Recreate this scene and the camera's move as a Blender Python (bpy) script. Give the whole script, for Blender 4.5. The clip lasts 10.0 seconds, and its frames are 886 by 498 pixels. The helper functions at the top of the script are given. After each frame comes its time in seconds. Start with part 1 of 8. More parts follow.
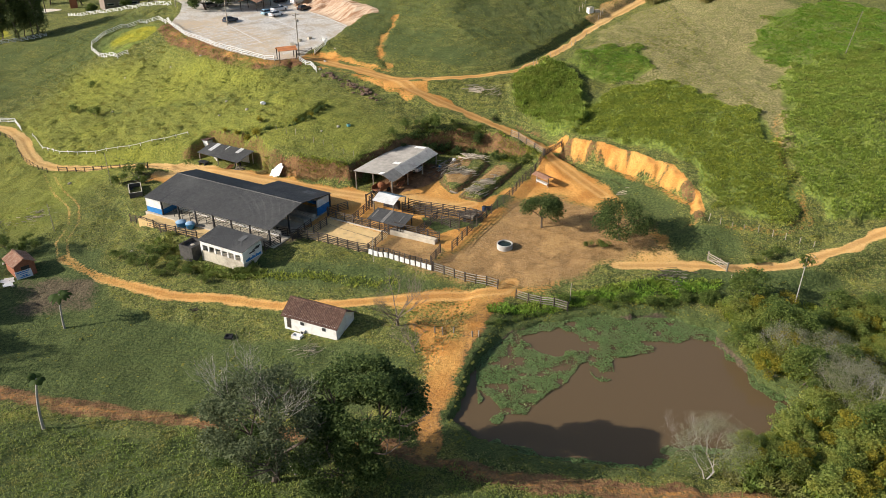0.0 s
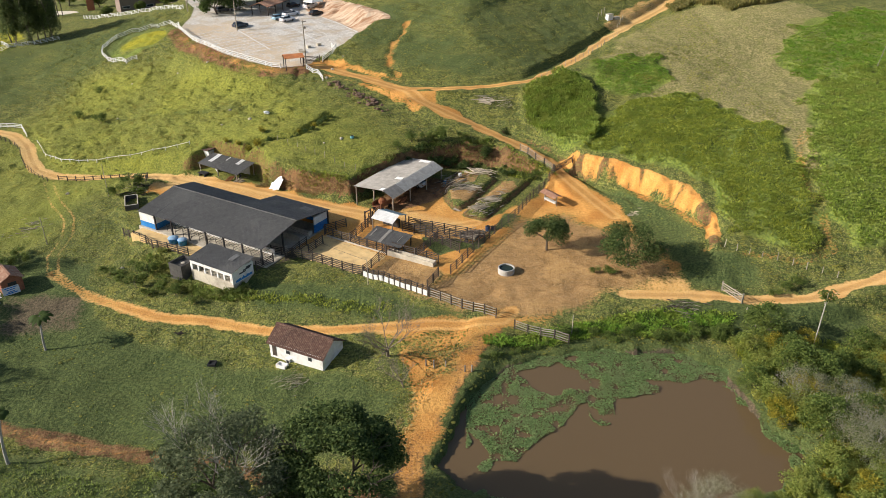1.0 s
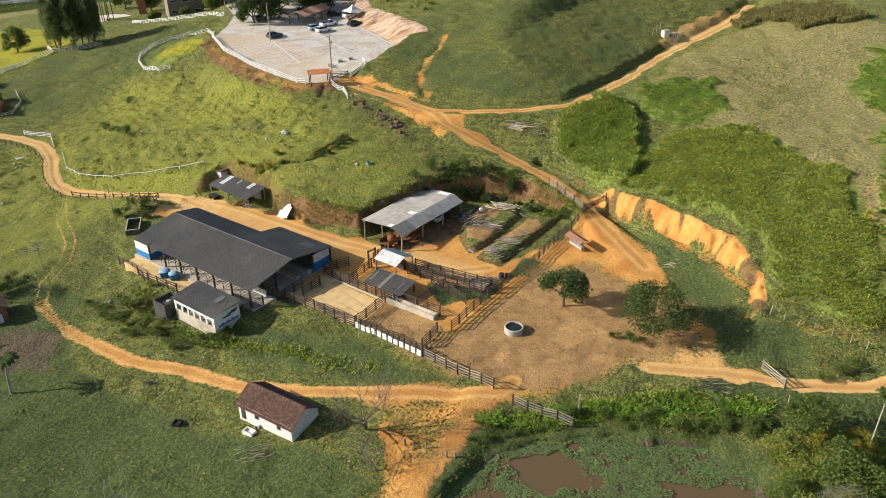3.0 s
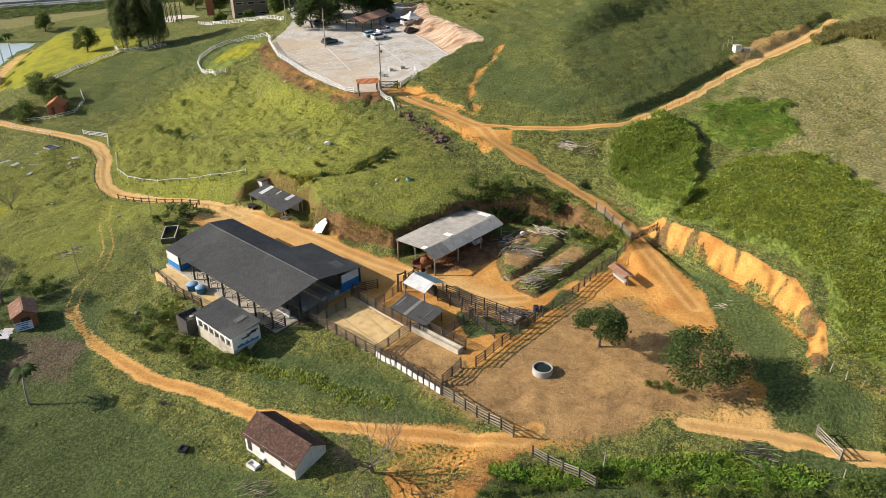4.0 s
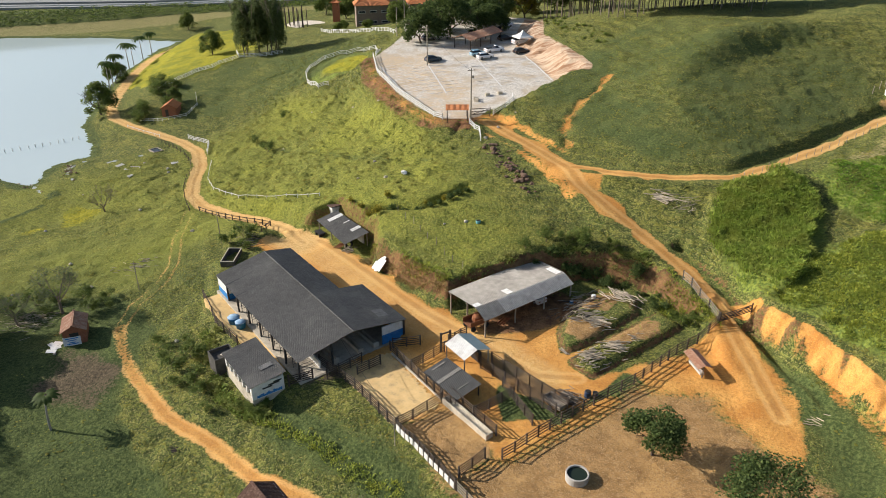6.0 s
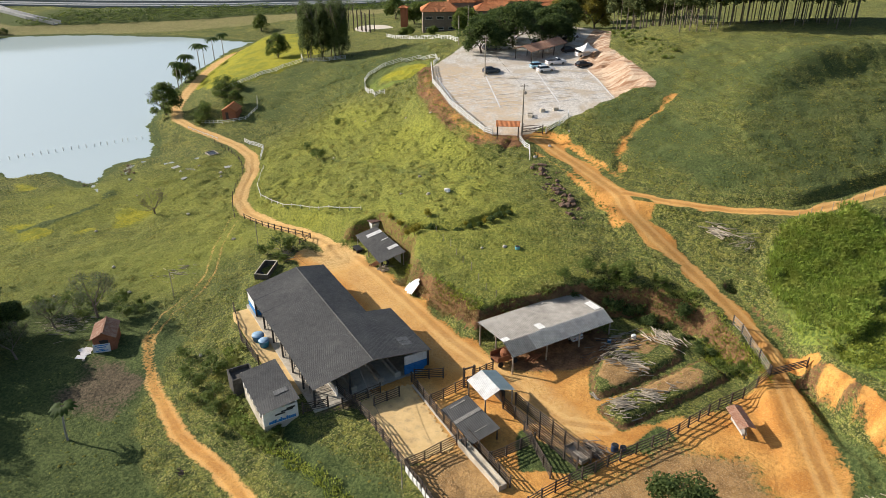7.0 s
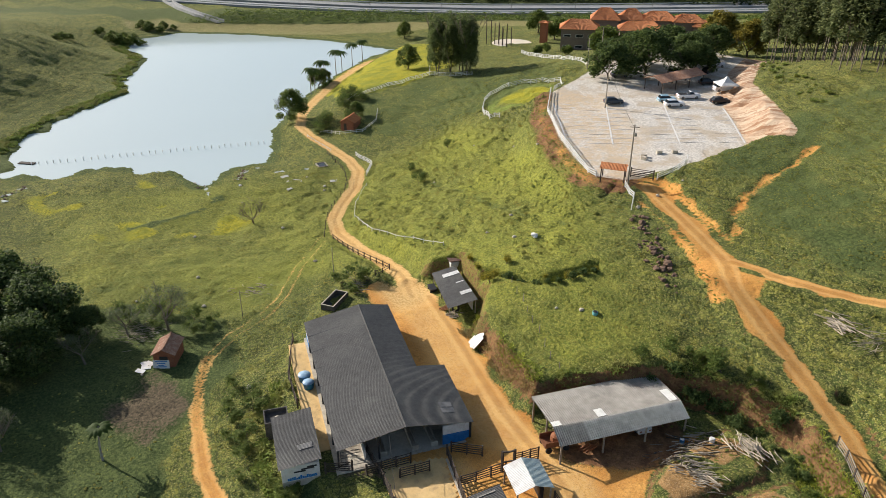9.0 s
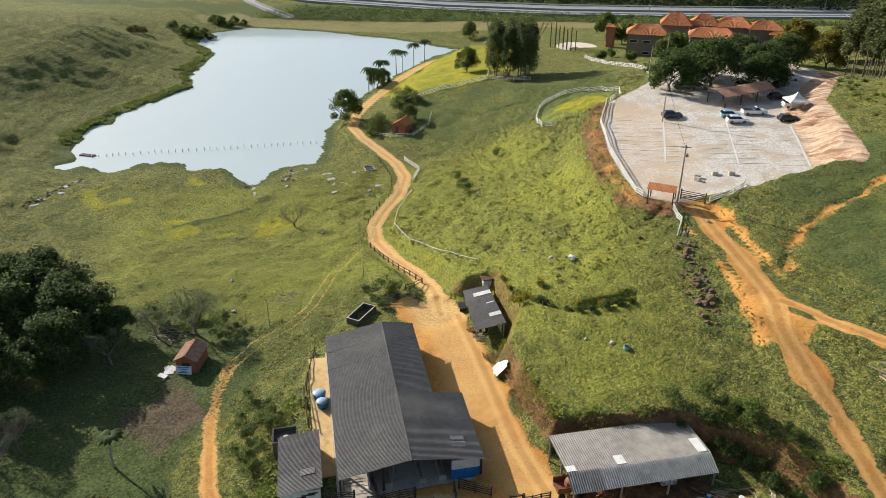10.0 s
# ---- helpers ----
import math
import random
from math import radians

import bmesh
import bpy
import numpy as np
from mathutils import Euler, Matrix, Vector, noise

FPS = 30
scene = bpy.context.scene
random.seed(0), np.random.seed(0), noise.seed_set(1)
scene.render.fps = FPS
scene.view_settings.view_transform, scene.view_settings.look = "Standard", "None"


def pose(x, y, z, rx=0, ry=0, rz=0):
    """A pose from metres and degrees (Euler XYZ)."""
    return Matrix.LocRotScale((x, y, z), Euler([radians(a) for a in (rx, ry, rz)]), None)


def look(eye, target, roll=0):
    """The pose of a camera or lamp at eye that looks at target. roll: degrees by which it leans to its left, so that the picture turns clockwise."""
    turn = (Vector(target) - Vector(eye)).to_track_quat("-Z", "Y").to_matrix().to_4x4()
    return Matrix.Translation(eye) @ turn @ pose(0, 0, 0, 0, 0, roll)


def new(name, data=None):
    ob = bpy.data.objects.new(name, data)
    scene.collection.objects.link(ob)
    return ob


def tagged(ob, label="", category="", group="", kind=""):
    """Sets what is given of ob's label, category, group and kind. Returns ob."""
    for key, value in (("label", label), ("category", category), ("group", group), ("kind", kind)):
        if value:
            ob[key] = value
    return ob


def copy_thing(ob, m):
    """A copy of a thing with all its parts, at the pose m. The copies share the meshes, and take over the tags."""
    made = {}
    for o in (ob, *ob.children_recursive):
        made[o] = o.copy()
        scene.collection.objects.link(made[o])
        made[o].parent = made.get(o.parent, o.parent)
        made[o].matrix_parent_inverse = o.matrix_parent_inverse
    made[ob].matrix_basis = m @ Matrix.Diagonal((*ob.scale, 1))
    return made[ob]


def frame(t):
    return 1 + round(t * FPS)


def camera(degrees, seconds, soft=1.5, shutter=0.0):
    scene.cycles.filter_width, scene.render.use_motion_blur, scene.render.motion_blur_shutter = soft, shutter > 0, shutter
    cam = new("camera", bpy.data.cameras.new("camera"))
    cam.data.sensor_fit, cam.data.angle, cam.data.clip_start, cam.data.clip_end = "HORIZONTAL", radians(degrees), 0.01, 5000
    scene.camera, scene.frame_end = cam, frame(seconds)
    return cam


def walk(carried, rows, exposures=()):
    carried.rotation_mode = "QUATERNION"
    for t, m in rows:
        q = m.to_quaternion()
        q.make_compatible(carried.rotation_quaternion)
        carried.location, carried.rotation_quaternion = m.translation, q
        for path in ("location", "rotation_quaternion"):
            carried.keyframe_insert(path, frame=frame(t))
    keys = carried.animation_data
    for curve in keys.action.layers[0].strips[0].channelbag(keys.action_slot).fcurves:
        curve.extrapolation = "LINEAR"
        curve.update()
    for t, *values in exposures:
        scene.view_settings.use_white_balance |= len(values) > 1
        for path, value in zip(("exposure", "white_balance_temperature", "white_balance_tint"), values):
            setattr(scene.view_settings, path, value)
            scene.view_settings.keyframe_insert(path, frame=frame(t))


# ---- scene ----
cam = camera(62.8, 10.0, 0.65)
METRES, EYE, TILT, LEAN, TURN = 80.0, 54.0, -27.5, 0.0, 0.0
ROWS = [
    (0.0, 0.0, 0.0, 0.0, 0.0, 0.0, -0.0),
    (0.5, 0.0241, 0.0337, 0.0221, 0.96, -0.02, -0.46),
    (1.0, 0.0477, 0.0681, 0.0445, 1.93, -0.05, -0.92),
    (1.5, 0.0716, 0.1036, 0.067, 2.92, -0.08, -1.39),
    (2.0, 0.0951, 0.14, 0.0898, 3.96, -0.14, -1.89),
    (2.5, 0.1191, 0.1771, 0.1136, 5.04, -0.22, -2.37),
    (4.0, 0.1871, 0.2943, 0.1868, 12.26, -0.65, -5.98),
    (4.5, 0.2099, 0.334, 0.2134, 14.55, -0.87, -7.11),
    (5.0, 0.2305, 0.3735, 0.2413, 17.1, -1.21, -8.39),
    (5.5, 0.2495, 0.4142, 0.2695, 19.93, -1.61, -9.79),
    (7.0, 0.291, 0.5355, 0.3536, 28.64, -3.26, -13.85),
    (7.5, 0.3006, 0.5755, 0.381, 31.64, -3.95, -15.17),
    (8.0, 0.3082, 0.6147, 0.4091, 34.69, -4.73, -16.43),
    (8.5, 0.3132, 0.654, 0.4373, 37.8, -5.59, -17.68),
    (9.0, 0.316, 0.6924, 0.4658, 40.92, -6.51, -18.87),
    (9.5, 0.3172, 0.732, 0.4946, 44.06, -7.72, -19.98),
    (10.0, 0.3156, 0.7713, 0.5229, 46.89, -8.88, -20.94),
]
walk(cam, [(t, pose(0, 0, EYE, TILT, LEAN, TURN) @ pose(METRES * x, METRES * y, METRES * z, 90 + pitch, roll, yaw)) for t, x, y, z, yaw, pitch, roll in ROWS])

# ---- daylight: low sun from the west-south-west, clear sky ----
SUN_ELEVATION, SUN_HEADING = 25.0, 10.0          # degrees; heading of the light's travel, from +x towards +y
world = bpy.data.worlds.new("world")
scene.world = world
world.use_nodes = True
wn = world.node_tree.nodes
sky = wn.new("ShaderNodeTexSky")
sky.sky_type = "NISHITA"
sky.sun_disc = False
sky.sun_elevation = radians(SUN_ELEVATION)
sky.sun_rotation = radians(270 - SUN_HEADING)
sky.air_density, sky.dust_density, sky.ozone_density = 1.0, 2.0, 1.6
wn["Background"].inputs["Strength"].default_value = 0.098
world.node_tree.links.new(sky.outputs["Color"], wn["Background"].inputs["Color"])
sun_data = bpy.data.lights.new("sun", "SUN")
sun_data.energy, sun_data.angle, sun_data.color = 4.8, radians(0.55), (1.0, 0.935, 0.88)
sun = new("sun", sun_data)
e, a = radians(SUN_ELEVATION), radians(SUN_HEADING)
sun.matrix_basis = look((0, 0, 90), (math.cos(e) * math.cos(a), math.cos(e) * math.sin(a), 90 - math.sin(e)))
scene.view_settings.exposure = 0.42

# ---- lie of the land ----
BROAD_HILLS = [(-335, 300, 90, -4.9), (70, 390, 90, 10.6), (-200, 390, 90, -2.6), (20, 230, 50, 25.6), (-105, 80, 50, -9.4), (120, 280, 50, 17.9),
               (-305, 80, 50, 11), (-205, 180, 50, -7.0), (-55, 330, 50, 7.6), (120, 180, 50, 13.4), (-155, 280, 50, 5.4), (-300, 150, 50, 7),
               (-355, 55, 50, 5.4), (68, 128, 28, 6.4), (-86, 240, 28, 9.4), (26, 86, 28, -2.0), (-86, 44, 28, 4.8), (-2, 44, 28, 4.4)]
LOCAL_HILLS = [(40, 200, -7.5), (-30, 150, 3.9), (-100, 160, -1.2), (-50, 190, 3.9), (20, 240, -4.2), (10, 180, 5.8), (60, 90, -3.3),
               (-30, 80, -2.6), (30, 160, -2.7), (60, 220, -4.1), (70, 160, -3.3), (-20, 110, 1.4), (70, 50, 2.4), (-100, 90, 1.6),
               (-70, 160, -1.9), (-80, 200, 3.1), (20, 60, -2.2), (-10, 60, -2.4), (10, 150, -1.0), (30, 130, 1.3), (-110, 140, -1.8),
               (-100, 110, 1.3), (-110, 190, -3.6), (0, 190, -4.0), (-30, 190, 3.7), (20, 200, 3.5), (-32, 245, 3.0), (37, 125, -1.2), (-62, 157, 2.4), (-148, 225, 2.8)]
LAKE_LEVEL, POND_LEVEL = -5.5, 0.0
LAKE = [(-191, 117), (-199, 124), (-210, 135), (-220, 149), (-231, 170), (-248, 176), (-279, 200), (-301, 200), (-322, 216), (-323, 237), (-295, 259),
        (-254, 277), (-219, 285), (-215, 269), (-208, 254), (-198, 236), (-185, 214), (-170, 195), (-159, 181), (-145, 172), (-136, 164), (-139, 156),
        (-133, 143), (-147, 144), (-155, 137), (-162, 132), (-164, 124), (-168, 115), (-175, 111)]
POND = [(1, 62.5), (3, 66.9), (4.6, 73.5), (8.6, 79.7), (13.3, 81.7), (21.2, 83.1), (29.8, 83.8), (35.4, 79.7), (36.9, 73.5), (37.3, 69), (40, 65.9),
        (38, 61.1), (35.4, 59.4), (30, 57.7), (24.4, 56.8), (21, 54.8), (12.4, 55.2), (3.9, 58.5)]
YARD = [(-54, 139), (-48.4, 144.8), (-38.4, 139.4), (-36, 135), (-32, 131.8), (-24, 128.2), (-17, 125.2), (-15.5, 128), (-7, 137.5), (2, 140.5), (10, 139.5),
        (17, 136.5), (22.4, 134.6), (27.2, 130.6), (32.2, 125.8), (36.2, 121.7), (39.5, 117.5), (41.4, 111.6), (40.6, 105.6), (30, 101), (15, 98), (0, 97), (-8, 100),
        (-20, 103), (-28, 101.5), (-34, 102), (-42, 106), (-53, 115), (-60, 126)]
LOT = [(-75, 206), (-67.5, 194.5), (-57, 184), (-47, 176), (-40, 172), (-35, 173.5), (-32, 180), (-27, 192), (-24, 199), (-36, 215), (-44, 226),
       (-52, 250), (-56, 268), (-85, 275), (-90, 250), (-80, 232), (-76, 218)]
FORK_ROAD = [(-31, 174.5, 14.3), (-21, 167.8, 13.7), (-11.4, 161.3, 12.9), (-6.5, 156.1, 11.8), (0, 151.3, 10.2), (6.6, 147, 8.6), (12.8, 142.2, 7.3),
             (18.5, 136.9, 6.0), (22, 131.2, 4.5), (25.2, 125, 3.6), (28.3, 118, 3.2)]
BRANCH = [(-9, 160.5, 13.0), (-0.4, 160, 13.3), (7.7, 161, 13.5), (16.5, 164.2, 13.9), (22.3, 171.5, 14.3), (29.8, 182.6, 15.0), (38.2, 197.3, 16.4),
          (45.6, 206.1, 17.8), (57.8, 221, 20.3), (66, 233, 23)]
LANE = [(-50, 136, 0.7), (-57, 140.5, 0.1), (-65, 143, -0.9), (-74.5, 144.6, -2.1), (-83.5, 147, -2.9), (-90, 151, -3.0), (-95, 157.5, -2.8), (-100, 165, -2.6),
        (-107, 172, -2.4), (-116.5, 176, -2.4), (-129, 178.7, -2.6), (-139, 181, -2.8), (-148.6, 184.4, -3.0), (-158.5, 192, -3.2), (-168, 203, -3.4),
        (-184, 224, -3.8), (-197, 244, -4.2), (-203, 256, -4.3), (-205, 275, -4)]
RIGHT_ROAD = [(26.6, 94.9, 1.8), (34.9, 94.4, 2.1), (44.2, 92.7, 2.5), (50.6, 92.6, 3.0), (58.3, 95.3, 3.9), (67.3, 99.3, 5.2), (80, 106, 7)]
LOWER_ROAD = [(-63, 106), (-58.8, 102.4), (-52.4, 98.2), (-40.9, 93.1), (-31.9, 91.2), (-23, 88.4), (-14.8, 87.8), (-8.3, 87.6), (-1.9, 87.9), (3.7, 88), (8.5, 88.6), (10, 91)]
DAM_ROAD = [(7.5, 89, 1.2), (6.2, 84, 1.2), (4.2, 80, 1.1), (2.2, 75, 1.0), (0.6, 71, 0.9), (-0.9, 65.3, 0.7), (-1.8, 60.3, 0.7), (-1.6, 57, 0.9)]
SOUTH_TRACK = [(-70, 71), (-53.7, 69.9), (-44, 66.9), (-35.3, 65.1), (-27.1, 63.5), (-14, 60), (-2.5, 56), (3.6, 52.6), (9.5, 51), (17, 50.2), (30, 49)]


BEDS = ([(2.0, 121.6), (4.4, 124.6), (8.4, 133.4), (7.4, 137), (2.6, 138), (0.2, 130), (0.4, 125)], [(3.6, 119.6), (6.6, 117.8), (10.2, 124.4), (14.6, 132.2), (11.6, 134.4), (7.2, 126.6)])
GULLY = [(-12.4, 196), (-12.7, 189.6), (-14.8, 183.7), (-15.5, 177.2), (-14.7, 172.8), (-12.2, 168)]
DITCH = [(-40, 143.0), (-34, 143.6), (-29.6, 144.6), (-25.2, 150.4)]

BARN_PLAN = [(-23.4 - 0.878 * u + 0.478 * v, 110.1 + 0.478 * u + 0.878 * v) for u, v in ((-0.6, -8.4), (-0.6, 8), (11.7, 8), (11.7, 4.3), (28.4, 4.3), (28.4, -8.4))]
FOOTPATHS = ([(-122.3, 187.6), (-125.2, 196.2), (-123.6, 201.9), (-119.9, 207.5), (-113.1, 214.7), (-105.7, 217.8)], [(-80, 171), (-69, 168.6), (-60.6, 164.8), (-48.6, 160.9), (-36, 158.4)])
MARSH_BANK = [(-121.1, 120), (-119, 128), (-119.8, 136.5), (-122, 143)]

CUT_DITCH = [(23.2, 133.4), (26.8, 129.4), (30.2, 125), (32.6, 121.6)]

CANE_A = [(15.2, 151), (16, 160), (23.5, 165.5), (30, 160), (31, 150), (27, 136.5), (21, 138.5), (18, 143)]
CANE_B = [(28, 166.5), (37, 173), (45.5, 174), (47, 161), (40, 156), (33, 157.5)]
CANE_C = [(24.5, 136), (29.5, 147), (36, 153), (46.5, 155.5), (53, 143), (59, 131.5), (58, 118), (57, 105), (53.5, 102), (48.5, 104.4), (44.8, 108.5), (44, 117.6), (40, 123.2), (31.6, 131.4)]
CANE_D = [(63.5, 130), (68, 147), (76, 158), (104, 166), (112, 130), (100, 110), (74, 103), (61, 102.5), (59.2, 108), (59, 116.5), (61.5, 124)]
CANE_E = [(70, 166), (80, 184), (100, 196), (112, 186), (104, 164), (84, 158), (73, 156)]
CANE_F = [(57.5, 209.5), (65, 208), (69.3, 199), (77, 196), (84, 202.8), (79, 213.5), (70.5, 220.5), (61.9, 226)]
CANES = ((CANE_A, 1.1), (CANE_B, 0.35), (CANE_C, 0.6), (CANE_D, 0.6), (CANE_E, 0.3))


def level_of(x, y, key):
    if key == "yard":
        return -1.45 + 0.036 * x + 0.0305 * y
    return np.clip(14.6 + (y - 173) * 0.085 + (x + 38) * 0.015, 14.2, 17.9)


def ramp(d, a, b):
    s = np.clip((d - a) / (b - a), 0, 1)
    return s * s * (3 - 2 * s)


def outline_distance(poly, x, y):
    """Signed distance to a closed outline: minus inside."""
    best, odd = np.full(x.shape, 1e9), np.zeros(x.shape, bool)
    for (x0, y0), (x1, y1) in zip(poly, poly[1:] + poly[:1]):
        dx, dy = x1 - x0, y1 - y0
        s = np.clip(((x - x0) * dx + (y - y0) * dy) / (dx * dx + dy * dy), 0, 1)
        best = np.minimum(best, np.hypot(x - x0 - s * dx, y - y0 - s * dy))
        if dy:
            odd ^= ((y0 > y) != (y1 > y)) & (x < dx * (y - y0) / dy + x0)
    return np.where(odd, -best, best)


def line_distance(line, x, y):
    """Distance to a run of points, and the height along it (0 where the points have none)."""
    best, high = np.full(x.shape, 1e9), np.zeros(x.shape)
    for p, q in zip(line, line[1:]):
        dx, dy = q[0] - p[0], q[1] - p[1]
        s = np.clip(((x - p[0]) * dx + (y - p[1]) * dy) / (dx * dx + dy * dy), 0, 1)
        d = np.hypot(x - p[0] - s * dx, y - p[1] - s * dy)
        if len(p) > 2:
            high = np.where(d < best, p[2] + s * (q[2] - p[2]), high)
        best = np.minimum(best, d)
    return best, high


LATTICE = np.random.RandomState(7).rand(256, 256)


def ripple(x, y, size):
    """Smooth value noise, 0 to 1, with bumps of about that size."""
    u, v = np.asarray(x) / size + 900.3, np.asarray(y) / size + 700.7
    i, j = np.floor(u).astype(int), np.floor(v).astype(int)
    f, g = u - i, v - j
    f, g = f * f * (3 - 2 * f), g * g * (3 - 2 * g)
    at = lambda a, b: LATTICE[a % 256, b % 256]
    return (at(i, j) * (1 - f) + at(i + 1, j) * f) * (1 - g) + (at(i, j + 1) * (1 - f) + at(i + 1, j + 1) * f) * g


def ground_height(x, y, rough=True):
    x, y = np.asarray(x, float), np.asarray(y, float)
    z = np.full(x.shape, 2.0)
    for cx, cy, s, a in BROAD_HILLS:
        z = z + a * np.exp(-((x - cx) ** 2 + (y - cy) ** 2) / (2 * s * s))
    for cx, cy, a in LOCAL_HILLS:
        z = z + a * np.exp(-((x - cx) ** 2 + (y - cy) ** 2) / 512)
    z = z + 40 * ramp(np.hypot(x + 40, y - 120), 420, 900) 
    hw = y - 0.86 * x - 590
    z = z + (-1.6 - z) * (1 - ramp(np.abs(hw), 24, 60)) * ramp(-x, 40, 80) + 34 * ramp(hw, 26, 190)
    if rough:
        z = z + 0.5 * (ripple(x, y, 11) - 0.5) + 0.3 * (ripple(x, y, 4.1) - 0.5)
    wob = 1.2 * (ripple(x, y, 3.3) - 0.5) if rough else 0.0
    marsh = 7.0 * (ripple(x, y, 6.0) - 0.5) * ramp(-x, 122, 130) * (1 - ramp(-x, 205, 215)) * (1 - ramp(y, 152, 166)) if rough else 0.0
    for shore, level, bank in ((LAKE, LAKE_LEVEL, 22.0), (POND, POND_LEVEL, 3.0)):
        d = outline_distance(shore, x, y) + 1.5 * wob + (marsh if shore is LAKE else 0.0)
        k = ramp(d, -4, bank + (26 if bank > 9 else 0) * ramp(-x, 190, 230))
        z = np.where(d >= 0, (level + 0.1) * (1 - k) + z * k, z)
    d = outline_distance(LOT, x, y) + wob
    east = (x > -56) * (y > 197) * (x + 0.6 * y > 85)
    k = np.where(east, np.clip((d + 1.1 * (ripple(-0.52 * x + 0.85 * y, d * 0.2, 0.9) - 0.5)) / 5.2, 0, 1), ramp(d, 0, 4.5 + 5 * (x < -36) * (y < 206)))
    z = level_of(x, y, "lot") * (1 - k) + z * k
    d = outline_distance(YARD, x, y) + 0.8 * wob
    d = d + (1.1 * (ripple(x, y, 1.5) - 0.5) * (x > 20) * (y > 104) if rough else 0.0)
    k = ramp(d, -0.2, np.where((x > 18) & (y > 103), 1.1, 2.0))
    apron = 1.3 * (1 - ramp(-d, 0, 6.5)) * ramp(x, 25, 30) * ramp(y, 102, 108)
    z = (level_of(x, y, "yard") + apron) * (1 - k) + z * k
    d = outline_distance(BARN_PLAN, x, y)
    z = z + (np.minimum(z, 0.7) - z) * (1 - ramp(d, -0.9, -0.3))
    # the hill comes down to the branch track at an even grade
    d, high = line_distance(BRANCH, x, y)
    cap = high + 0.9 * ramp(d, 1.5, 2.6) + 0.28 * np.maximum(d - 2, 0)
    low = 0.5 * (z + cap - np.sqrt((z - cap) ** 2 + 5.0)) + 0.3
    z = z + (low - z) * (1 - ramp(d, 26, 36)) * ramp(y - 0.6 * x, 148, 156)
    for line, half, soft in ((FORK_ROAD, 2.0, 2.6), (BRANCH, 1.5, 2.2), (LANE, 1.9, 3.0), (RIGHT_ROAD, 1.8, 3.0), (DAM_ROAD, 1.6, 2.5)):
        d, high = line_distance(line, x, y)
        k = ramp(d + wob * 0.6, half, half + soft)
        z = high * (1 - k) + z * k
    for shore, level in ((LAKE, LAKE_LEVEL), (POND, POND_LEVEL)):
        d = outline_distance(shore, x, y) + 1.5 * wob + (marsh if shore is LAKE else 0.0)
        z = np.where(d < 0, level - 0.12 - np.minimum(1.2, -0.25 * d), np.where(d < 2.5, np.maximum(z, level + 0.1 + 0.05 * d), z))
    for bed in BEDS:
        z = z + 0.75 * (1 - ramp(outline_distance(bed, x, y) + 0.3 * wob, -0.3, 0.25))
    z = z - 1.5 * (1 - ramp(line_distance(DITCH, x, y)[0] + 0.4 * wob, 0.35, 1.3))
    z = z + 0.3 * (1 - ramp(line_distance(MARSH_BANK, x, y)[0] + 0.4 * wob, 0.2, 1.1))
    z = z - 0.5 * (1 - ramp(line_distance(CUT_DITCH, x, y)[0] + 0.3 * wob, 0.2, 0.9))
    z = z - 1.7 * (1 - ramp(np.hypot(x - 11.9, y - 147.2), 0.5, 1.2))
    if rough:
        z = z + (0.9 * (ripple(x, y, 1.9) - 0.5) + 0.3 * (ripple(x, y, 0.8) - 0.5)) * (1 - ramp(np.abs(outline_distance(YARD, x, y) - 0.9), 0.6, 1.6)) * (y > 103)
        tame = np.minimum(ramp(outline_distance(YARD, x, y), -2, 2), ramp(outline_distance(LOT, x, y), -1, 3))
        for line in (FORK_ROAD, BRANCH, LANE, LOWER_ROAD, DAM_ROAD, RIGHT_ROAD):
            tame = np.minimum(tame, ramp(line_distance(line, x, y)[0], 1.5, 3.5))
        for poly, tall in CANES:
            d = outline_distance(poly, x, y) + min(5.0, 0.24 * float(np.ptp(np.array(poly), axis=0).min())) * (ripple(x, y, 4.0) + 0.6 * ripple(x, y, 1.7) - 0.7)
            z = z + tall * (1 - ramp(d, -0.9, 0.3)) * (0.75 + 0.5 * ripple(x, y, 2.4))
        for path in FOOTPATHS:
            z = z - 0.3 * (1 - ramp(line_distance(path, x, y)[0] + 0.5 * wob, 0.2, 0.9))
        # cattle terraces along the slopes, a washed gully on the hill
        fine = (x > -116) & (y < 236)
        z = z + tame * np.where(fine, (0.085 - 0.065 * ramp(x, -4, 14)) * np.sin(7.4 * z + 2.5 * ripple(x, y, 9)), 0.09 * np.sin(4.6 * z + 3.0 * ripple(x, y, 17)))
        z = z - 0.35 * (1 - ramp(line_distance(GULLY, x, y)[0] + 0.9 * (ripple(x, y, 2.1) - 0.5), 0.2, 1.3))
        slope_mounds = ramp(x, -112, -100) * (1 - ramp(x, -34, -24)) * ramp(y, 146, 154)
        z = z + (0.08 + 0.26 * tame + 0.3 * tame * slope_mounds) * (ripple(x, y, 1.6) - 0.5) + 0.26 * tame * (ripple(x, y, 2.9) - 0.5)
    return z


# ---- materials ----
def shader(name, rough=0.85, metal=0.0):
    m = bpy.data.materials.new(name)
    m.use_nodes = True
    t = m.node_tree
    b = t.nodes["Principled BSDF"]
    b.inputs["Roughness"].default_value = rough
    b.inputs["Metallic"].default_value = metal
    b.inputs["Specular IOR Level"].default_value = 0.3
    return m, t, b


def node(t, kind, **values):
    n = t.nodes.new(kind)
    for k, v in values.items():
        n.inputs[k.replace("_", " ")].default_value = v
    return n


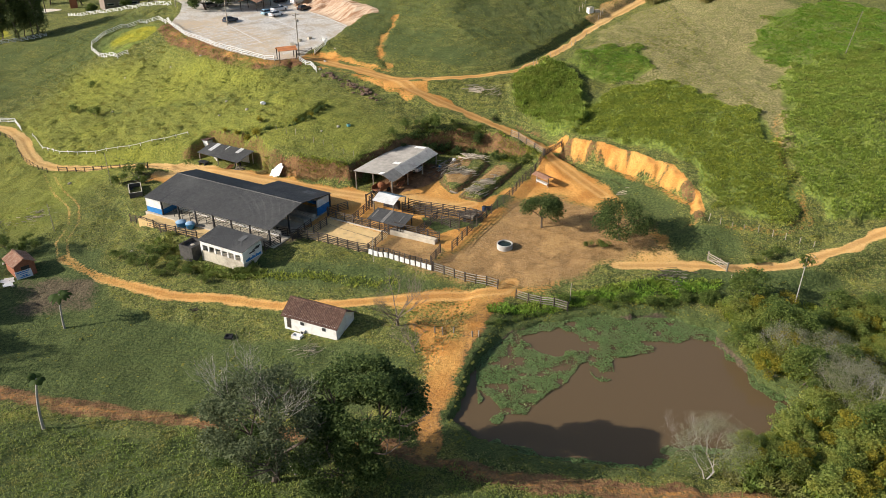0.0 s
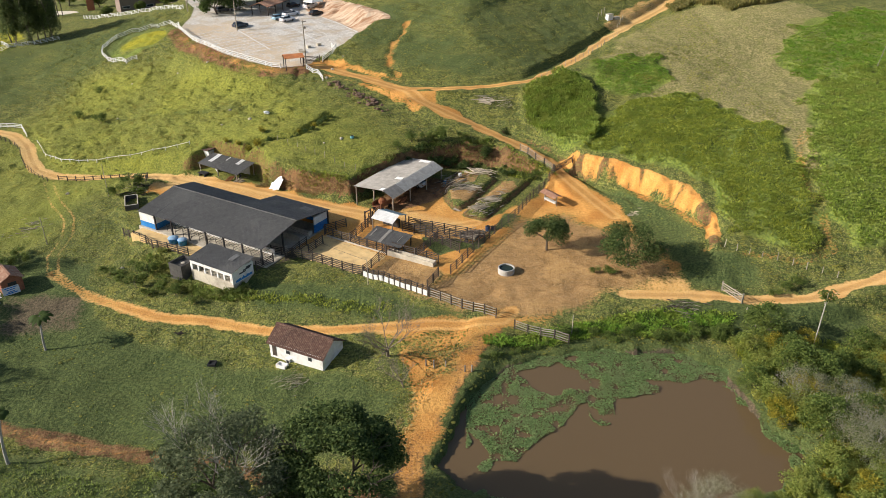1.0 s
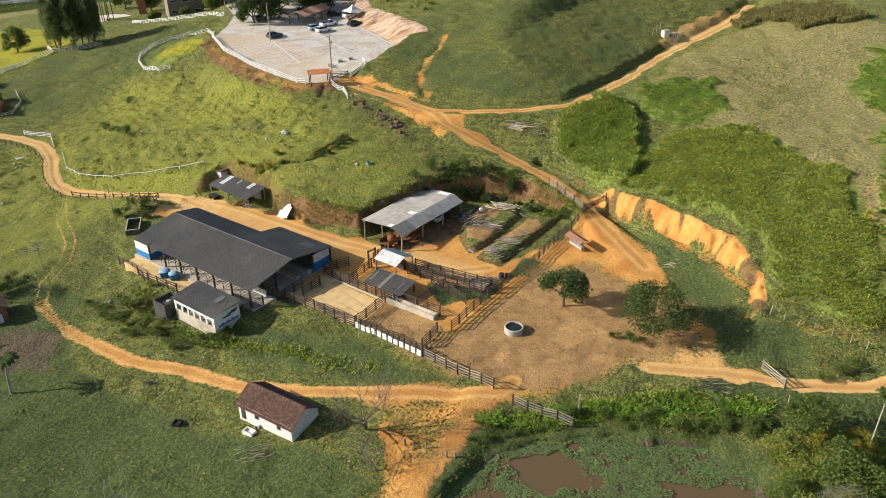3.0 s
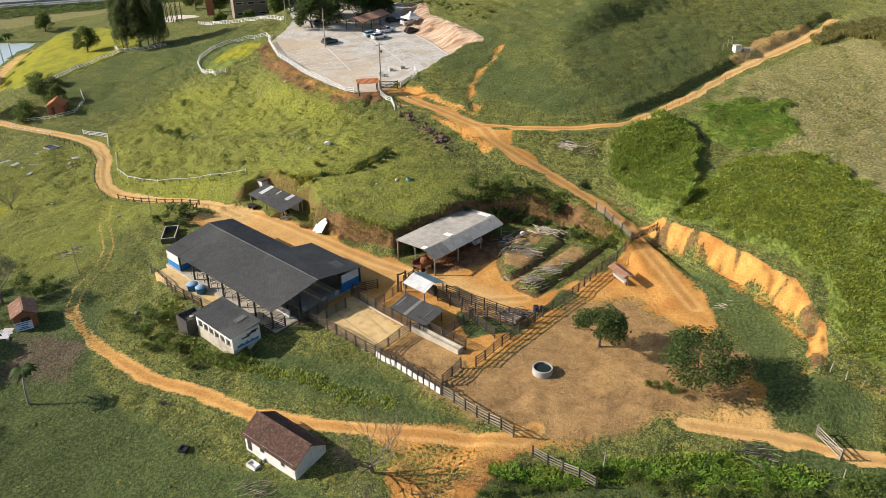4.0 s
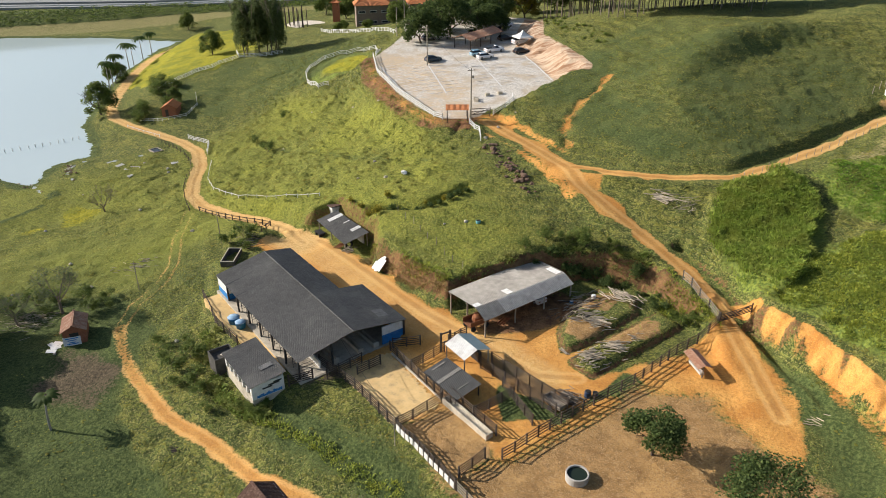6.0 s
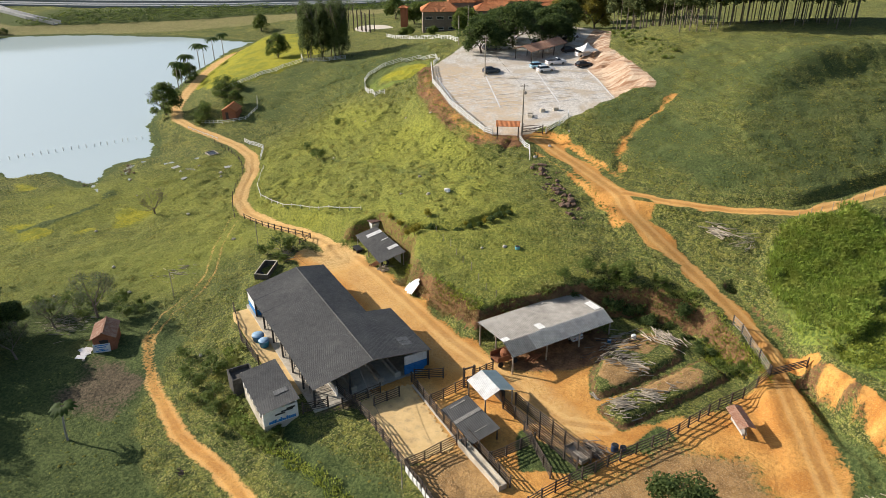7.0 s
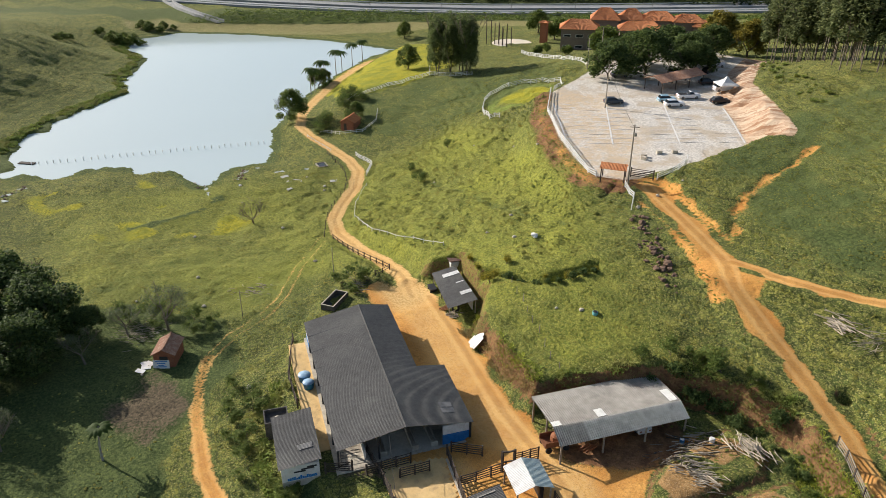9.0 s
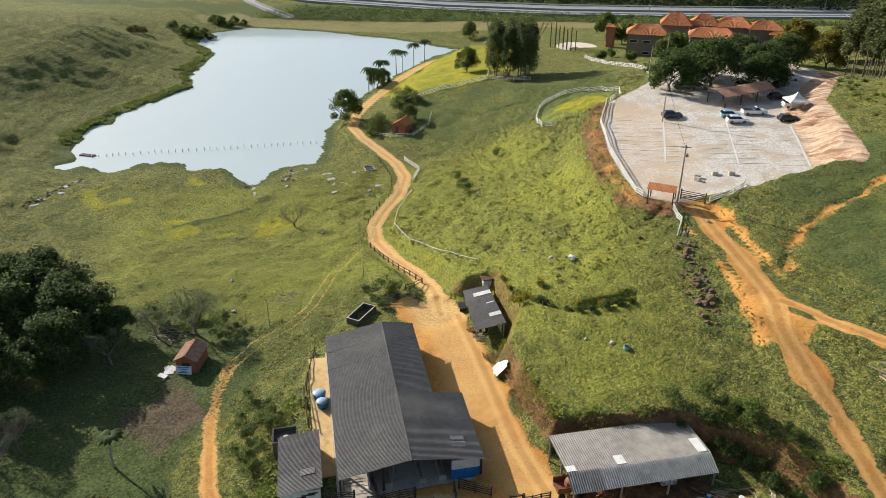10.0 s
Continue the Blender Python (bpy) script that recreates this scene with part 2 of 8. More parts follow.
def noise_of(t, scale, detail=4.0, rough=0.55, space="Object"):
    c = t.nodes.new("ShaderNodeTexCoord")
    n = node(t, "ShaderNodeTexNoise", Scale=scale, Detail=detail, Roughness=rough)
    t.links.new(c.outputs[space], n.inputs["Vector"])
    return n.outputs["Fac"]


def blend(t, fac, a, b, kind="MIX"):
    n = t.nodes.new("ShaderNodeMix")
    n.data_type, n.blend_type = "RGBA", kind
    for socket, v in ((n.inputs[0], fac), (n.inputs[6], a), (n.inputs[7], b)):
        if hasattr(v, "is_output"):
            t.links.new(v, socket)
        elif isinstance(v, tuple):
            socket.default_value = (*v, 1)
        else:
            socket.default_value = v
    return n.outputs[2]


def sharpen(t, value, low, high):
    n = node(t, "ShaderNodeMapRange", From_Min=low, From_Max=high)
    t.links.new(value, n.inputs["Value"])
    return n.outputs["Result"]


def maths(t, kind, a, b):
    n = t.nodes.new("ShaderNodeMath")
    n.operation = kind
    for socket, v in ((n.inputs[0], a), (n.inputs[1], b)):
        if hasattr(v, "is_output"):
            t.links.new(v, socket)
        else:
            socket.default_value = v
    return n.outputs[0]


def relief(t, b, height, strength=0.4, distance=0.05):
    n = node(t, "ShaderNodeBump", Strength=strength, Distance=distance)
    t.links.new(height, n.inputs["Height"])
    t.links.new(n.outputs["Normal"], b.inputs["Normal"])


def surface(name, dark, light, scale, rough=0.85, metal=0.0, bump=0.3, depth=0.02, wear=None, wear_scale=0.7, vary=0.0):
    """A two-tone surface with grain, larger stains and fine relief."""
    m, t, b = shader(name, rough, metal)
    fine, coarse = noise_of(t, scale, 6.0), noise_of(t, scale * 0.13, 4.0)
    colour = blend(t, sharpen(t, fine, 0.3, 0.7), dark, light)
    if wear:
        colour = blend(t, sharpen(t, noise_of(t, wear_scale, 5.0, 0.65), 0.5, 0.68), colour, wear)
    colour = blend(t, 0.35, colour, blend(t, sharpen(t, coarse, 0.35, 0.65), dark, light), "MIX")
    if vary:
        info = t.nodes.new("ShaderNodeObjectInfo")
        hue = node(t, "ShaderNodeHueSaturation")
        t.links.new(sharpen(t, info.outputs["Random"], 0, 1), hue.inputs["Value"])
        span = node(t, "ShaderNodeMapRange", To_Min=1 - vary, To_Max=1 + vary)
        t.links.new(info.outputs["Random"], span.inputs["Value"])
        t.links.new(span.outputs["Result"], hue.inputs["Value"])
        t.links.new(colour, hue.inputs["Color"])
        colour = hue.outputs["Color"]
    t.links.new(colour, b.inputs["Base Color"])
    if bump:
        relief(t, b, fine, bump, depth)
    return m


def attribute(t, name):
    n = t.nodes.new("ShaderNodeAttribute")
    n.attribute_name = name
    s = t.nodes.new("ShaderNodeSeparateColor")
    t.links.new(n.outputs["Color"], s.inputs["Color"])
    return s.outputs


def tufts(t, scale, warp=0.35):
    """Distance to the nearest tuft, with the tufts set unevenly."""
    c = t.nodes.new("ShaderNodeTexCoord")
    n = node(t, "ShaderNodeTexNoise", Scale=scale * 0.7, Detail=3.0)
    t.links.new(c.outputs["Object"], n.inputs["Vector"])
    mixed = node(t, "ShaderNodeMix")
    mixed.data_type = "VECTOR"
    mixed.inputs[0].default_value = warp
    t.links.new(c.outputs["Object"], mixed.inputs[4])
    t.links.new(n.outputs["Color"], mixed.inputs[5])
    v = node(t, "ShaderNodeTexVoronoi", Scale=scale)
    t.links.new(mixed.outputs[1], v.inputs["Vector"])
    return v.outputs["Distance"]


def streaks(t, turn, size):
    """Noise drawn out along one direction on the plan."""
    c = t.nodes.new("ShaderNodeTexCoord")
    m = t.nodes.new("ShaderNodeMapping")
    m.inputs["Rotation"].default_value = (0, 0, radians(turn))
    m.inputs["Scale"].default_value = size
    n = node(t, "ShaderNodeTexNoise", Scale=1.0, Detail=5.0)
    t.links.new(c.outputs["Object"], m.inputs["Vector"])
    t.links.new(m.outputs["Vector"], n.inputs["Vector"])
    return n.outputs["Fac"]


def ground_material():
    m, t, b = shader("ground", 0.95)
    b.inputs["Specular IOR Level"].default_value = 0.1
    b.inputs["Sheen Roughness"].default_value = 0.6
    b.inputs["Sheen Tint"].default_value = (0.9, 0.85, 0.3, 1)
    one, two, three, four = attribute(t, "cover"), attribute(t, "cover_b"), attribute(t, "cover_c"), attribute(t, "cover_d")
    wheel = attribute(t, "wheel")
    n1, n2, n3, n4 = noise_of(t, 2.6, 6, 0.62), noise_of(t, 0.22, 6, 0.6), noise_of(t, 0.05, 3), noise_of(t, 7.0, 4)
    n5 = noise_of(t, 0.75, 5, 0.65)
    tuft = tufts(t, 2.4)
    times = lambda v, k: maths(t, "MULTIPLY", v, k)
    # pasture: green and straw tussocks
    grass = blend(t, sharpen(t, n1, 0.445, 0.555), (0.088, 0.122, 0.03), (0.225, 0.24, 0.055))
    grass = blend(t, times(sharpen(t, n2, 0.46, 0.61), 0.6), grass, (0.33, 0.30, 0.058))
    grass = blend(t, times(sharpen(t, n3, 0.44, 0.58), 0.55), grass, (0.105, 0.145, 0.032))
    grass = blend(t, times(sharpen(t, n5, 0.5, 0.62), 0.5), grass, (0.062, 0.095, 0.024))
    # tuft gaps and fine specks painted dark: small shadows of the grass
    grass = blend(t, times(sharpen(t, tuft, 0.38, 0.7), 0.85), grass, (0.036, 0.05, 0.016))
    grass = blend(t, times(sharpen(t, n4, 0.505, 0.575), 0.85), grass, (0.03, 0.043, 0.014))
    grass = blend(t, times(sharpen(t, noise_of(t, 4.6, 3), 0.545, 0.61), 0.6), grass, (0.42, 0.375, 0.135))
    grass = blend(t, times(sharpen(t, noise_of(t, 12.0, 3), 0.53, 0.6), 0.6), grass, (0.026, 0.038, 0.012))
    spot = t.nodes.new("ShaderNodeTexCoord")
    axis = t.nodes.new("ShaderNodeSeparateXYZ")
    t.links.new(spot.outputs["Object"], axis.inputs["Vector"])
    trod = maths(t, "SINE", maths(t, "ADD", times(axis.outputs["Z"], 8.0), times(n2, 17.0)), 0.0)
    grass = blend(t, times(times(sharpen(t, trod, 0.45, 0.95), sharpen(t, n5, 0.36, 0.56)), 0.3), grass, (0.07, 0.088, 0.02))
    grass = blend(t, times(times(sharpen(t, trod, -0.5, -0.95), sharpen(t, n5, 0.64, 0.44)), 0.22), grass, (0.40, 0.355, 0.075))
    grass = blend(t, times(wheel[2], 0.8), grass, blend(t, sharpen(t, n1, 0.4, 0.6), (0.155, 0.185, 0.026), (0.365, 0.355, 0.052)))
    lawn = blend(t, sharpen(t, n1, 0.38, 0.62), (0.22, 0.215, 0.014), (0.41, 0.36, 0.03))
    lawn = blend(t, times(sharpen(t, n2, 0.46, 0.6), 0.55), lawn, (0.125, 0.165, 0.024))
    dry = blend(t, sharpen(t, n1, 0.42, 0.58), (0.13, 0.125, 0.045), (0.35, 0.285, 0.13))
    dry = blend(t, times(sharpen(t, n5, 0.48, 0.62), 0.55), dry, (0.14, 0.155, 0.035))
    dirt = blend(t, sharpen(t, n2, 0.36, 0.64), (0.50, 0.215, 0.047), (0.70, 0.37, 0.098))
    dirt = blend(t, times(sharpen(t, n1, 0.47, 0.62), 0.6), dirt, (0.40, 0.175, 0.048))
    dirt = blend(t, times(sharpen(t, n4, 0.52, 0.7), 0.5), dirt, (0.74, 0.45, 0.165))
    dirt = blend(t, times(four[0], 0.9), dirt, blend(t, sharpen(t, n1, 0.4, 0.6), (0.54, 0.34, 0.125), (0.78, 0.545, 0.24)))
    dirt = blend(t, times(sharpen(t, noise_of(t, 9.0, 3), 0.55, 0.64), 0.5), dirt, (0.26, 0.13, 0.05))
    away = times(wheel[0], 5.0)
    rut = sharpen(t, maths(t, "ABSOLUTE", maths(t, "SUBTRACT", maths(t, "ADD", away, times(maths(t, "SUBTRACT", n5, 0.5), 0.5)), 0.85), 0.0), 0.5, 0.15)
    dirt = blend(t, times(rut, 0.36), dirt, (0.76, 0.50, 0.20))
    dirt = blend(t, times(sharpen(t, away, 0.5, 0.2), 0.4), dirt, (0.40, 0.22, 0.08))
    brown = blend(t, sharpen(t, n5, 0.36, 0.64), (0.235, 0.13, 0.048), (0.385, 0.225, 0.088))
    brown = blend(t, times(sharpen(t, n2, 0.48, 0.62), 0.6), brown, (0.56, 0.33, 0.12))
    brown = blend(t, times(sharpen(t, n1, 0.5, 0.66), 0.45), brown, (0.13, 0.08, 0.04))
    brown = blend(t, times(sharpen(t, n4, 0.53, 0.64), 0.7), brown, (0.12, 0.085, 0.045))
    brown = blend(t, times(sharpen(t, noise_of(t, 9.0, 3), 0.55, 0.62), 0.7), brown, (0.54, 0.38, 0.20))
    gravel = blend(t, sharpen(t, n1, 0.35, 0.65), (0.42, 0.385, 0.325), (0.74, 0.695, 0.61))
    gravel = blend(t, times(sharpen(t, n2, 0.47, 0.58), 0.75), gravel, (0.47, 0.385, 0.275))
    gravel = blend(t, times(times(four[2], sharpen(t, n5, 0.36, 0.56)), 0.62), gravel, (0.60, 0.445, 0.27))
    gravel = blend(t, times(sharpen(t, n4, 0.53, 0.68), 0.35), gravel, (0.25, 0.23, 0.21))
    # dark green: rank growth, and painted shade on the west meadow and hill fold
    lush_or_shade = blend(t, sharpen(t, n1, 0.42, 0.58), (0.038, 0.062, 0.021), (0.108, 0.138, 0.043))
    lush_or_shade = blend(t, times(sharpen(t, n4, 0.5, 0.6), 0.6), lush_or_shade, (0.03, 0.048, 0.012))
    cane = blend(t, sharpen(t, n1, 0.42, 0.58), (0.095, 0.14, 0.03), (0.23, 0.275, 0.05))
    cane = blend(t, times(sharpen(t, n2, 0.46, 0.6), 0.7), cane, (0.10, 0.125, 0.03))
    mud = blend(t, sharpen(t, n1, 0.4, 0.6), (0.06, 0.046, 0.034), (0.15, 0.11, 0.072))
    band = streaks(t, -31.5, (0.11, 1.5, 0.3))
    pale = blend(t, sharpen(t, band, 0.42, 0.58), (0.31, 0.175, 0.10), (0.56, 0.44, 0.315))
    pale = blend(t, times(sharpen(t, n2, 0.46, 0.6), 0.55), pale, (0.56, 0.40, 0.27))
    pale = blend(t, times(sharpen(t, n1, 0.55, 0.66), 0.5), pale, (0.30, 0.15, 0.09))
    red = blend(t, sharpen(t, n5, 0.38, 0.62), (0.14, 0.068, 0.036), (0.31, 0.16, 0.075))
    red = blend(t, times(sharpen(t, n1, 0.5, 0.6), 0.6), red, (0.10, 0.055, 0.03))
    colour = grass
    for amount, layer in ((one[1], lawn), (one[2], dry), (four[1], cane), (two[1], lush_or_shade), (two[2], mud), (three[0], red), (three[2], brown), (maths(t, "MAXIMUM", one[0], times(times(wheel[1], rut), 0.54)), dirt), (two[0], gravel), (three[1], pale)):
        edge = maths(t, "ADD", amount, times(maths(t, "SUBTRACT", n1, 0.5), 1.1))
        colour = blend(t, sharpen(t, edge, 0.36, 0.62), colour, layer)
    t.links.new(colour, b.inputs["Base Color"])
    bump = maths(t, "ADD", maths(t, "SUBTRACT", n1, times(tuft, 0.35)), times(n4, 0.5))
    bare = maths(t, "MAXIMUM", maths(t, "MAXIMUM", one[0], three[2]), two[0])
    t.links.new(times(maths(t, "SUBTRACT", 1.0, maths(t, "MAXIMUM", bare, maths(t, "MAXIMUM", three[1], three[0]))), 0.1), b.inputs["Sheen Weight"])
    n = node(t, "ShaderNodeBump", Distance=0.26)
    t.links.new(bump, n.inputs["Height"])
    t.links.new(maths(t, "SUBTRACT", 1.0, times(bare, 0.65)), n.inputs["Strength"])
    t.links.new(n.outputs["Normal"], b.inputs["Normal"])
    return m


# ---- the ground: one sheet, fine where the camera passes ----
def stops(*runs):
    out = []
    for a, b, step in runs:
        out += list(np.arange(a, b, step))
    return np.array(out + [runs[-1][1]], float)


GX = stops((-2600, -600, 250), (-600, -340, 26), (-340, -116, 1.6), (-116, 18, 0.6), (18, 46, 0.35), (46, 76, 0.6), (76, 130, 2.5), (130, 500, 37), (500, 2600, 300))
GY = stops((-2000, -100, 190), (-100, 20, 12), (20, 44, 1.5), (44, 103, 0.6), (103, 138, 0.35), (138, 236, 0.6), (236, 440, 2.0), (440, 700, 13), (700, 3000, 230))
gx, gy = np.meshgrid(GX, GY)
gz = ground_height(gx, gy)


def ground(x, y):
    """The height of the sheet at one place."""
    i, j = int(np.searchsorted(GX, x)) - 1, int(np.searchsorted(GY, y)) - 1
    u, v = (x - GX[i]) / (GX[i + 1] - GX[i]), (y - GY[j]) / (GY[j + 1] - GY[j])
    return float((gz[j, i] * (1 - u) + gz[j, i + 1] * u) * (1 - v) + (gz[j + 1, i] * (1 - u) + gz[j + 1, i + 1] * u) * v)



def near_line(line, half, soft=1.2):
    return 1 - ramp(line_distance(line, gx, gy)[0] + 1.4 * (ripple(gx, gy, 2.3) - 0.5), half, half + soft)


def even_line(line, half, soft):
    return 1 - ramp(line_distance(line, gx, gy)[0] + 0.5 * (ripple(gx, gy, 2.3) - 0.5), half, half + soft)


def track(line, half):
    """A lane of two worn ruts with some grass between them."""
    d = line_distance(line, gx, gy)[0] + 0.7 * (ripple(gx, gy, 2.0) - 0.5)
    return (1 - ramp(d, half, half + 0.9)) * (1 - 0.55 * (1 - ramp(d, 0.1, 0.5)) * ripple(gx, gy, 5))


YARD_TRACK = [(-48, 138), (-38, 133), (-20, 123.5), (-10, 119.6), (0, 115.2), (5, 116.6)]
FIELD_TRACK = [(-63, 106), (-66, 112), (-66.5, 118), (-69, 124), (-75, 131), (-80, 138), (-83, 143)]
CANE_PATH = [(62.3, 129.8), (58.8, 123.9), (57.4, 115.5), (57.9, 108.3), (57.3, 102.9), (52, 101), (45, 103)]


def inside(poly, soft=1.5):
    return 1 - ramp(outline_distance(poly, gx, gy) + 2.0 * (ripple(gx, gy, 3.1) - 0.5), -soft, soft)


DAM_BARE = [(-9, 87), (-5, 82.5), (-2.6, 74), (-3.6, 64), (0.2, 64), (2.6, 72), (5, 79), (8, 88), (10, 91), (4, 90), (-4, 89.4)]
BARE_YARD = [(-52, 141), (-38, 134.6), (-17, 124.6), (-13, 123), (-8, 131), (0, 135), (6, 128), (9, 119), (16, 125), (19, 134), (23, 131.4), (26, 127), (29, 121.6), (31, 116), (31, 109), (36, 102),
             (35, 95.5), (27, 95.5), (21, 93), (17, 89.8), (10, 87), (5, 90), (-2, 94), (-9, 100), (-20, 106), (-24, 110), (-30, 118), (-45, 128), (-58, 132)]
BROWN_YARD = [(34, 99), (33, 108), (27, 113), (20, 119), (13, 118), (8, 109), (4, 103), (-1, 98), (-8, 101), (-3, 94.5), (4, 91), (12, 89.5), (19, 91), (24, 95.5)]
DRY_FIELD = [(40, 190), (55, 206), (75, 212), (90, 190), (80, 160), (66, 138), (61, 118), (56, 122), (52, 136), (44, 150), (36, 160), (34, 172)]
MOWN = [(-208, 262), (-196, 236), (-178, 215), (-160, 207), (-146, 209), (-138, 222), (-140, 240), (-155, 262), (-180, 275)]
MOWN_RING = [(-91, 202), (-100, 211), (-100, 217.5), (-95.5, 219.5), (-89.5, 220.5), (-83.7, 220), (-78, 212), (-82, 205)]
RING_LAWN = [(-93, 207), (-97, 214), (-92, 218), (-84, 218), (-80, 212), (-84, 207)]
# bare brown ground by the hut, its colour deepened for tree shade
HUT_BROWN_SHADE = [(-66, 99), (-61.4, 100.8), (-54.6, 99.5), (-51.8, 95.6), (-52, 90.8), (-57, 89.4), (-64, 89)]
slope = np.hypot(*np.gradient(ground_height(gx, gy, False), GY, GX))
steep = ramp(slope, 0.75, 1.15)
cut_zone = np.maximum(1 - ramp(np.abs(outline_distance(YARD, gx, gy)), 2.2, 3.4), 0) * steep
yard_d = outline_distance(YARD, gx, gy)
north_cut = (1 - ramp(np.abs(yard_d - 0.75 + 0.8 * (ripple(gx, gy, 1.7) - 0.5)), 0.7, 1.3)) * ramp(gx, 19, 22) * ramp(gy, 103.5, 106)
dirt = np.maximum.reduce([near_line(FORK_ROAD, 0.75, 0.8), near_line(FORK_ROAD[:5], 1.4, 1.1), near_line(BRANCH, 0.6, 0.9), even_line(LANE, 1.1, 1.0), near_line(RIGHT_ROAD, 0.6, 1.0), even_line(LOWER_ROAD, 0.65, 1.0) * (0.5 + 0.36 * ramp(gx, -60, -38)),
                          0.56 * near_line(DAM_ROAD, 0.8), 0.47 * track(SOUTH_TRACK, 0.3), 0.66 * inside(DAM_BARE, 1.2) * (0.6 + 0.6 * ripple(gx, gy, 2.2)), 0.62 * near_line(GULLY, 0.2, 0.9), 0.7 * near_line(GULLY[2:5], 0.8, 1.6) * ripple(gx, gy, 2.0), 0.45 * track(CANE_PATH, 0.5), inside(BARE_YARD) * (1 - inside(BROWN_YARD, 4.5)), north_cut, 0.75 * near_line(FORK_ROAD[:4], 3.4) * ramp(slope, 0.2, 0.4),
                          0.47 * (1 - ramp(np.abs(outline_distance(LOT, gx, gy) - 1.4), 0.7, 2.2)) * (gx < -33) * (gx > -74) * (gy < 206) * (0.55 + 0.7 * ripple(gx, gy, 3.0))])
TALUS = [(32.2, 126), (36.2, 121.9), (39.6, 117.5), (41.5, 111.4), (40.8, 105.4), (40.0, 108), (39.6, 112.4), (37.4, 116.6), (34.4, 120.4), (31.6, 124.4)]
PUMP_YARD = [(39, 204.5), (43.6, 203.6), (52, 214.6), (62, 225), (59, 228), (50, 221), (42, 211)]
dirt = np.maximum(dirt, 0.8 * inside(PUMP_YARD, 1.0))
dirt = np.maximum(dirt, 0.62 * inside(TALUS, 0.8) * (0.5 + 0.6 * ripple(gx, gy, 2.6)))
lot_in = 1 - ramp(outline_distance(LOT, gx, gy), -0.6, 0.6)
lot_cut = (1 - ramp(np.abs(outline_distance(LOT, gx, gy) - 3.4), 3.0, 4.2)) * ramp(gx + 0.6 * gy, 85, 90) * ramp(gy, 197, 200) * (gx > -57)
red = np.maximum(cut_zone * np.where(gx < -32, 0.5, np.where(gx < -15, 0.6, 0.6 * (gx < 18))), 0.6 * near_line(FORK_ROAD, 2.4) * ramp(slope, 0.35, 0.6))
red = np.maximum(red, (1 - ramp(np.abs(outline_distance(LOT, gx, gy) - 1.9), 1.5, 3.2)) * (gx < -33) * (gy < 206) * (0.36 + 0.5 * ripple(gx, gy, 4.2)))
hw = gy - 0.86 * gx - 590
# reddish soil below the shed roof, with the roof's shade in its dark colour
SHED_SHADED_SOIL = [(-15, 124), (-9, 120.5), (0.5, 127), (-1, 135), (-8, 137)]
red = np.maximum(red, 0.78 * inside(SHED_SHADED_SOIL, 1.2))
dirt = dirt * (1 - 0.72 * inside(SHED_SHADED_SOIL, 1.2))
red = np.maximum.reduce([red, 0.62 * near_line(SOUTH_TRACK, 0.9, 1.2), 0.75 * near_line(DAM_ROAD, 0.8)])
beyond = ramp(hw, 14, 24)
verge = ramp(hw, -52, -46) * (1 - ramp(hw, -14, -8))
dam = ramp(hw, -82, -72) * (1 - ramp(hw, -54, -46)) * (gx < -175) * (gx > -345)
# dark green grass; the large western outline also carries painted shade of the wood
GREENS = ([(-75, 24), (60, 24), (60, 46), (20, 47), (-2, 51), (-26, 60), (-50, 64), (-75, 66)], [(-90, 60), (-50, 68), (-26, 66), (-8, 62), (-4, 74), (-12, 79), (-26, 81.5), (-40, 87), (-50, 94), (-58, 108), (-70, 114), (-82, 108), (-95, 98)], [(-30, 100), (-12, 97.5), (-3, 92.5), (5, 89.6), (-3, 89.2), (-14, 91), (-26, 94)],
          [(25.4, 130.6), (29, 127), (33, 123), (37.4, 118), (39.8, 112), (39.6, 104.6), (46, 101), (46, 96), (35, 98), (33, 108), (31.6, 116), (28.6, 122)], [(20, 88), (36, 94), (52, 91), (60, 92), (52, 84), (40, 86)], [(-5, 113), (-1, 104.6), (3, 107), (5, 109), (-4, 113)], [(5, 107), (9, 114), (12, 118.6), (10.4, 119.2), (7, 113.4), (4, 108)])
green = np.maximum.reduce([inside(g, 3.0 if len(g) > 6 else 0.8) for g in GREENS])
# meadow east of the wood, coloured darker for the shadow the trees throw
MEADOW_SHADE = [(-60, 110), (-57, 122), (-63, 135), (-85, 139), (-102, 125), (-102, 98), (-80, 100)]
MARSH = [(-152, 108), (-118, 112), (-104, 132), (-106, 152), (-118, 150), (-128, 140), (-150, 134), (-160, 122)]
marsh_gold = 0.75 * inside(MARSH, 4) * ramp(ripple(gx, gy, 9) * 0.6 + ripple(gx, gy, 3.5) * 0.4, 0.46, 0.66)
HILL_EAST = [(-28, 186), (-14, 172), (4, 164), (18, 168), (36, 196), (40, 214), (20, 234), (-14, 232), (-24, 206)]
# hollow of the hill, its shading painted as darker green
FOLD_SHADE = [(-165, 204), (-122, 190), (-98, 206), (-84, 224), (-98, 240), (-136, 228)]
HEATH = [(-119, 194), (-113, 202), (-105, 204), (-98, 206), (-97, 199), (-107, 196), (-113, 191)]
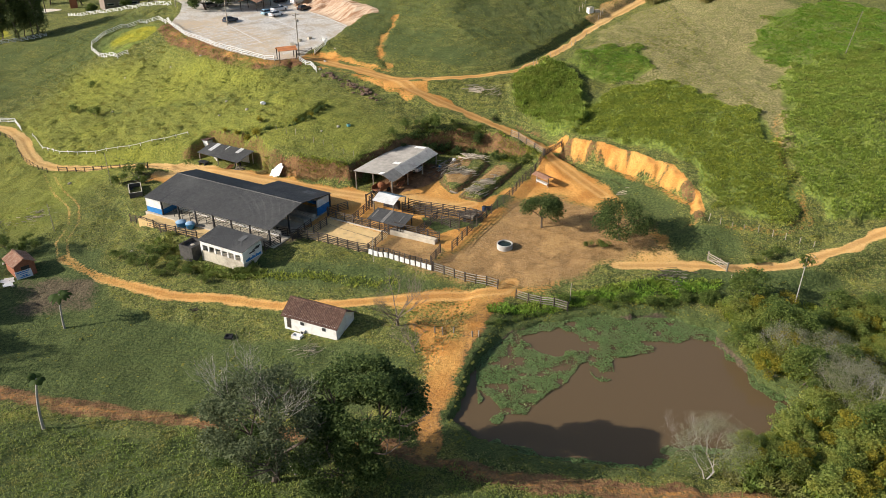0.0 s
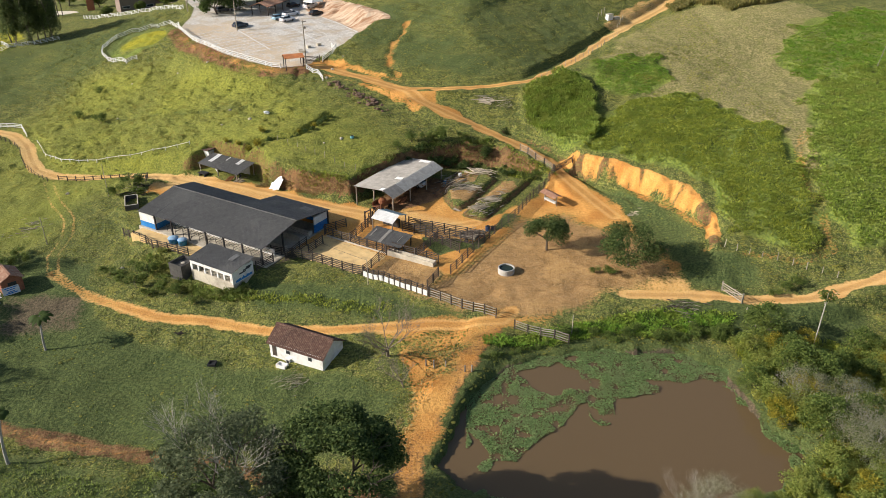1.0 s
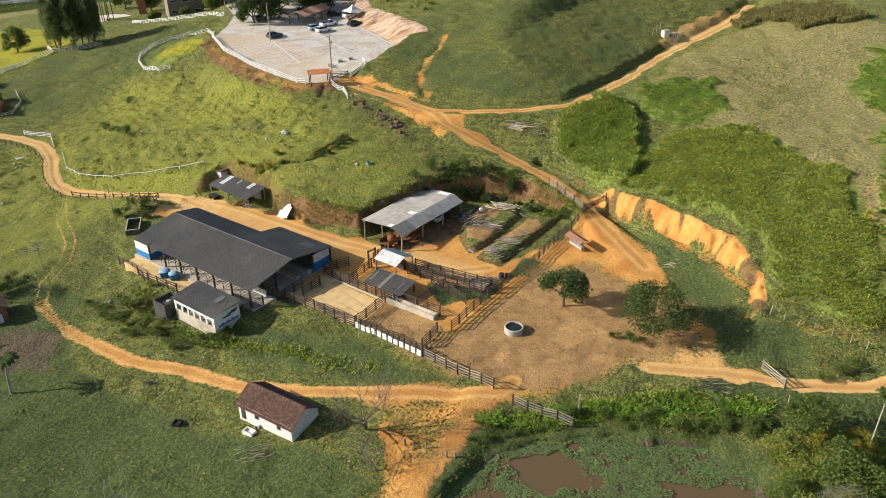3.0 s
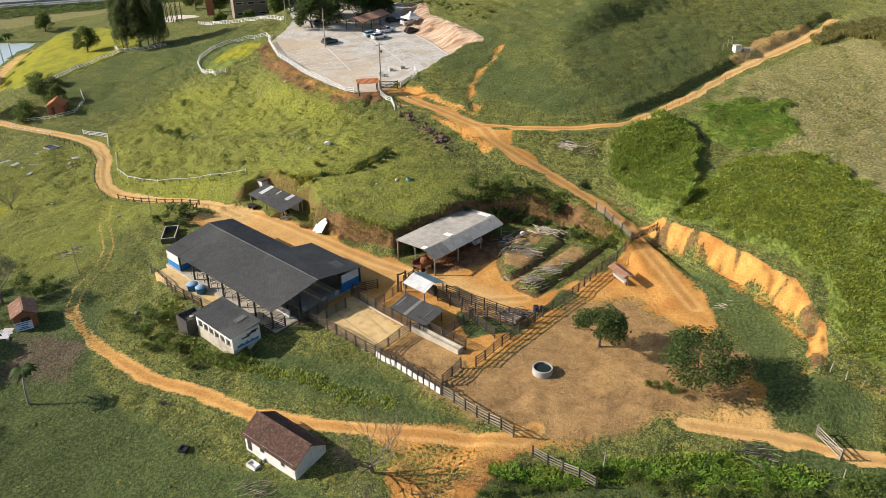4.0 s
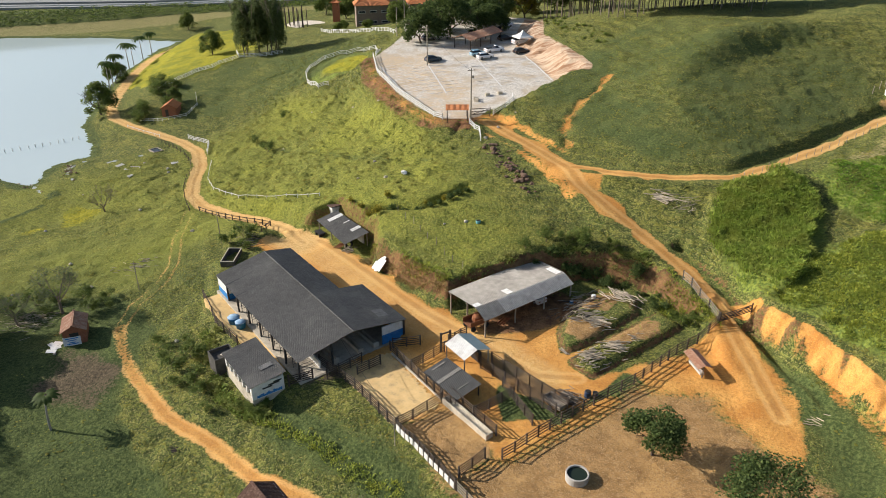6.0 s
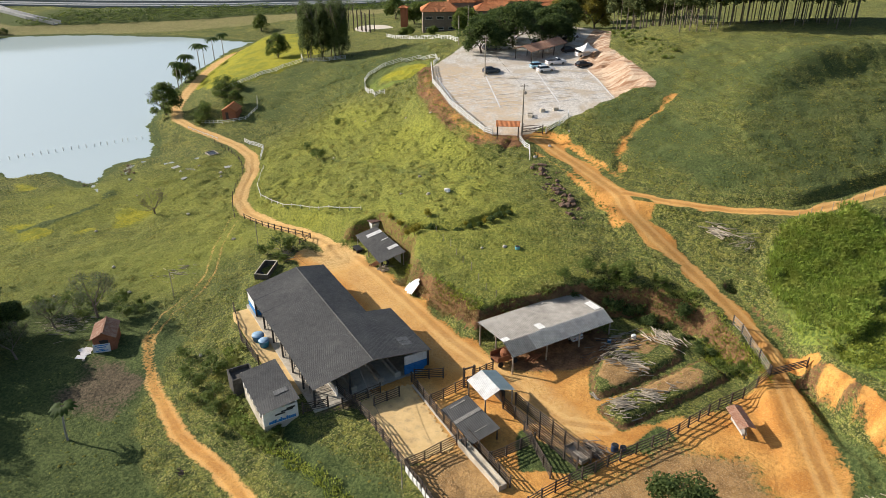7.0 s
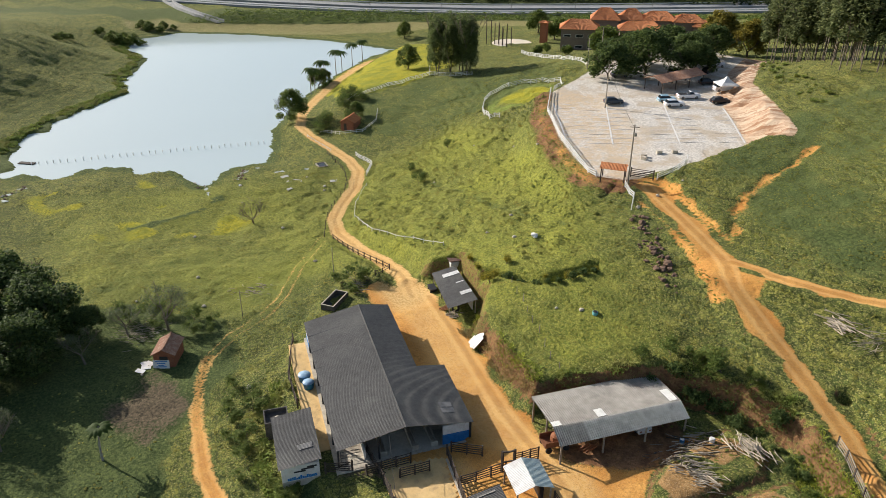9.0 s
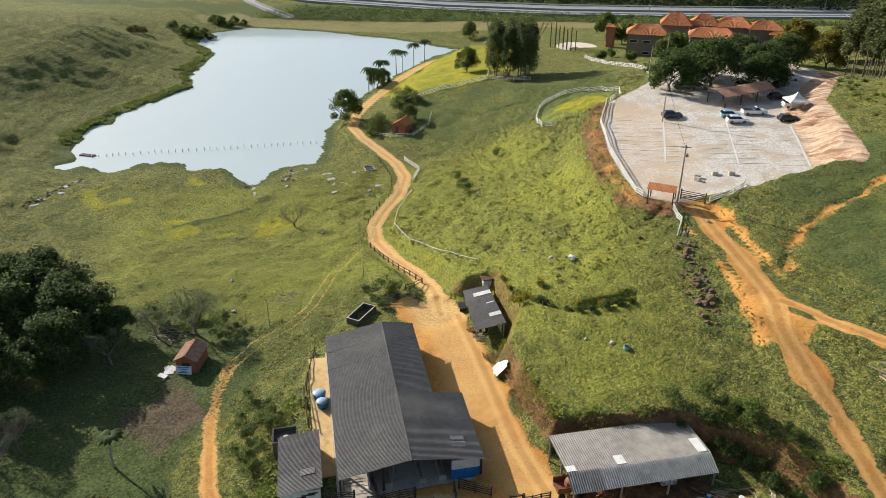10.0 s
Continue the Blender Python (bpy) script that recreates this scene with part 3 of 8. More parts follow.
lush_or_shade = np.maximum.reduce([0.66 * inside(HILL_EAST, 5) * (0.55 + 0.6 * ripple(gx, gy, 5)), 0.62 * inside(FOLD_SHADE, 4) * (0.6 + 0.5 * ripple(gx, gy, 6)), 0.75 * near_line(MARSH_BANK, 0.5, 0.8), 0.62 * inside(HEATH, 3) * ripple(gx, gy, 3) + 0.5 * near_line(FOOTPATHS[0], 0.3, 0.8), 0.5 * near_line(FOOTPATHS[1], 0.3, 0.8), 0.45 * inside(MEADOW_SHADE, 8) * (0.7 + 0.5 * ripple(gx, gy, 6)), 0.95 * green * (0.72 + 0.5 * ripple(gx, gy, 7)), beyond, verge, 0.6 * (1 - ramp(outline_distance(POND, gx, gy), 1.5, 6)), 0.95 * (1 - ramp(outline_distance(LAKE, gx, gy), 1.0, 4.5))])
BARN_MOUTH = [tuple((-23.4 - 0.878 * u + 0.478 * v, 110.1 + 0.478 * u + 0.878 * v)) for u, v in ((1, -9), (1, 8.5), (-3.6, 8), (-3.8, 3), (-2.6, -3), (-2, -9))]
mud = np.maximum.reduce([inside(HUT_BROWN_SHADE, 2.5) * (0.5 + 0.35 * ripple(gx, gy, 3.0)), 0.62 * inside(BARN_MOUTH, 1.0)])
mud = np.maximum(mud, 1 - ramp(outline_distance(POND, gx, gy), -0.6, 0.3))
mesh = bpy.data.meshes.new("ground")
nx, ny = len(GX), len(GY)
idx = np.arange(nx * ny).reshape(ny, nx)
faces = np.stack([idx[:-1, :-1], idx[:-1, 1:], idx[1:, 1:], idx[1:, :-1]], -1).reshape(-1, 4)
mesh.vertices.add(nx * ny)
mesh.vertices.foreach_set("co", np.stack([gx, gy, gz], -1).ravel())
mesh.loops.add(faces.size)
mesh.loops.foreach_set("vertex_index", faces.ravel())
mesh.polygons.add(len(faces))
mesh.polygons.foreach_set("loop_start", np.arange(0, faces.size, 4))
mesh.update()
mesh.polygons.foreach_set("use_smooth", np.ones(len(faces), bool))
none = np.zeros_like(gx)
wheel = np.minimum.reduce([line_distance(r, gx, gy)[0] for r in (FORK_ROAD, BRANCH, LANE, LOWER_ROAD, FIELD_TRACK, RIGHT_ROAD, YARD_TRACK)])
wheel = np.minimum(wheel, 5.0) / 5.0
GRAZED = [(-150, 112), (-128, 150), (-112, 172), (-100, 200), (-70, 190), (-44, 170), (-26, 156), (-10, 142), (-16, 130), (-40, 138), (-60, 142), (-70, 126), (-72, 112), (-100, 98)]
sunny = inside(GRAZED, 6) * (0.35 + 0.65 * ripple(gx, gy, 8)) * (1 - 0.3 * ramp(-gx, 78, 100) * (1 - ramp(gy, 158, 174)))
two_ruts = near_line(FIELD_TRACK, 2.2, 1.5) * (0.55 + 0.45 * ripple(gx, gy, 4.0))
CORRAL = [(-20, 113), (-11.6, 99.8), (-1.6, 94.4), (0.6, 100), (-1, 104), (-9, 108), (-16, 113)]
SOUTH_PEN = [(-11.4, 100.2), (-1.6, 94.6), (0.8, 100), (-1, 103.4), (-7.8, 106.2)]
bed_d = np.minimum.reduce([outline_distance(bed, gx, gy) for bed in BEDS])
beds, near_beds = 1 - ramp(bed_d, -0.4, 0.2), 1 - ramp(bed_d, 0.3, 1.4)
red = np.maximum.reduce([red, 0.62 * near_beds * (1 - beds), 0.55 * north_cut])
dirt = dirt * (1 - 0.9 * np.maximum(inside(GREENS[5], 0.6), inside(GREENS[6], 0.6)))
trench = 1 - ramp(line_distance(CUT_DITCH, gx, gy)[0], 0.4, 1.1)
dirt = dirt * (1 - 0.8 * trench) * (1 - 0.7 * inside(SOUTH_PEN, 0.8))
dirt = dirt * (1 - 0.95 * near_beds) * (1 - 0.72 * north_cut * ramp(ripple(gx, gy, 1.9) * 0.6 + ripple(gx, gy, 0.9) * 0.4, 0.38, 0.7))
dusty = np.maximum.reduce([inside(PUMP_YARD), near_line(BRANCH, 1.5, 2) * ramp(gx, 8, 40) * 0.8, 0.7 * inside(CORRAL), near_line(LANE, 3, 4), near_line(RIGHT_ROAD, 3, 4) * 0.6, near_line([(-50, 136), (-36, 129), (-20, 121), (-8, 119), (1, 114)], 1.6, 2.5) * 0.6, near_line(FORK_ROAD[:8], 1.0, 1.0) * 0.08]) * (0.55 + 0.45 * ripple(gx, gy, 3.5))
lot_west = 1 - ramp(outline_distance(LOT[:6] + [(-42, 190), (-62, 210)], gx, gy), -2, 4)
forage = np.maximum.reduce([inside(c, 1.6) for c in (CANE_A, CANE_B, CANE_C, CANE_D, CANE_E)] + [0.8 * inside(MOWN_RING) * (1 - inside(RING_LAWN, 2.0))])
for key, r, g, b in (("cover", dirt, np.maximum.reduce([inside(MOWN), marsh_gold, 0.9 * inside(RING_LAWN, 2.0)]), np.maximum(inside(DRY_FIELD, 3), dam)), ("cover_b", lot_in, lush_or_shade, mud), ("cover_c", red, lot_cut, np.maximum.reduce([inside(BROWN_YARD, 4.5), 0.8 * beds * ramp(ripple(gx, gy, 2.4), 0.3, 0.65), 0.85 * inside(SOUTH_PEN, 0.8)])), ("cover_d", dusty, forage, lot_west), ("wheel", wheel, two_ruts, sunny)):
    layer = mesh.color_attributes.new(key, "FLOAT_COLOR", "POINT")
    layer.data.foreach_set("color", np.stack([r, g, b, none + 1], -1).ravel())
mesh.materials.append(ground_material())
tagged(new("ground", mesh), "hilly green pasture with orange dirt tracks and cuttings", "ground", kind="structure")


def water_material(name, colour, rough, wave):
    m, t, b = shader(name, rough)
    b.inputs["Base Color"].default_value = (*colour, 1)
    b.inputs["IOR"].default_value = 1.33
    b.inputs["Specular IOR Level"].default_value = 0.5
    relief(t, b, noise_of(t, 1.3, 3), wave, 0.03)
    return m


def water(name, poly, level, material, label, spread=4.0):
    cx, cy = np.mean(np.array(poly), 0)
    bm = bmesh.new()
    vs = []
    for x, y in poly:
        r = math.hypot(x - cx, y - cy)
        vs.append(bm.verts.new((cx + (x - cx) * (1 + spread / r), cy + (y - cy) * (1 + spread / r), level)))
    bm.faces.new(vs)
    bmesh.ops.triangulate(bm, faces=bm.faces[:])
    bmesh.ops.recalc_face_normals(bm, faces=bm.faces[:])
    me = bpy.data.meshes.new(name)
    bm.to_mesh(me)
    bm.free()
    me.materials.append(material)
    tagged(new(name, me), label, "water", kind="structure")


# the lake's pale base mixes silty water with sky reflection put into the colour
water("water_lake", LAKE, LAKE_LEVEL, water_material("lake_water", (0.47, 0.55, 0.54), 0.06, 0.04), "calm silty lake with pale sky reflection in its colour", 9.0)
water("water_pond", POND, POND_LEVEL, water_material("pond_water", (0.128, 0.086, 0.043), 0.06, 0.05), "brown muddy pond with floating weed", 1.5)

# ---- building kit ----
def thing(name, at, label, category, group="", kind=""):
    ob = new(name)
    ob.empty_display_size = 0.3
    ob.matrix_basis = pose(*at)
    return tagged(ob, label, category, group, kind)


def adopt(ob, parent):
    if parent:
        ob.parent = parent
        ob.matrix_parent_inverse = parent.matrix_basis.inverted() if parent.parent is None else (parent.parent.matrix_basis @ parent.matrix_parent_inverse @ parent.matrix_basis).inverted()
    return ob


def mesh_of(name, bm, material, smooth=False):
    me = bpy.data.meshes.new(name)
    bm.normal_update()
    bm.to_mesh(me)
    bm.free()
    for m in material if isinstance(material, (list, tuple)) else (material,):
        me.materials.append(m)
    if smooth:
        me.polygons.foreach_set("use_smooth", np.ones(len(me.polygons), bool))
    return me


def part(name, bm, material, parent=None, label="", smooth=False):
    ob = adopt(new(name, mesh_of(name, bm, material, smooth)), parent)
    return tagged(ob, label)


def piece(name, me, parent, m, label=""):
    ob = adopt(new(name, me), parent)
    ob.matrix_basis = m
    return tagged(ob, label)


def axes(p, q):
    d = Vector(q) - Vector(p)
    side = d.cross(Vector((0, 0, 1)))
    side = Vector((1, 0, 0)) if side.length < 1e-5 else side.normalized()
    return d, side, side.cross(d).normalized()


def span(p, q, w, h):
    """The matrix that lays the unit box from p to q, w wide and h high."""
    d, side, up = axes(p, q)
    m = Matrix((d, side * w, up * h)).transposed().to_4x4()
    m.translation = (Vector(p) + Vector(q)) / 2
    return m


def beam(bm, p, q, w, h):
    return bmesh.ops.create_cube(bm, size=1.0, matrix=span(p, q, w, h))["verts"]


def block(bm, lo, hi, frame_m=None):
    lo, hi = Vector(lo), Vector(hi)
    m = Matrix.Translation((lo + hi) / 2) @ Matrix.Diagonal((*(hi - lo), 1))
    return bmesh.ops.create_cube(bm, size=1.0, matrix=(frame_m @ m) if frame_m else m)["verts"]


def tube(bm, p, q, r0, r1=None, seg=8, caps=True):
    r1 = r0 if r1 is None else r1
    d, side, up = axes(p, q)
    rings = []
    for c, r in ((Vector(p), r0), (Vector(q), r1)):
        rings.append([bm.verts.new(c + (side * math.cos(i * 2 * math.pi / seg) + up * math.sin(i * 2 * math.pi / seg)) * r) for i in range(seg)])
    for i in range(seg):
        bm.faces.new((rings[0][i], rings[0][(i + 1) % seg], rings[1][(i + 1) % seg], rings[1][i]))
    if caps:
        bm.faces.new(rings[0][::-1])
        bm.faces.new(rings[1])


def lathe(bm, profile, seg=20, centre=(0, 0, 0)):
    rings = [[bm.verts.new((centre[0] + r * math.cos(i * 2 * math.pi / seg), centre[1] + r * math.sin(i * 2 * math.pi / seg), centre[2] + z)) for i in range(seg)] for r, z in profile]
    for a, b in zip(rings, rings[1:]):
        for i in range(seg):
            bm.faces.new((a[i], a[(i + 1) % seg], b[(i + 1) % seg], b[i]))
    bm.faces.new(rings[0][::-1])
    bm.faces.new(rings[-1])


def corrugated(bm, a, b, c, d, pitch=0.19, wave=0.018, thick=0.03, sag=0.007, seed=1):
    """A wavy sheet with corners a, b (eave), c, d (top), waves side by side from a to b."""
    a, b, c, d = map(Vector, (a, b, c, d))
    rng = random.Random(seed)
    n = max(4, int((b - a).length / pitch * 4))
    rows = max(1, int((d - a).length / 1.7))
    up = (b - a).cross(d - a).normalized()
    if up.z < 0:
        up = -up
    lift = [rng.uniform(-sag, sag) for _ in range((n // 24) + 2)]
    grid = []
    for j in range(rows + 1):
        s = j / rows
        row = []
        for i in range(n + 1):
            u = i / n
            p = (a + (b - a) * u) * (1 - s) + (d + (c - d) * u) * s
            k = lift[i // 24] * (1 - abs(2 * s - 1)) + wave * math.cos(i * math.pi / 2) + (0.012 if j % 2 else 0)
            row.append(bm.verts.new(p + up * k))
        grid.append(row)
    top = []
    for j in range(rows):
        for i in range(n):
            top.append(bm.faces.new((grid[j][i], grid[j][i + 1], grid[j + 1][i + 1], grid[j + 1][i])))
    r = bmesh.ops.extrude_face_region(bm, geom=top)
    bmesh.ops.translate(bm, vec=-up * thick, verts=[v for v in r["geom"] if isinstance(v, bmesh.types.BMVert)])


UNIT = bmesh.new()
bmesh.ops.create_cube(UNIT, size=1.0)
ROUND = bmesh.new()
tube(ROUND, (0, 0, -0.5), (0, 0, 0.5), 0.5, seg=7)

CEMENT_DARK = surface("dark_fibre_cement", (0.068, 0.066, 0.06), (0.118, 0.113, 0.102), 1.4, 0.62, wear=(0.155, 0.148, 0.13), wear_scale=0.16)
CEMENT_PALE = surface("weathered_fibre_cement", (0.205, 0.19, 0.165), (0.37, 0.345, 0.30), 1.2, 0.85, wear=(0.17, 0.155, 0.14), wear_scale=0.35)
SHEET_BLUE = surface("pale_blue_plastic", (0.16, 0.30, 0.44), (0.34, 0.48, 0.60), 3.0, 0.45)
CEMENT_WORN = surface("faded_roof_sheet", (0.12, 0.118, 0.11), (0.22, 0.215, 0.20), 2.0, 0.7)
CEMENT_LIGHT = surface("newer_fibre_cement", (0.34, 0.325, 0.29), (0.53, 0.505, 0.45), 1.4, 0.75, wear=(0.22, 0.21, 0.195), wear_scale=0.5)
SHEET_WHITE = surface("white_sheet", (0.62, 0.61, 0.57), (0.80, 0.79, 0.74), 2.0, 0.45, wear=(0.5, 0.47, 0.42), wear_scale=0.6)
SHEET_GREEN = surface("green_sheet", (0.36, 0.45, 0.42), (0.50, 0.57, 0.53), 2.0, 0.5)
WOOD_DARK = surface("dark_fence_wood", (0.035, 0.026, 0.02), (0.11, 0.085, 0.065), 6.0, 0.85, vary=0.35)
WOOD_GREY = surface("grey_wood", (0.20, 0.165, 0.125), (0.42, 0.37, 0.29), 5.0, 0.85, vary=0.3)
WOOD_RED = surface("red_brown_wood", (0.13, 0.05, 0.025), (0.25, 0.11, 0.05), 5.0, 0.8)
PAINT_WHITE = surface("white_paint", (0.66, 0.65, 0.60), (0.80, 0.79, 0.75), 3.0, 0.6, wear=(0.5, 0.45, 0.38), wear_scale=0.9)
PAINT_BLUE = surface("blue_paint", (0.015, 0.14, 0.38), (0.03, 0.24, 0.58), 2.0, 0.6, wear=(0.08, 0.22, 0.42), wear_scale=0.8)
CONCRETE = surface("concrete", (0.40, 0.35, 0.27), (0.60, 0.54, 0.42), 2.2, 0.85, wear=(0.24, 0.2, 0.15), wear_scale=0.5)
CONCRETE_GREY = surface("grey_concrete", (0.27, 0.27, 0.26), (0.42, 0.42, 0.40), 2.0, 0.85)
CONCRETE_DARK = surface("mossy_concrete", (0.045, 0.043, 0.038), (0.12, 0.11, 0.095), 2.2, 0.85)
SAND_FLOOR = surface("sandy_corral_floor", (0.56, 0.37, 0.15), (0.76, 0.54, 0.25), 1.8, 0.95, bump=0.5, depth=0.05, wear=(0.33, 0.22, 0.11), wear_scale=0.9)
TILE_BROWN = surface("brown_clay_tiles", (0.05, 0.027, 0.02), (0.13, 0.068, 0.046), 5.0, 0.9, wear=(0.27, 0.18, 0.13), wear_scale=3.6, vary=0.3)
TILE_ORANGE = surface("orange_clay_tiles", (0.46, 0.15, 0.05), (0.64, 0.26, 0.10), 3.0, 0.8, wear=(0.36, 0.15, 0.07), wear_scale=0.9, vary=0.2)
TILE_OLD = surface("old_clay_tiles", (0.28, 0.135, 0.08), (0.48, 0.27, 0.17), 4.0, 0.85, wear=(0.56, 0.40, 0.28), wear_scale=1.4, vary=0.3)
BRICK_RED = surface("red_brick_wall", (0.24, 0.085, 0.045), (0.40, 0.16, 0.085), 4.0, 0.85)
STEEL = surface("dark_steel", (0.03, 0.03, 0.032), (0.07, 0.07, 0.07), 4.0, 0.5, 0.4)
IRON_RUST = surface("rusty_iron", (0.14, 0.05, 0.025), (0.30, 0.12, 0.05), 5.0, 0.7, 0.2)
PLASTIC_NAVY = surface("navy_plastic", (0.02, 0.035, 0.07), (0.035, 0.06, 0.11), 2.0, 0.5)
PLASTIC_TEAL = surface("turquoise_plastic", (0.12, 0.36, 0.38), (0.18, 0.45, 0.46), 2.0, 0.5)
PLASTIC_BLUE = surface("blue_plastic", (0.02, 0.14, 0.32), (0.03, 0.22, 0.45), 2.0, 0.4)
RUBBER = surface("black_rubber", (0.012, 0.012, 0.012), (0.03, 0.03, 0.03), 4.0, 0.8)
TRANSLUCENT = surface("fibreglass_panel", (0.55, 0.56, 0.53), (0.72, 0.73, 0.70), 2.0, 0.4)


def shared(name, bm, material):
    return mesh_of(name, bm.copy(), material)


RAIL_DARK, POST_DARK = shared("rail", UNIT, WOOD_DARK), shared("post", UNIT, WOOD_DARK)
RAIL_GREY = shared("rail", UNIT, WOOD_GREY)
RAIL_WHITE, POST_WHITE = shared("rail", UNIT, PAINT_WHITE), shared("post", UNIT, PAINT_WHITE)
BOARD_PALE = shared("board", UNIT, PAINT_WHITE)


def along(line, step):
    """Points on the ground at even steps along a run of (x, y) points."""
    out = []
    for p, q in zip(line, line[1:]):
        n = max(1, round(math.hypot(q[0] - p[0], q[1] - p[1]) / step))
        out += [(p[0] + (q[0] - p[0]) * i / n, p[1] + (q[1] - p[1]) * i / n) for i in range(n)]
    return out + [line[-1][:2]]


def fence(name, line, label, step=1.9, height=1.6, rails=5, rail=RAIL_DARK, post=POST_DARK, thick=0.16, deep=0.115, boards=0, group="", seed=3, category="fence", broad=0.05):
    """A post and rail fence along the ground, each post and each rail a part."""
    rng = random.Random(seed)
    spots = [(x, y, ground(x, y)) for x, y in along(line, step)]
    root = thing(name, spots[0], label, category, group)
    tops = []
    for x, y, z in spots:
        lean = Vector((rng.uniform(-0.04, 0.04), rng.uniform(-0.04, 0.04), height + rng.uniform(-0.05, 0.14)))
        foot = Vector((x, y, z - 0.15))
        m = span(foot, foot + lean + Vector((0, 0, 0.15)), thick, thick) if post.vertices[0].co.length > 0.8 else (
            Matrix.Translation(foot + lean / 2) @ Matrix.Diagonal((thick, thick, height + 0.3, 1)))
        piece("post", post, root, m)
        tops.append((Vector((x, y, z)), lean))
    for (a, la), (b, lb) in zip(tops, tops[1:]):
        for i in range(rails):
            s = (i + 0.75) / (rails + 0.1)
            p, q = a + la * s, b + lb * s
            p.z += rng.uniform(-0.03, 0.03)
            q.z += rng.uniform(-0.03, 0.03)
            piece("rail", rail, root, span(p, q, broad, deep))
        if boards:
            piece("board", BOARD_PALE, root, span(a + la * 0.3, b + lb * 0.3, 0.07, 0.85) @ Matrix.Translation((0, 1.2, 0)) @ Matrix.Diagonal((0.72, 1, 0.9 + 0.15 * rng.random(), 1)))
    return root

# ---- the dairy barn: u runs back along the ridge, v across it ----
BU, BV = Vector((-0.878, 0.478, 0)), Vector((0.478, 0.878, 0))
BARN = Matrix(((BU.x, BV.x, 0, -23.4), (BU.y, BV.y, 0, 110.1), (0, 0, 1, 0), (0, 0, 0, 1)))


def bw(u, v, z):
    return BARN @ Vector((u, v, z))


FLOOR = 0.95
barn = thing("dairy_barn", bw(14, 0, FLOOR), "long open dairy barn with dark fibre-cement roof and blue-white walls", "barn")
bm = bmesh.new()
block(bm, (-0.6, -8.4, -0.4), (28.4, 4.3, FLOOR), BARN)
block(bm, (-0.6, 4.3, -0.4), (11.7, 8.0, FLOOR), BARN)
part("floor_slab", bm, CONCRETE, barn, "worn concrete floor slab")
bm = bmesh.new()
block(bm, (4.0, -10.8, -0.9), (27.6, -8.4, FLOOR - 0.25), BARN)
part("apron", bm, SAND_FLOOR, barn, "sunlit concrete apron beside the barn")
for name, cs in (("roof_slope", ((0, -8.2, 3.72), (28.4, -8.2, 3.6), (28.4, 0, 5.25), (0, 0, 5.3))),
                 ("roof_slope", ((28.4, 4.5, 4.45), (12.0, 4.5, 4.5), (12.0, 0, 5.3), (28.4, 0, 5.25))),
                 ("annex_roof", ((12.0, 8.3, 3.95), (0, 8.3, 3.95), (0, 0, 5.3), (12.0, 0, 5.3)))):
    bm = bmesh.new()
    corrugated(bm, *(bw(*c) for c in cs), seed=len(name))
    part(name, bm, CEMENT_DARK, barn, "dark weathered corrugated roofing")
bm = bmesh.new()
tube(bm, bw(-0.05, 0, 5.28), bw(28.45, 0, 5.23), 0.075, seg=6)
part("ridge_cap", bm, CEMENT_DARK, barn)
for u0, v0, v1 in ((2.0, 5.0, 6.6), (3.1, 5.0, 6.6)):
    bm = bmesh.new()
    z = lambda v: 5.3 - v * 0.1627 + 0.06
    corrugated(bm, bw(u0 + 0.95, v1, z(v1)), bw(u0, v1, z(v1)), bw(u0, v0, z(v0)), bw(u0 + 0.95, v0, z(v0)), thick=0.01, sag=0)
    part("skylight", bm, CEMENT_WORN, barn, "pale replaced roof sheet")
for u in np.arange(0.4, 28.3, 4.0):
    for v, top in ((-8.0, 3.6), (-3.2, 4.5), (3.9 if u > 12 else 8.0, 4.4 if u > 12 else 3.85)):
        bm = bmesh.new()
        block(bm, (u - 0.11, v - 0.11, FLOOR), (u + 0.11, v + 0.11, top), BARN)
        part("post", bm, STEEL, barn)
    bm = bmesh.new()
    beam(bm, bw(u, -8.15, 3.58), bw(u, 0, 5.12), 0.12, 0.2)
    beam(bm, bw(u, 0, 5.12), bw(u, 8.15, 3.8) if u < 12 else bw(u, 4.4, 4.36), 0.12, 0.2)
    part("rafter", bm, STEEL, barn)


def painted_wall(u0, u1, v0, v1, top, parent, base=FLOOR, split=1.0):
    """A plastered wall, blue below and white above."""
    for name, lo, hi, m in (("wall_base", base, base + split, PAINT_BLUE), ("wall_top", base + split, top, PAINT_WHITE)):
        bm = bmesh.new()
        block(bm, (u0, v0, lo), (u1, v1, hi), BARN)
        part(name, bm, m, parent, "bright blue painted wall base" if m is PAINT_BLUE else "white painted wall")


painted_wall(24.6, 28.2, -8.05, -7.85, 3.35, barn)
painted_wall(24.45, 24.6, -8.05, -4.6, 3.35, barn)
painted_wall(28.05, 28.2, -7.85, -4.6, 3.35, barn)
painted_wall(0.5, 0.7, 4.6, 7.95, 3.75, barn, split=1.5)
painted_wall(0.7, 11.6, 7.75, 7.95, 3.75, barn)
for lo, hi, m, name in (((0.9, -4.9, FLOOR), (24.4, -4.7, 2.0), PAINT_WHITE, "low_wall"), ((12.0, 4.1, FLOOR), (28.0, 4.3, 3.9), CONCRETE, "back_wall"),
                        ((28.0, -4.6, FLOOR), (28.2, 4.2, 4.2), CONCRETE, "end_wall"), ((11.5, 4.3, FLOOR), (11.65, 7.95, 3.8), CONCRETE, "partition")):
    bm = bmesh.new()
    block(bm, lo, hi, BARN)
    part(name, bm, m, barn)
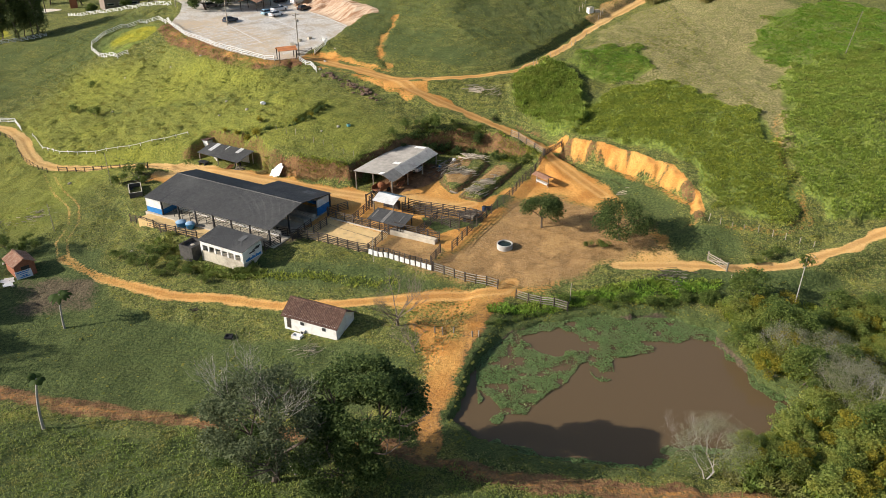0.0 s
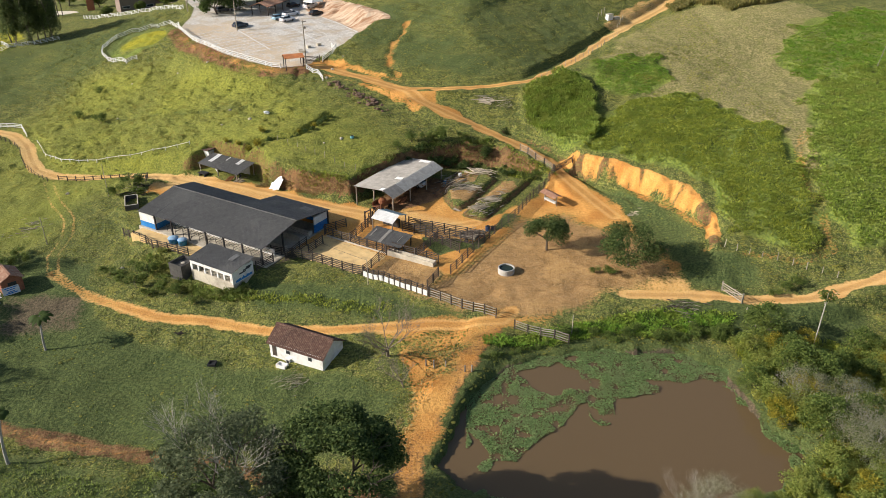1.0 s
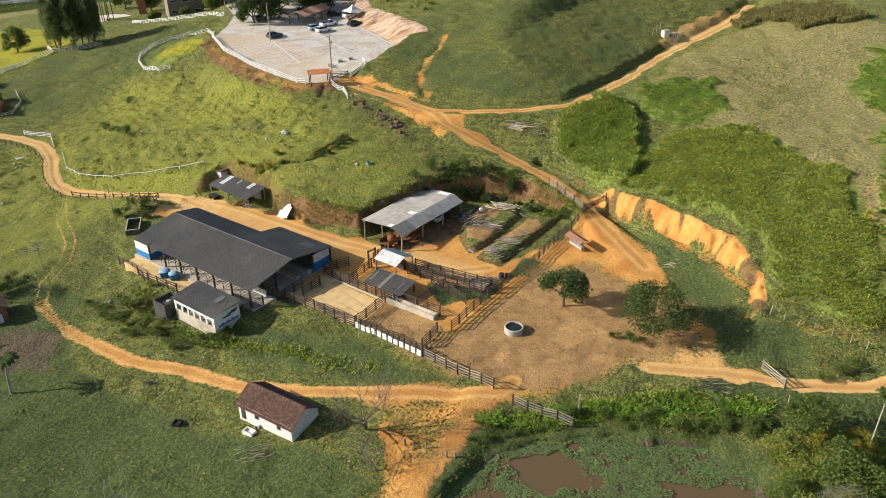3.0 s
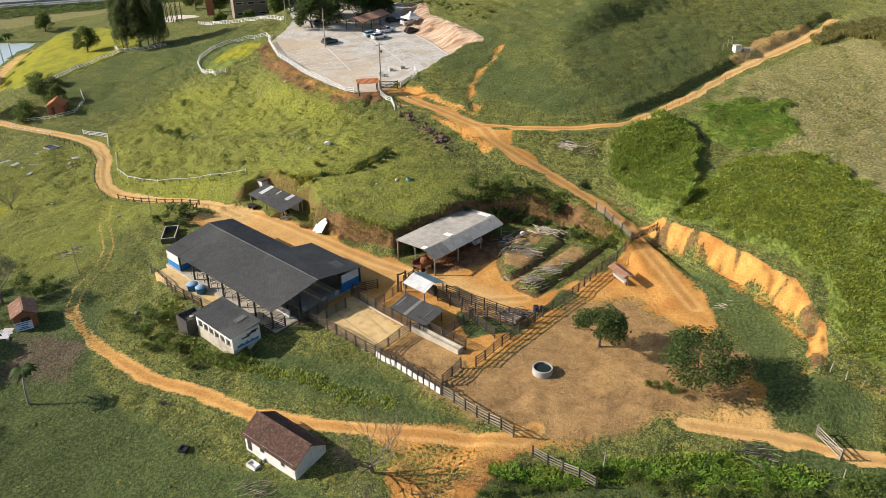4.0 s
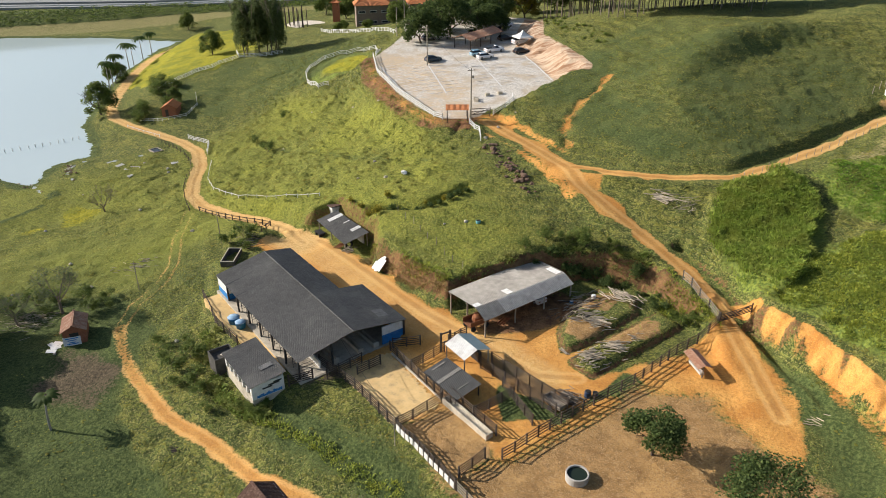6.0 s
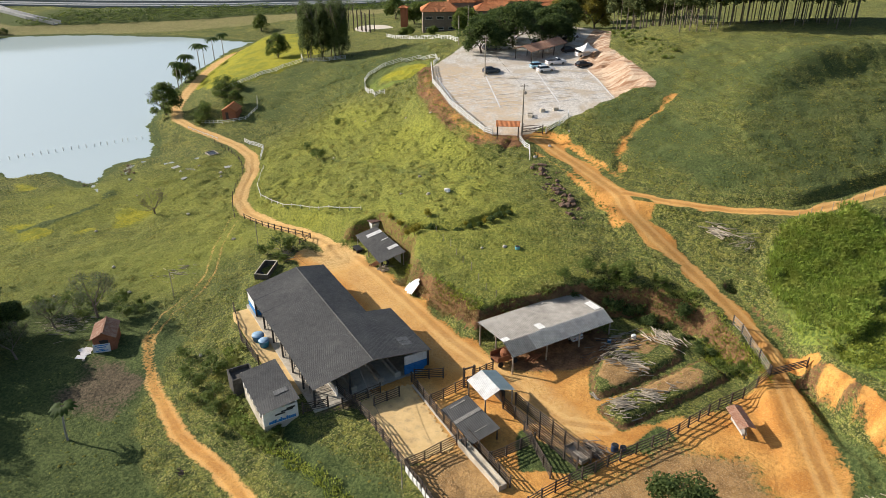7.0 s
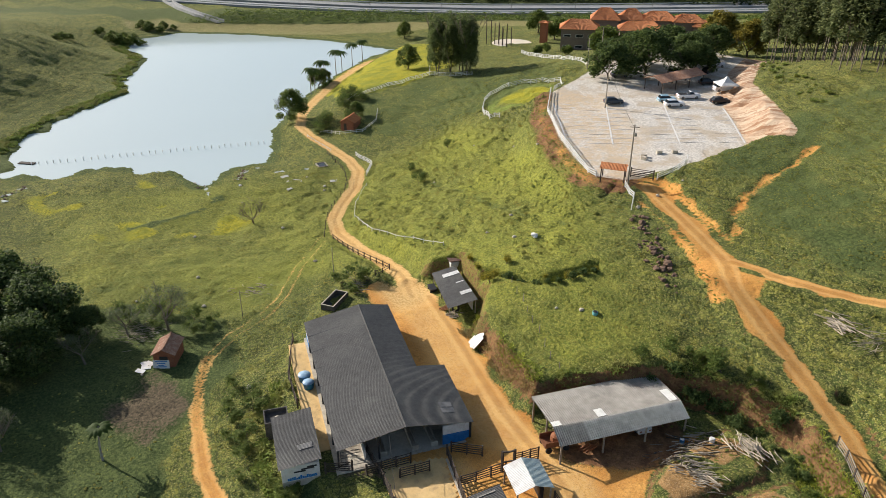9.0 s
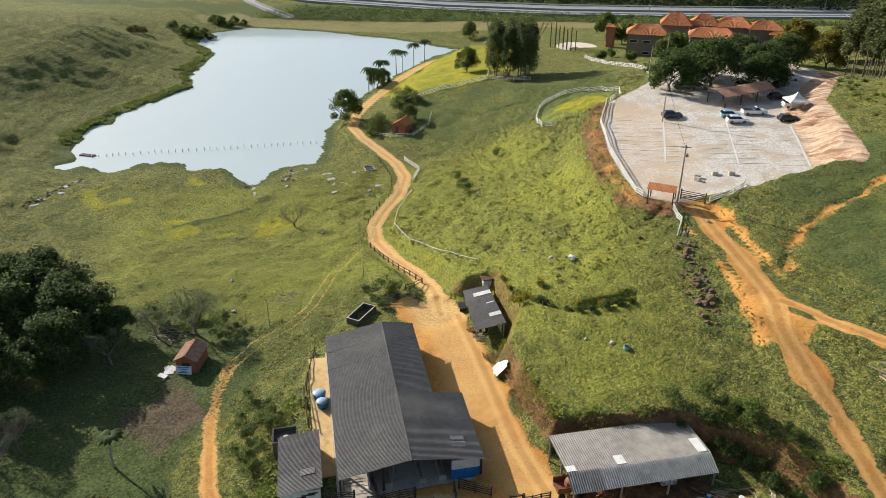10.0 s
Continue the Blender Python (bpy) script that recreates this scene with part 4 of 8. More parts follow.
for v in (1.2, 3.6, -2.6):
    bm = bmesh.new()
    block(bm, (0.8, v - 0.35, FLOOR), (11.0, v - 0.25, FLOOR + 0.55), BARN)
    block(bm, (0.8, v + 0.25, FLOOR), (11.0, v + 0.35, FLOOR + 0.55), BARN)
    block(bm, (0.6, v - 0.4, FLOOR), (0.8, v + 0.4, FLOOR + 0.7), BARN)
    block(bm, (0.8, v - 0.25, FLOOR), (11.0, v + 0.25, FLOOR + 0.12), BARN)
    part("feed_trough", bm, CONCRETE, barn, "concrete feed trough with white end")
for u in np.arange(1.2, 23.5, 1.9):
    bm = bmesh.new()
    for z in (0.5, 0.95, 1.4):
        tube(bm, bw(u, -7.6, FLOOR + z), bw(u, -5.4, FLOOR + z), 0.035, seg=5)
    tube(bm, bw(u, -7.6, FLOOR), bw(u, -7.6, FLOOR + 1.5), 0.045, seg=5)
    part("stall_divider", bm, STEEL, barn)
bm = bmesh.new()
block(bm, (-4.6, 4.2, 0.6), (0.4, 8.6, 1.05), BARN)
part("loading_step", bm, CONCRETE, barn, "low concrete step")

# ---- milk room ----
milk_room = thing("milk_room", bw(4.5, -12.3, 0.3), "small white milk room with blue mural and dark sloping roof", "outbuilding")
bm = bmesh.new()
corrugated(bm, bw(-0.1, -14.8, 2.72), bw(9.3, -14.8, 2.72), bw(9.3, -9.9, 3.3), bw(-0.1, -9.9, 3.3), seed=9)
part("roof", bm, CEMENT_DARK, milk_room)
bm = bmesh.new()
corrugated(bm, bw(2.2, -12.3, 3.09), bw(3.1, -12.3, 3.09), bw(3.1, -10.6, 3.29), bw(2.2, -10.6, 3.29), thick=0.01, sag=0)
part("skylight", bm, CEMENT_WORN, milk_room)
for name, lo, hi, m, lab in (("plinth", (0.2, -14.5, -1.4), (9.0, -10.2, 0.6), CONCRETE, "bare concrete plinth"), ("end_wall", (0.2, -14.5, 0.6), (0.4, -10.2, 2.7), PAINT_WHITE, ""),
                             ("end_wall", (8.8, -14.5, 0.6), (9.0, -10.2, 2.7), PAINT_WHITE, ""), ("back_wall", (0.4, -10.4, 0.6), (8.8, -10.2, 3.05), PAINT_WHITE, ""),
                             ("front_beam", (0.4, -14.5, 1.95), (8.8, -14.3, 2.6), PAINT_WHITE, "white front beam"), ("sill_wall", (0.4, -14.5, 0.6), (8.8, -14.3, 0.95), CONCRETE, "")):
    bm = bmesh.new()
    block(bm, lo, hi, BARN)
    part(name, bm, m, milk_room, lab)
for u in np.arange(0.55, 8.8, 1.35):
    bm = bmesh.new()
    block(bm, (u - 0.14, -14.52, 0.95), (u + 0.14, -14.28, 1.95), BARN)
    part("pillar", bm, PAINT_WHITE, milk_room)
bm = bmesh.new()
for i in range(14):
    v = -13.9 + i * 0.24
    h = 0.25 + 0.35 * abs(math.sin(i * 0.8)) + 0.2 * (i % 3 == 0)
    block(bm, (0.17, v, 0.7), (0.2, v + 0.22, 0.75 + h * 0.6), BARN)
part("mural_wave", bm, PAINT_BLUE, milk_room, "blue painted wave on the gable")
bm = bmesh.new()
for i, (v, z, l) in enumerate(((-13.1, 1.7, 1.3), (-12.3, 1.95, 1.5), (-11.6, 2.15, 1.1))):
    block(bm, (0.165, v, z), (0.2, v + l, z + 0.2), BARN)
part("mural_band", bm, STEEL, milk_room, "dark painted band on the gable")

# ---- tanks and boxes beside the barn ----
box = thing("cistern", bw(11.2, -14, -0.6), "open concrete cistern with mossy dark walls", "cistern")
for lo, hi in (((9.9, -15.6, -1.6), (10.05, -12.6, 1.5)), ((12.5, -15.6, -1.6), (12.65, -12.6, 1.5)), ((10.05, -15.6, -1.6), (12.5, -15.45, 1.5)), ((10.05, -12.75, -1.6), (12.5, -12.6, 1.5))):
    bm = bmesh.new()
    block(bm, lo, hi, BARN)
    part("wall", bm, CONCRETE_DARK, box)
bm = bmesh.new()
block(bm, (10.05, -15.45, 0.9), (12.5, -12.75, 1.0), BARN)
part("lid", bm, CONCRETE_DARK, box)
bm = bmesh.new()
lathe(bm, ((0.3, 0.0), (0.34, 0.1), (0.2, 0.14)), 12, bw(11.3, -14, 1.0))
part("hatch", bm, CONCRETE, box)


def water_tank(at, r, h):
    root = thing("water_tank", at, "round blue plastic water tank with a lid", "tank", "blue water tanks")
    bm = bmesh.new()
    lathe(bm, ((r * 0.86, 0), (r, h * 0.72), (r * 1.03, h * 0.75), (r * 1.03, h * 0.8)), 20, at)
    part("body", bm, PLASTIC_BLUE, root, smooth=True)
    bm = bmesh.new()
    lathe(bm, ((r * 1.04, h * 0.8), (r * 0.98, h * 0.86), (r * 0.4, h * 0.97), (r * 0.16, h)), 20, at)
    part("lid", bm, SHEET_BLUE, root, "pale blue domed lid", smooth=True)
    return root


water_tank(bw(18.4, -9.6, FLOOR - 0.2), 0.85, 1.15)
water_tank(bw(16.6, -9.3, FLOOR - 0.2), 0.75, 1.15)
pool = thing("water_trough", (-57.9, 126.4, ground(-57.9, 126.4)), "empty rectangular tank of dark concrete with pale rim", "trough")
PM = pose(-57.95, 126.4, ground(-57.9, 126.4) - 0.15, 0, 0, 114)
for lo, hi in (((-2.5, -1.15, 0), (2.5, -1.0, 1.0)), ((-2.5, 1.0, 0), (2.5, 1.15, 1.0)), ((-2.5, -1.0, 0), (-2.35, 1.0, 1.0)), ((2.35, -1.0, 0), (2.5, 1.0, 1.0))):
    bm = bmesh.new()
    block(bm, lo, hi, PM)
    side = part("wall", bm, CONCRETE_DARK, pool)
    bm = bmesh.new()
    block(bm, (lo[0], lo[1], 1.0), (hi[0], hi[1], 1.06), PM)
    part("rim", bm, CONCRETE, side, "pale worn concrete rim")
bm = bmesh.new()
block(bm, (-2.35, -1.0, 0.02), (2.35, 1.0, 0.12), PM)
part("bed", bm, CONCRETE_DARK, pool)


# ---- open sheds ----
def posts(root, spots, material, r=0.1):
    for x, y, top in spots:
        bm = bmesh.new()
        tube(bm, (x, y, ground(x, y) - 0.2), (x, y, top), r, r * 0.9, 7)
        part("post", bm, material, root)


shed = thing("implement_shed", (-9, 129, 2.2), "open shed with weathered grey corrugated roof on posts", "shed")
SM = Matrix(((BV.x, -BU.x, 0, -16.2), (BV.y, -BU.y, 0, 124.5), (0, 0, 1, 0), (0, 0, 0, 1)))


def sw(a, b, z):
    return SM @ Vector((a, b, z))


for i in range(9):
    a0, a1 = i * 1.86 - 0.2, (i + 1) * 1.86 - 0.2
    for name, b0, z0, b1, z1, m in (("roof_sheet", 6.1, 5.75, -0.2, 5.35, CEMENT_PALE), ("front_sheet", 8.3, 4.75, 6.1, 5.75, CEMENT_PALE if i < 2 else CEMENT_LIGHT)):
        bm = bmesh.new()
        corrugated(bm, sw(a0, b0, z0), sw(a1, b0, z0), sw(a1, b1, z1), sw(a0, b1, z1), pitch=0.26, wave=0.05, seed=i + 20)
        part(name, bm, m, shed)
for a0, b0, b1 in ((5.6, 4.6, 6.0), (-0.15, 5.2, 6.05), (15.2, 3.6, 5.9)):
    bm = bmesh.new()
    z = lambda b: 5.35 + (b + 0.2) * 0.0635 + 0.06
    corrugated(bm, sw(a0, b1, z(b1)), sw(a0 + 1.1, b1, z(b1)), sw(a0 + 1.1, b0, z(b0)), sw(a0, b0, z(b0)), thick=0.01, sag=0)
    part("patch_sheet", bm, SHEET_WHITE, shed, "newer pale roof sheet")
posts(shed, [(*sw(a, b, 0)[:2], z) for a in (0.1, 5.5, 11, 16.3) for b, z in ((0.2, 5.25), (4.0, 5.5), (8.0, 4.75))], WOOD_GREY, 0.13)
for b, z in ((0.2, 5.2), (4.0, 5.45), (6.1, 5.6), (8.0, 4.7)):
    bm = bmesh.new()
    beam(bm, sw(-0.2, b, z), sw(16.5, b, z), 0.1, 0.16)
    part("purlin", bm, WOOD_GREY, shed)

cart_shed = thing("tool_shed", (-44, 140, 1.0), "small open shed with dark roof and white skylight strips", "shed")
CS = [Vector(p) for p in ((-50.4, 141.1, 2.9), (-40.6, 134.9, 2.9), (-38.0, 138.8, 4.0), (-48.0, 144.2, 4.0))]
bm = bmesh.new()
corrugated(bm, *CS, seed=31)
part("roof", bm, CEMENT_DARK, cart_shed)


def on_roof(cs, u, s, lift=0.07):
    a, b, c, d = cs
    return (a + (b - a) * u) * (1 - s) + (d + (c - d) * u) * s + Vector((0, 0, lift))


for u0, u1, s0, s1 in ((0.14, 0.23, 0.33, 0.99), (0.70, 0.78, 0.60, 0.99), (0.44, 0.46, 0.66, 0.95)):
    bm = bmesh.new()
    corrugated(bm, on_roof(CS, u0, s0), on_roof(CS, u1, s0), on_roof(CS, u1, s1), on_roof(CS, u0, s1), thick=0.01, sag=0)
    part("skylight", bm, SHEET_WHITE, cart_shed, "white translucent roof strip")
posts(cart_shed, [(-50.0, 141.2, 2.9), (-45.5, 138.4, 2.9), (-41.0, 135.6, 2.9), (-38.5, 138.8, 3.9), (-43.0, 141.3, 3.95), (-47.6, 143.9, 3.9)], WOOD_GREY, 0.1)
bm = bmesh.new()
beam(bm, (-47.4, 143.7, 2.3), (-39.4, 139.2, 2.3), 0.12, 2.4)
part("back_wall", bm, PAINT_WHITE, cart_shed)
bm = bmesh.new()
beam(bm, (-48.0, 143.4, 1.9), (-46.4, 140.6, 1.9), 0.12, 1.8)
part("side_wall", bm, PAINT_WHITE, cart_shed)
lodge = thing("tile_roof_store", (-49.6, 145.8, ground(-49.6, 145.8)), "tiny white store with brown tiled roof", "outbuilding")
LZ = ground(-50.2, 144.8)
bm = bmesh.new()
block(bm, (-1.2, -1.0, -0.6), (1.2, 1.0, 0.7), pose(-49.6, 145.8, LZ, 0, 0, -30))
part("wall", bm, PAINT_WHITE, lodge)
bm = bmesh.new()
beam(bm, (-51.0, 146.5, LZ + 0.75), (-48.3, 145.0, LZ + 1.1), 2.4, 0.12)
part("roof", bm, TILE_BROWN, lodge)

# scale house: small gable of white sheets
scale = thing("weighing_shed", (-9.2, 114.6, 1.7), "small gabled shed with white sheet roof over the cattle scale", "shed")
QM = Matrix(((0.86, 0.5, 0, -9.2), (-0.51, 0.86, 0, 114.75), (0, 0, 1, 0), (0, 0, 0, 1)))
qw = lambda a, b, z: QM @ Vector((a, b, z))
for name, b, m, lab in (("roof_slope", -2.1, SHEET_WHITE, "white sheet roof slope"), ("roof_slope", 2.2, SHEET_GREEN, "pale green sheet roof slope")):
    bm = bmesh.new()
    corrugated(bm, qw(-2.2, b, 4.05), qw(2.2, b, 4.05), qw(2.2, 0, 4.85), qw(-2.2, 0, 4.85), seed=4)
    part(name, bm, m, scale, lab)
posts(scale, [(*qw(a, b, 0)[:2], 4.1) for a in (-2.0, 2.0) for b in (-1.9, 1.9)], WOOD_GREY, 0.11)
bm = bmesh.new()
beam(bm, qw(-2.0, 1.2, 2.6), qw(1.2, 1.2, 2.6), 0.5, 1.5)
part("scale_crate", bm, STEEL, scale, "dark steel weighing crate")
lean = thing("feed_shelter", (-9, 108.8, 1.6), "low open feed shelter with dark corrugated roof", "shelter")
LS = [Vector(p) for p in ((-12.7, 108.9, 2.85), (-6.6, 105.7, 2.85), (-4.8, 109.0, 3.55), (-11.0, 112.2, 3.55))]
bm = bmesh.new()
corrugated(bm, *LS, seed=17)
part("roof", bm, CEMENT_DARK, lean)
for u0, u1, s0, s1 in ((0.38, 0.46, 0.02, 0.98), (0.07, 0.1, 0.25, 0.8), (0.8, 0.82, 0.3, 0.75)):
    bm = bmesh.new()
    corrugated(bm, on_roof(LS, u0, s0), on_roof(LS, u1, s0), on_roof(LS, u1, s1), on_roof(LS, u0, s1), thick=0.01, sag=0)
    part("roof_strip", bm, CEMENT_PALE, lean, "pale grey roof strip")
posts(lean, [(-12.3, 109.0, 2.8), (-9.6, 107.5, 2.8), (-6.9, 106.1, 2.8), (-5.2, 109.0, 3.5), (-8, 110.5, 3.5), (-10.8, 111.9, 3.5)], WOOD_DARK, 0.1)

trough = thing("concrete_trough", (-4.5, 104.4, 1.55), "long pale concrete feed trough in the corral", "trough")
TM = Matrix(((0.882, 0.472, 0, -8.4), (-0.472, 0.882, 0, 106.4), (0, 0, 1, ground(-4.5, 104.4)), (0, 0, 0, 1)))
for name, lo, hi in (("side", (0, -0.5, -0.3), (8.3, -0.38, 0.75)), ("side", (0, 0.38, -0.3), (8.3, 0.5, 0.75)), ("end", (0, -0.38, -0.3), (0.12, 0.38, 0.75)), ("end", (8.18, -0.38, -0.3), (8.3, 0.38, 0.75)), ("bed", (0.12, -0.38, -0.3), (8.18, 0.38, 0.35))):
    bm = bmesh.new()
    block(bm, lo, hi, TM)
    part(name, bm, CONCRETE, trough)
bm = bmesh.new()
beam(bm, (-19.3, 112.6, ground(-19.3, 112.6) + 0.05), (-8.6, 106.3, ground(-8.6, 106.3) + 0.05), 0.25, 0.3)
tagged(part("concrete_kerb", bm, CONCRETE), "low concrete kerb along the sandy corral", "kerb", kind="structure")

# ---- corral and yard fences ----
G = "corral fences"
fence("corral_fence", [(-27.2, 107.2), (-20.1, 104.5), (-11.6, 99.8)], "dark timber rail fence along the sandy corral", group=G)
fence("corral_fence", [(-11.6, 99.8), (-1.6, 94.2)], "dark timber rail fence with white kick boards", boards=1, step=0.95, group=G)
fence("corral_fence", [(-1.4, 94.1), (3.2, 91.6), (7.8, 89.1)], "weathered timber rail fence beside the dirt yard", group=G, rails=4, height=1.5, rail=RAIL_GREY)
fence("corral_fence", [(10.2, 86.9), (13.5, 85.6), (17.0, 84.2)], "weathered timber rail fence above the pond", group=G, rails=4, height=1.4, rail=RAIL_GREY)
fence("corral_fence", [(-1.8, 95.6), (-0.4, 99.4)], "short dark rail fence with open end", group=G)
fence("corral_fence", [(-19.8, 113.2), (-13.5, 109.2), (-7.4, 105.7)], "dark double rail fence by the feed shelter", group=G)
fence("corral_fence", [(-7.9, 107.3), (-0.6, 103.2)], "dark rail fence behind the trough", group=G)
fence("corral_fence", [(-11.6, 100.2), (-8.8, 106.0)], "dark rail fence across the corral", group=G)
fence("corral_fence", [(-15.2, 110.6), (-12.9, 115.6)], "dark rail fence by the loading chute", group=G)
fence("corral_fence", [(-7.0, 114.0), (-1.0, 111.4), (4.6, 108.9)], "tall dark rail fence of the cattle race", group=G, rails=6, height=1.9)
fence("corral_fence", [(-6.0, 115.4), (0, 112.8), (5.6, 110.2)], "tall dark rail fence of the cattle race", group=G, rails=6, height=1.9)
fence("corral_fence", [(-3.0, 111.6), (2.6, 106.4)], "dark rail fence inside the corral", group=G)
fence("corral_fence", [(-4.0, 105.4), (-1.1, 110.4)], "dark rail fence inside the corral", group=G)
fence("corral_fence", [(1.4, 100.0), (4.7, 106.4), (8.2, 112.4), (11.7, 118.0), (15.4, 126.0), (19.6, 132.6)], "dark timber rail fence between yard and sheds", group=G, rails=4)
fence("corral_fence", [(13.6, 139.3), (16.4, 136.4), (19.4, 132.9)], "pale timber rail fence beside the dirt road", group=G, rails=4, height=1.5, rail=RAIL_GREY, post=POST_DARK)
fence("corral_fence", [(-55.2, 116.2), (-46.4, 109.4), (-40.4, 106.6)], "dark rail fence along the barn apron", group=G, rails=4, height=1.5)
fence("corral_fence", [(-24.4, 104.8), (-22.0, 109.4)], "dark rail gate by the barn", group=G)
fence("corral_fence", [(-21.2, 107.0), (-19.5, 110.0)], "short dark rail fence by the barn", group=G)
fence("corral_fence", [(-16.6, 115.8), (-19.8, 113.9)], "short dark rail fence by the barn", group=G)
fence("lane_fence", [(-81.5, 144.2), (-71.2, 142.2), (-61.0, 141.0)], "dark post and rail fence beside the lane", step=2.2, height=1.1, rails=2)
fence("lane_fence", [(-122.4, 174.2), (-114.6, 171.6), (-108.1, 168.6), (-102.6, 164.8), (-99.6, 161.6), (-97.0, 157.4), (-93.2, 152.2), (-88.8, 147.9), (-83.6, 143.6)], "thin dark posts and wires beside the lane", step=2.2, height=1.05, rails=2, thick=0.12, deep=0.04, broad=0.03)
fence("lane_fence", [(-61.0, 141.0), (-59.0, 136)], "dark post and rail fence beside the lane", step=2.2, height=1.1, rails=2)
chute = thing("loading_chute", (-12.9, 116, 1.7), "tall dark timber frame of a loading chute", "chute")
for p, q, w in (((-13.3, 115.4, 1.4), (-13.3, 115.4, 4.6), 0.24), ((-12.5, 116.6, 1.4), (-12.5, 116.6, 4.6), 0.24), ((-13.3, 115.4, 4.4), (-12.5, 116.6, 4.4), 0.16), ((-13.3, 115.4, 3.0), (-12.5, 116.6, 3.0), 0.12)):
    bm = bmesh.new()
    beam(bm, p, q, w, w)
    part("timber", bm, WOOD_DARK, chute)
fence("chute_fence", [(-12.9, 117.0), (-11.4, 119.6)], "dark rails of the loading chute", height=1.9, rails=6, step=1.2)


def gate(name, p, q, label, height=1.4, bars=5, material=WOOD_DARK):
    root = thing(name, (p[0], p[1], ground(*p)), label, "gate")
    a, b = Vector((*p, ground(*p) + 0.1)), Vector((*q, ground(*q) + 0.1))
    for s in range(bars):
        bm = bmesh.new()
        up = Vector((0, 0, 0.15 + s * (height - 0.2) / (bars - 1)))
        beam(bm, a + up, b + up, 0.05, 0.11)
        part("bar", bm, material, root)
    for x in (a, b):
        bm = bmesh.new()
        beam(bm, x - Vector((0, 0, 0.3)), x + Vector((0, 0, height + 0.25)), 0.17, 0.17)
        part("gate_post", bm, material, root)
    bm = bmesh.new()
    beam(bm, a + Vector((0, 0, 0.1)), b + Vector((0, 0, height)), 0.04, 0.1)
    part("brace", bm, material, root)
    return root


gate("barn_gate", tuple(bw(0.2, -9.6, 0)[:2]), tuple(bw(-0.5, -6.6, 0)[:2]), "dark timber gate beside the barn")
gate("field_gate", (19.6, 132.6), (23.2, 135.2), "dark timber gate across the dirt road", 1.15)
gate("field_gate", (39.6, 95.6), (41.2, 92.0), "grey timber gate on the track", 1.2, 4, WOOD_GREY)
SX = [(-26.2, 107.6), (-12.2, 100.2), (-8.4, 105.6), (-19.6, 112.8), (-22.6, 109.6)]
bm = bmesh.new()
cells = {}
for i in range(-54, -15):
    for j in range(199, 227):
        if outline_distance(SX, np.array([i / 2 + 0.25]), np.array([j / 2 + 0.25]))[0] < -0.2:
            ring = []
            for x, y in ((i, j), (i + 1, j), (i + 1, j + 1), (i, j + 1)):
                if (x, y) not in cells:
                    cells[x, y] = bm.verts.new((x / 2, y / 2, ground(x / 2, y / 2) + 0.07))
                ring.append(cells[x, y])
            bm.faces.new(ring)
tagged(part("corral_floor", bm, SAND_FLOOR), "pale trampled sand floor of the corral", "ground", kind="structure")

# ---- plants ----
def foliage(name, dark, light, straw=None, rough=0.7, thinness=0.45):
    """Leaves that vary from leaf to leaf and over the whole plant."""
    m, t, b = shader(name, rough)
    b.inputs["Specular IOR Level"].default_value = 0.2
    geo = t.nodes.new("ShaderNodeNewGeometry")
    colour = blend(t, geo.outputs["Random Per Island"], dark, light)
    if straw:
        colour = blend(t, sharpen(t, noise_of(t, 0.35, 3), 0.45, 0.65), colour, straw)
    t.links.new(colour, b.inputs["Base Color"])
    thin = t.nodes.new("ShaderNodeBsdfTranslucent")
    t.links.new(colour, thin.inputs["Color"])
    mixed = node(t, "ShaderNodeMixShader", Fac=thinness)
    t.links.new(b.outputs["BSDF"], mixed.inputs[1])
    t.links.new(thin.outputs["BSDF"], mixed.inputs[2])
    t.links.new(mixed.outputs["Shader"], t.nodes["Material Output"].inputs["Surface"])
    return m


LEAF_GREEN = foliage("green_leaves", (0.055, 0.095, 0.02), (0.205, 0.26, 0.06), (0.17, 0.20, 0.04))
LEAF_DARK = foliage("dark_leaves", (0.035, 0.065, 0.018), (0.16, 0.21, 0.06))
LEAF_GREY = foliage("grey_green_leaves", (0.07, 0.095, 0.045), (0.20, 0.225, 0.11))
LEAF_YELLOW = foliage("yellowing_leaves", (0.15, 0.16, 0.02), (0.44, 0.36, 0.045))
LEAF_BRIGHT = foliage("bright_leaves", (0.12, 0.175, 0.035), (0.33, 0.38, 0.09), (0.34, 0.33, 0.07))
LEAF_HAZE = foliage("sparse_pale_leaves", (0.20, 0.20, 0.12), (0.34, 0.34, 0.2))
LEAF_EUC = foliage("eucalyptus_leaves", (0.065, 0.09, 0.036), (0.23, 0.255, 0.10))
LEAF_STAND = foliage("tall_stand_leaves", (0.07, 0.10, 0.035), (0.22, 0.26, 0.09))
LEAF_GOLD = foliage("golden_leaves", (0.14, 0.13, 0.02), (0.32, 0.26, 0.05))
LEAF_WEED = foliage("floating_weed_leaves", (0.11, 0.18, 0.06), (0.33, 0.44, 0.16), (0.24, 0.30, 0.12))
LEAF_PALM = foliage("palm_leaves", (0.03, 0.06, 0.012), (0.10, 0.14, 0.035))
GRASS_BLADE = foliage("pasture_grass", (0.115, 0.15, 0.034), (0.27, 0.28, 0.064), (0.36, 0.325, 0.075), 0.8, 0.6)
CANE_BRIGHT = foliage("bright_forage_grass", (0.13, 0.27, 0.03), (0.30, 0.45, 0.055), (0.27, 0.34, 0.05))
CANE_MIXED = foliage("mixed_forage_grass", (0.19, 0.28, 0.045), (0.40, 0.48, 0.085), (0.32, 0.36, 0.07))
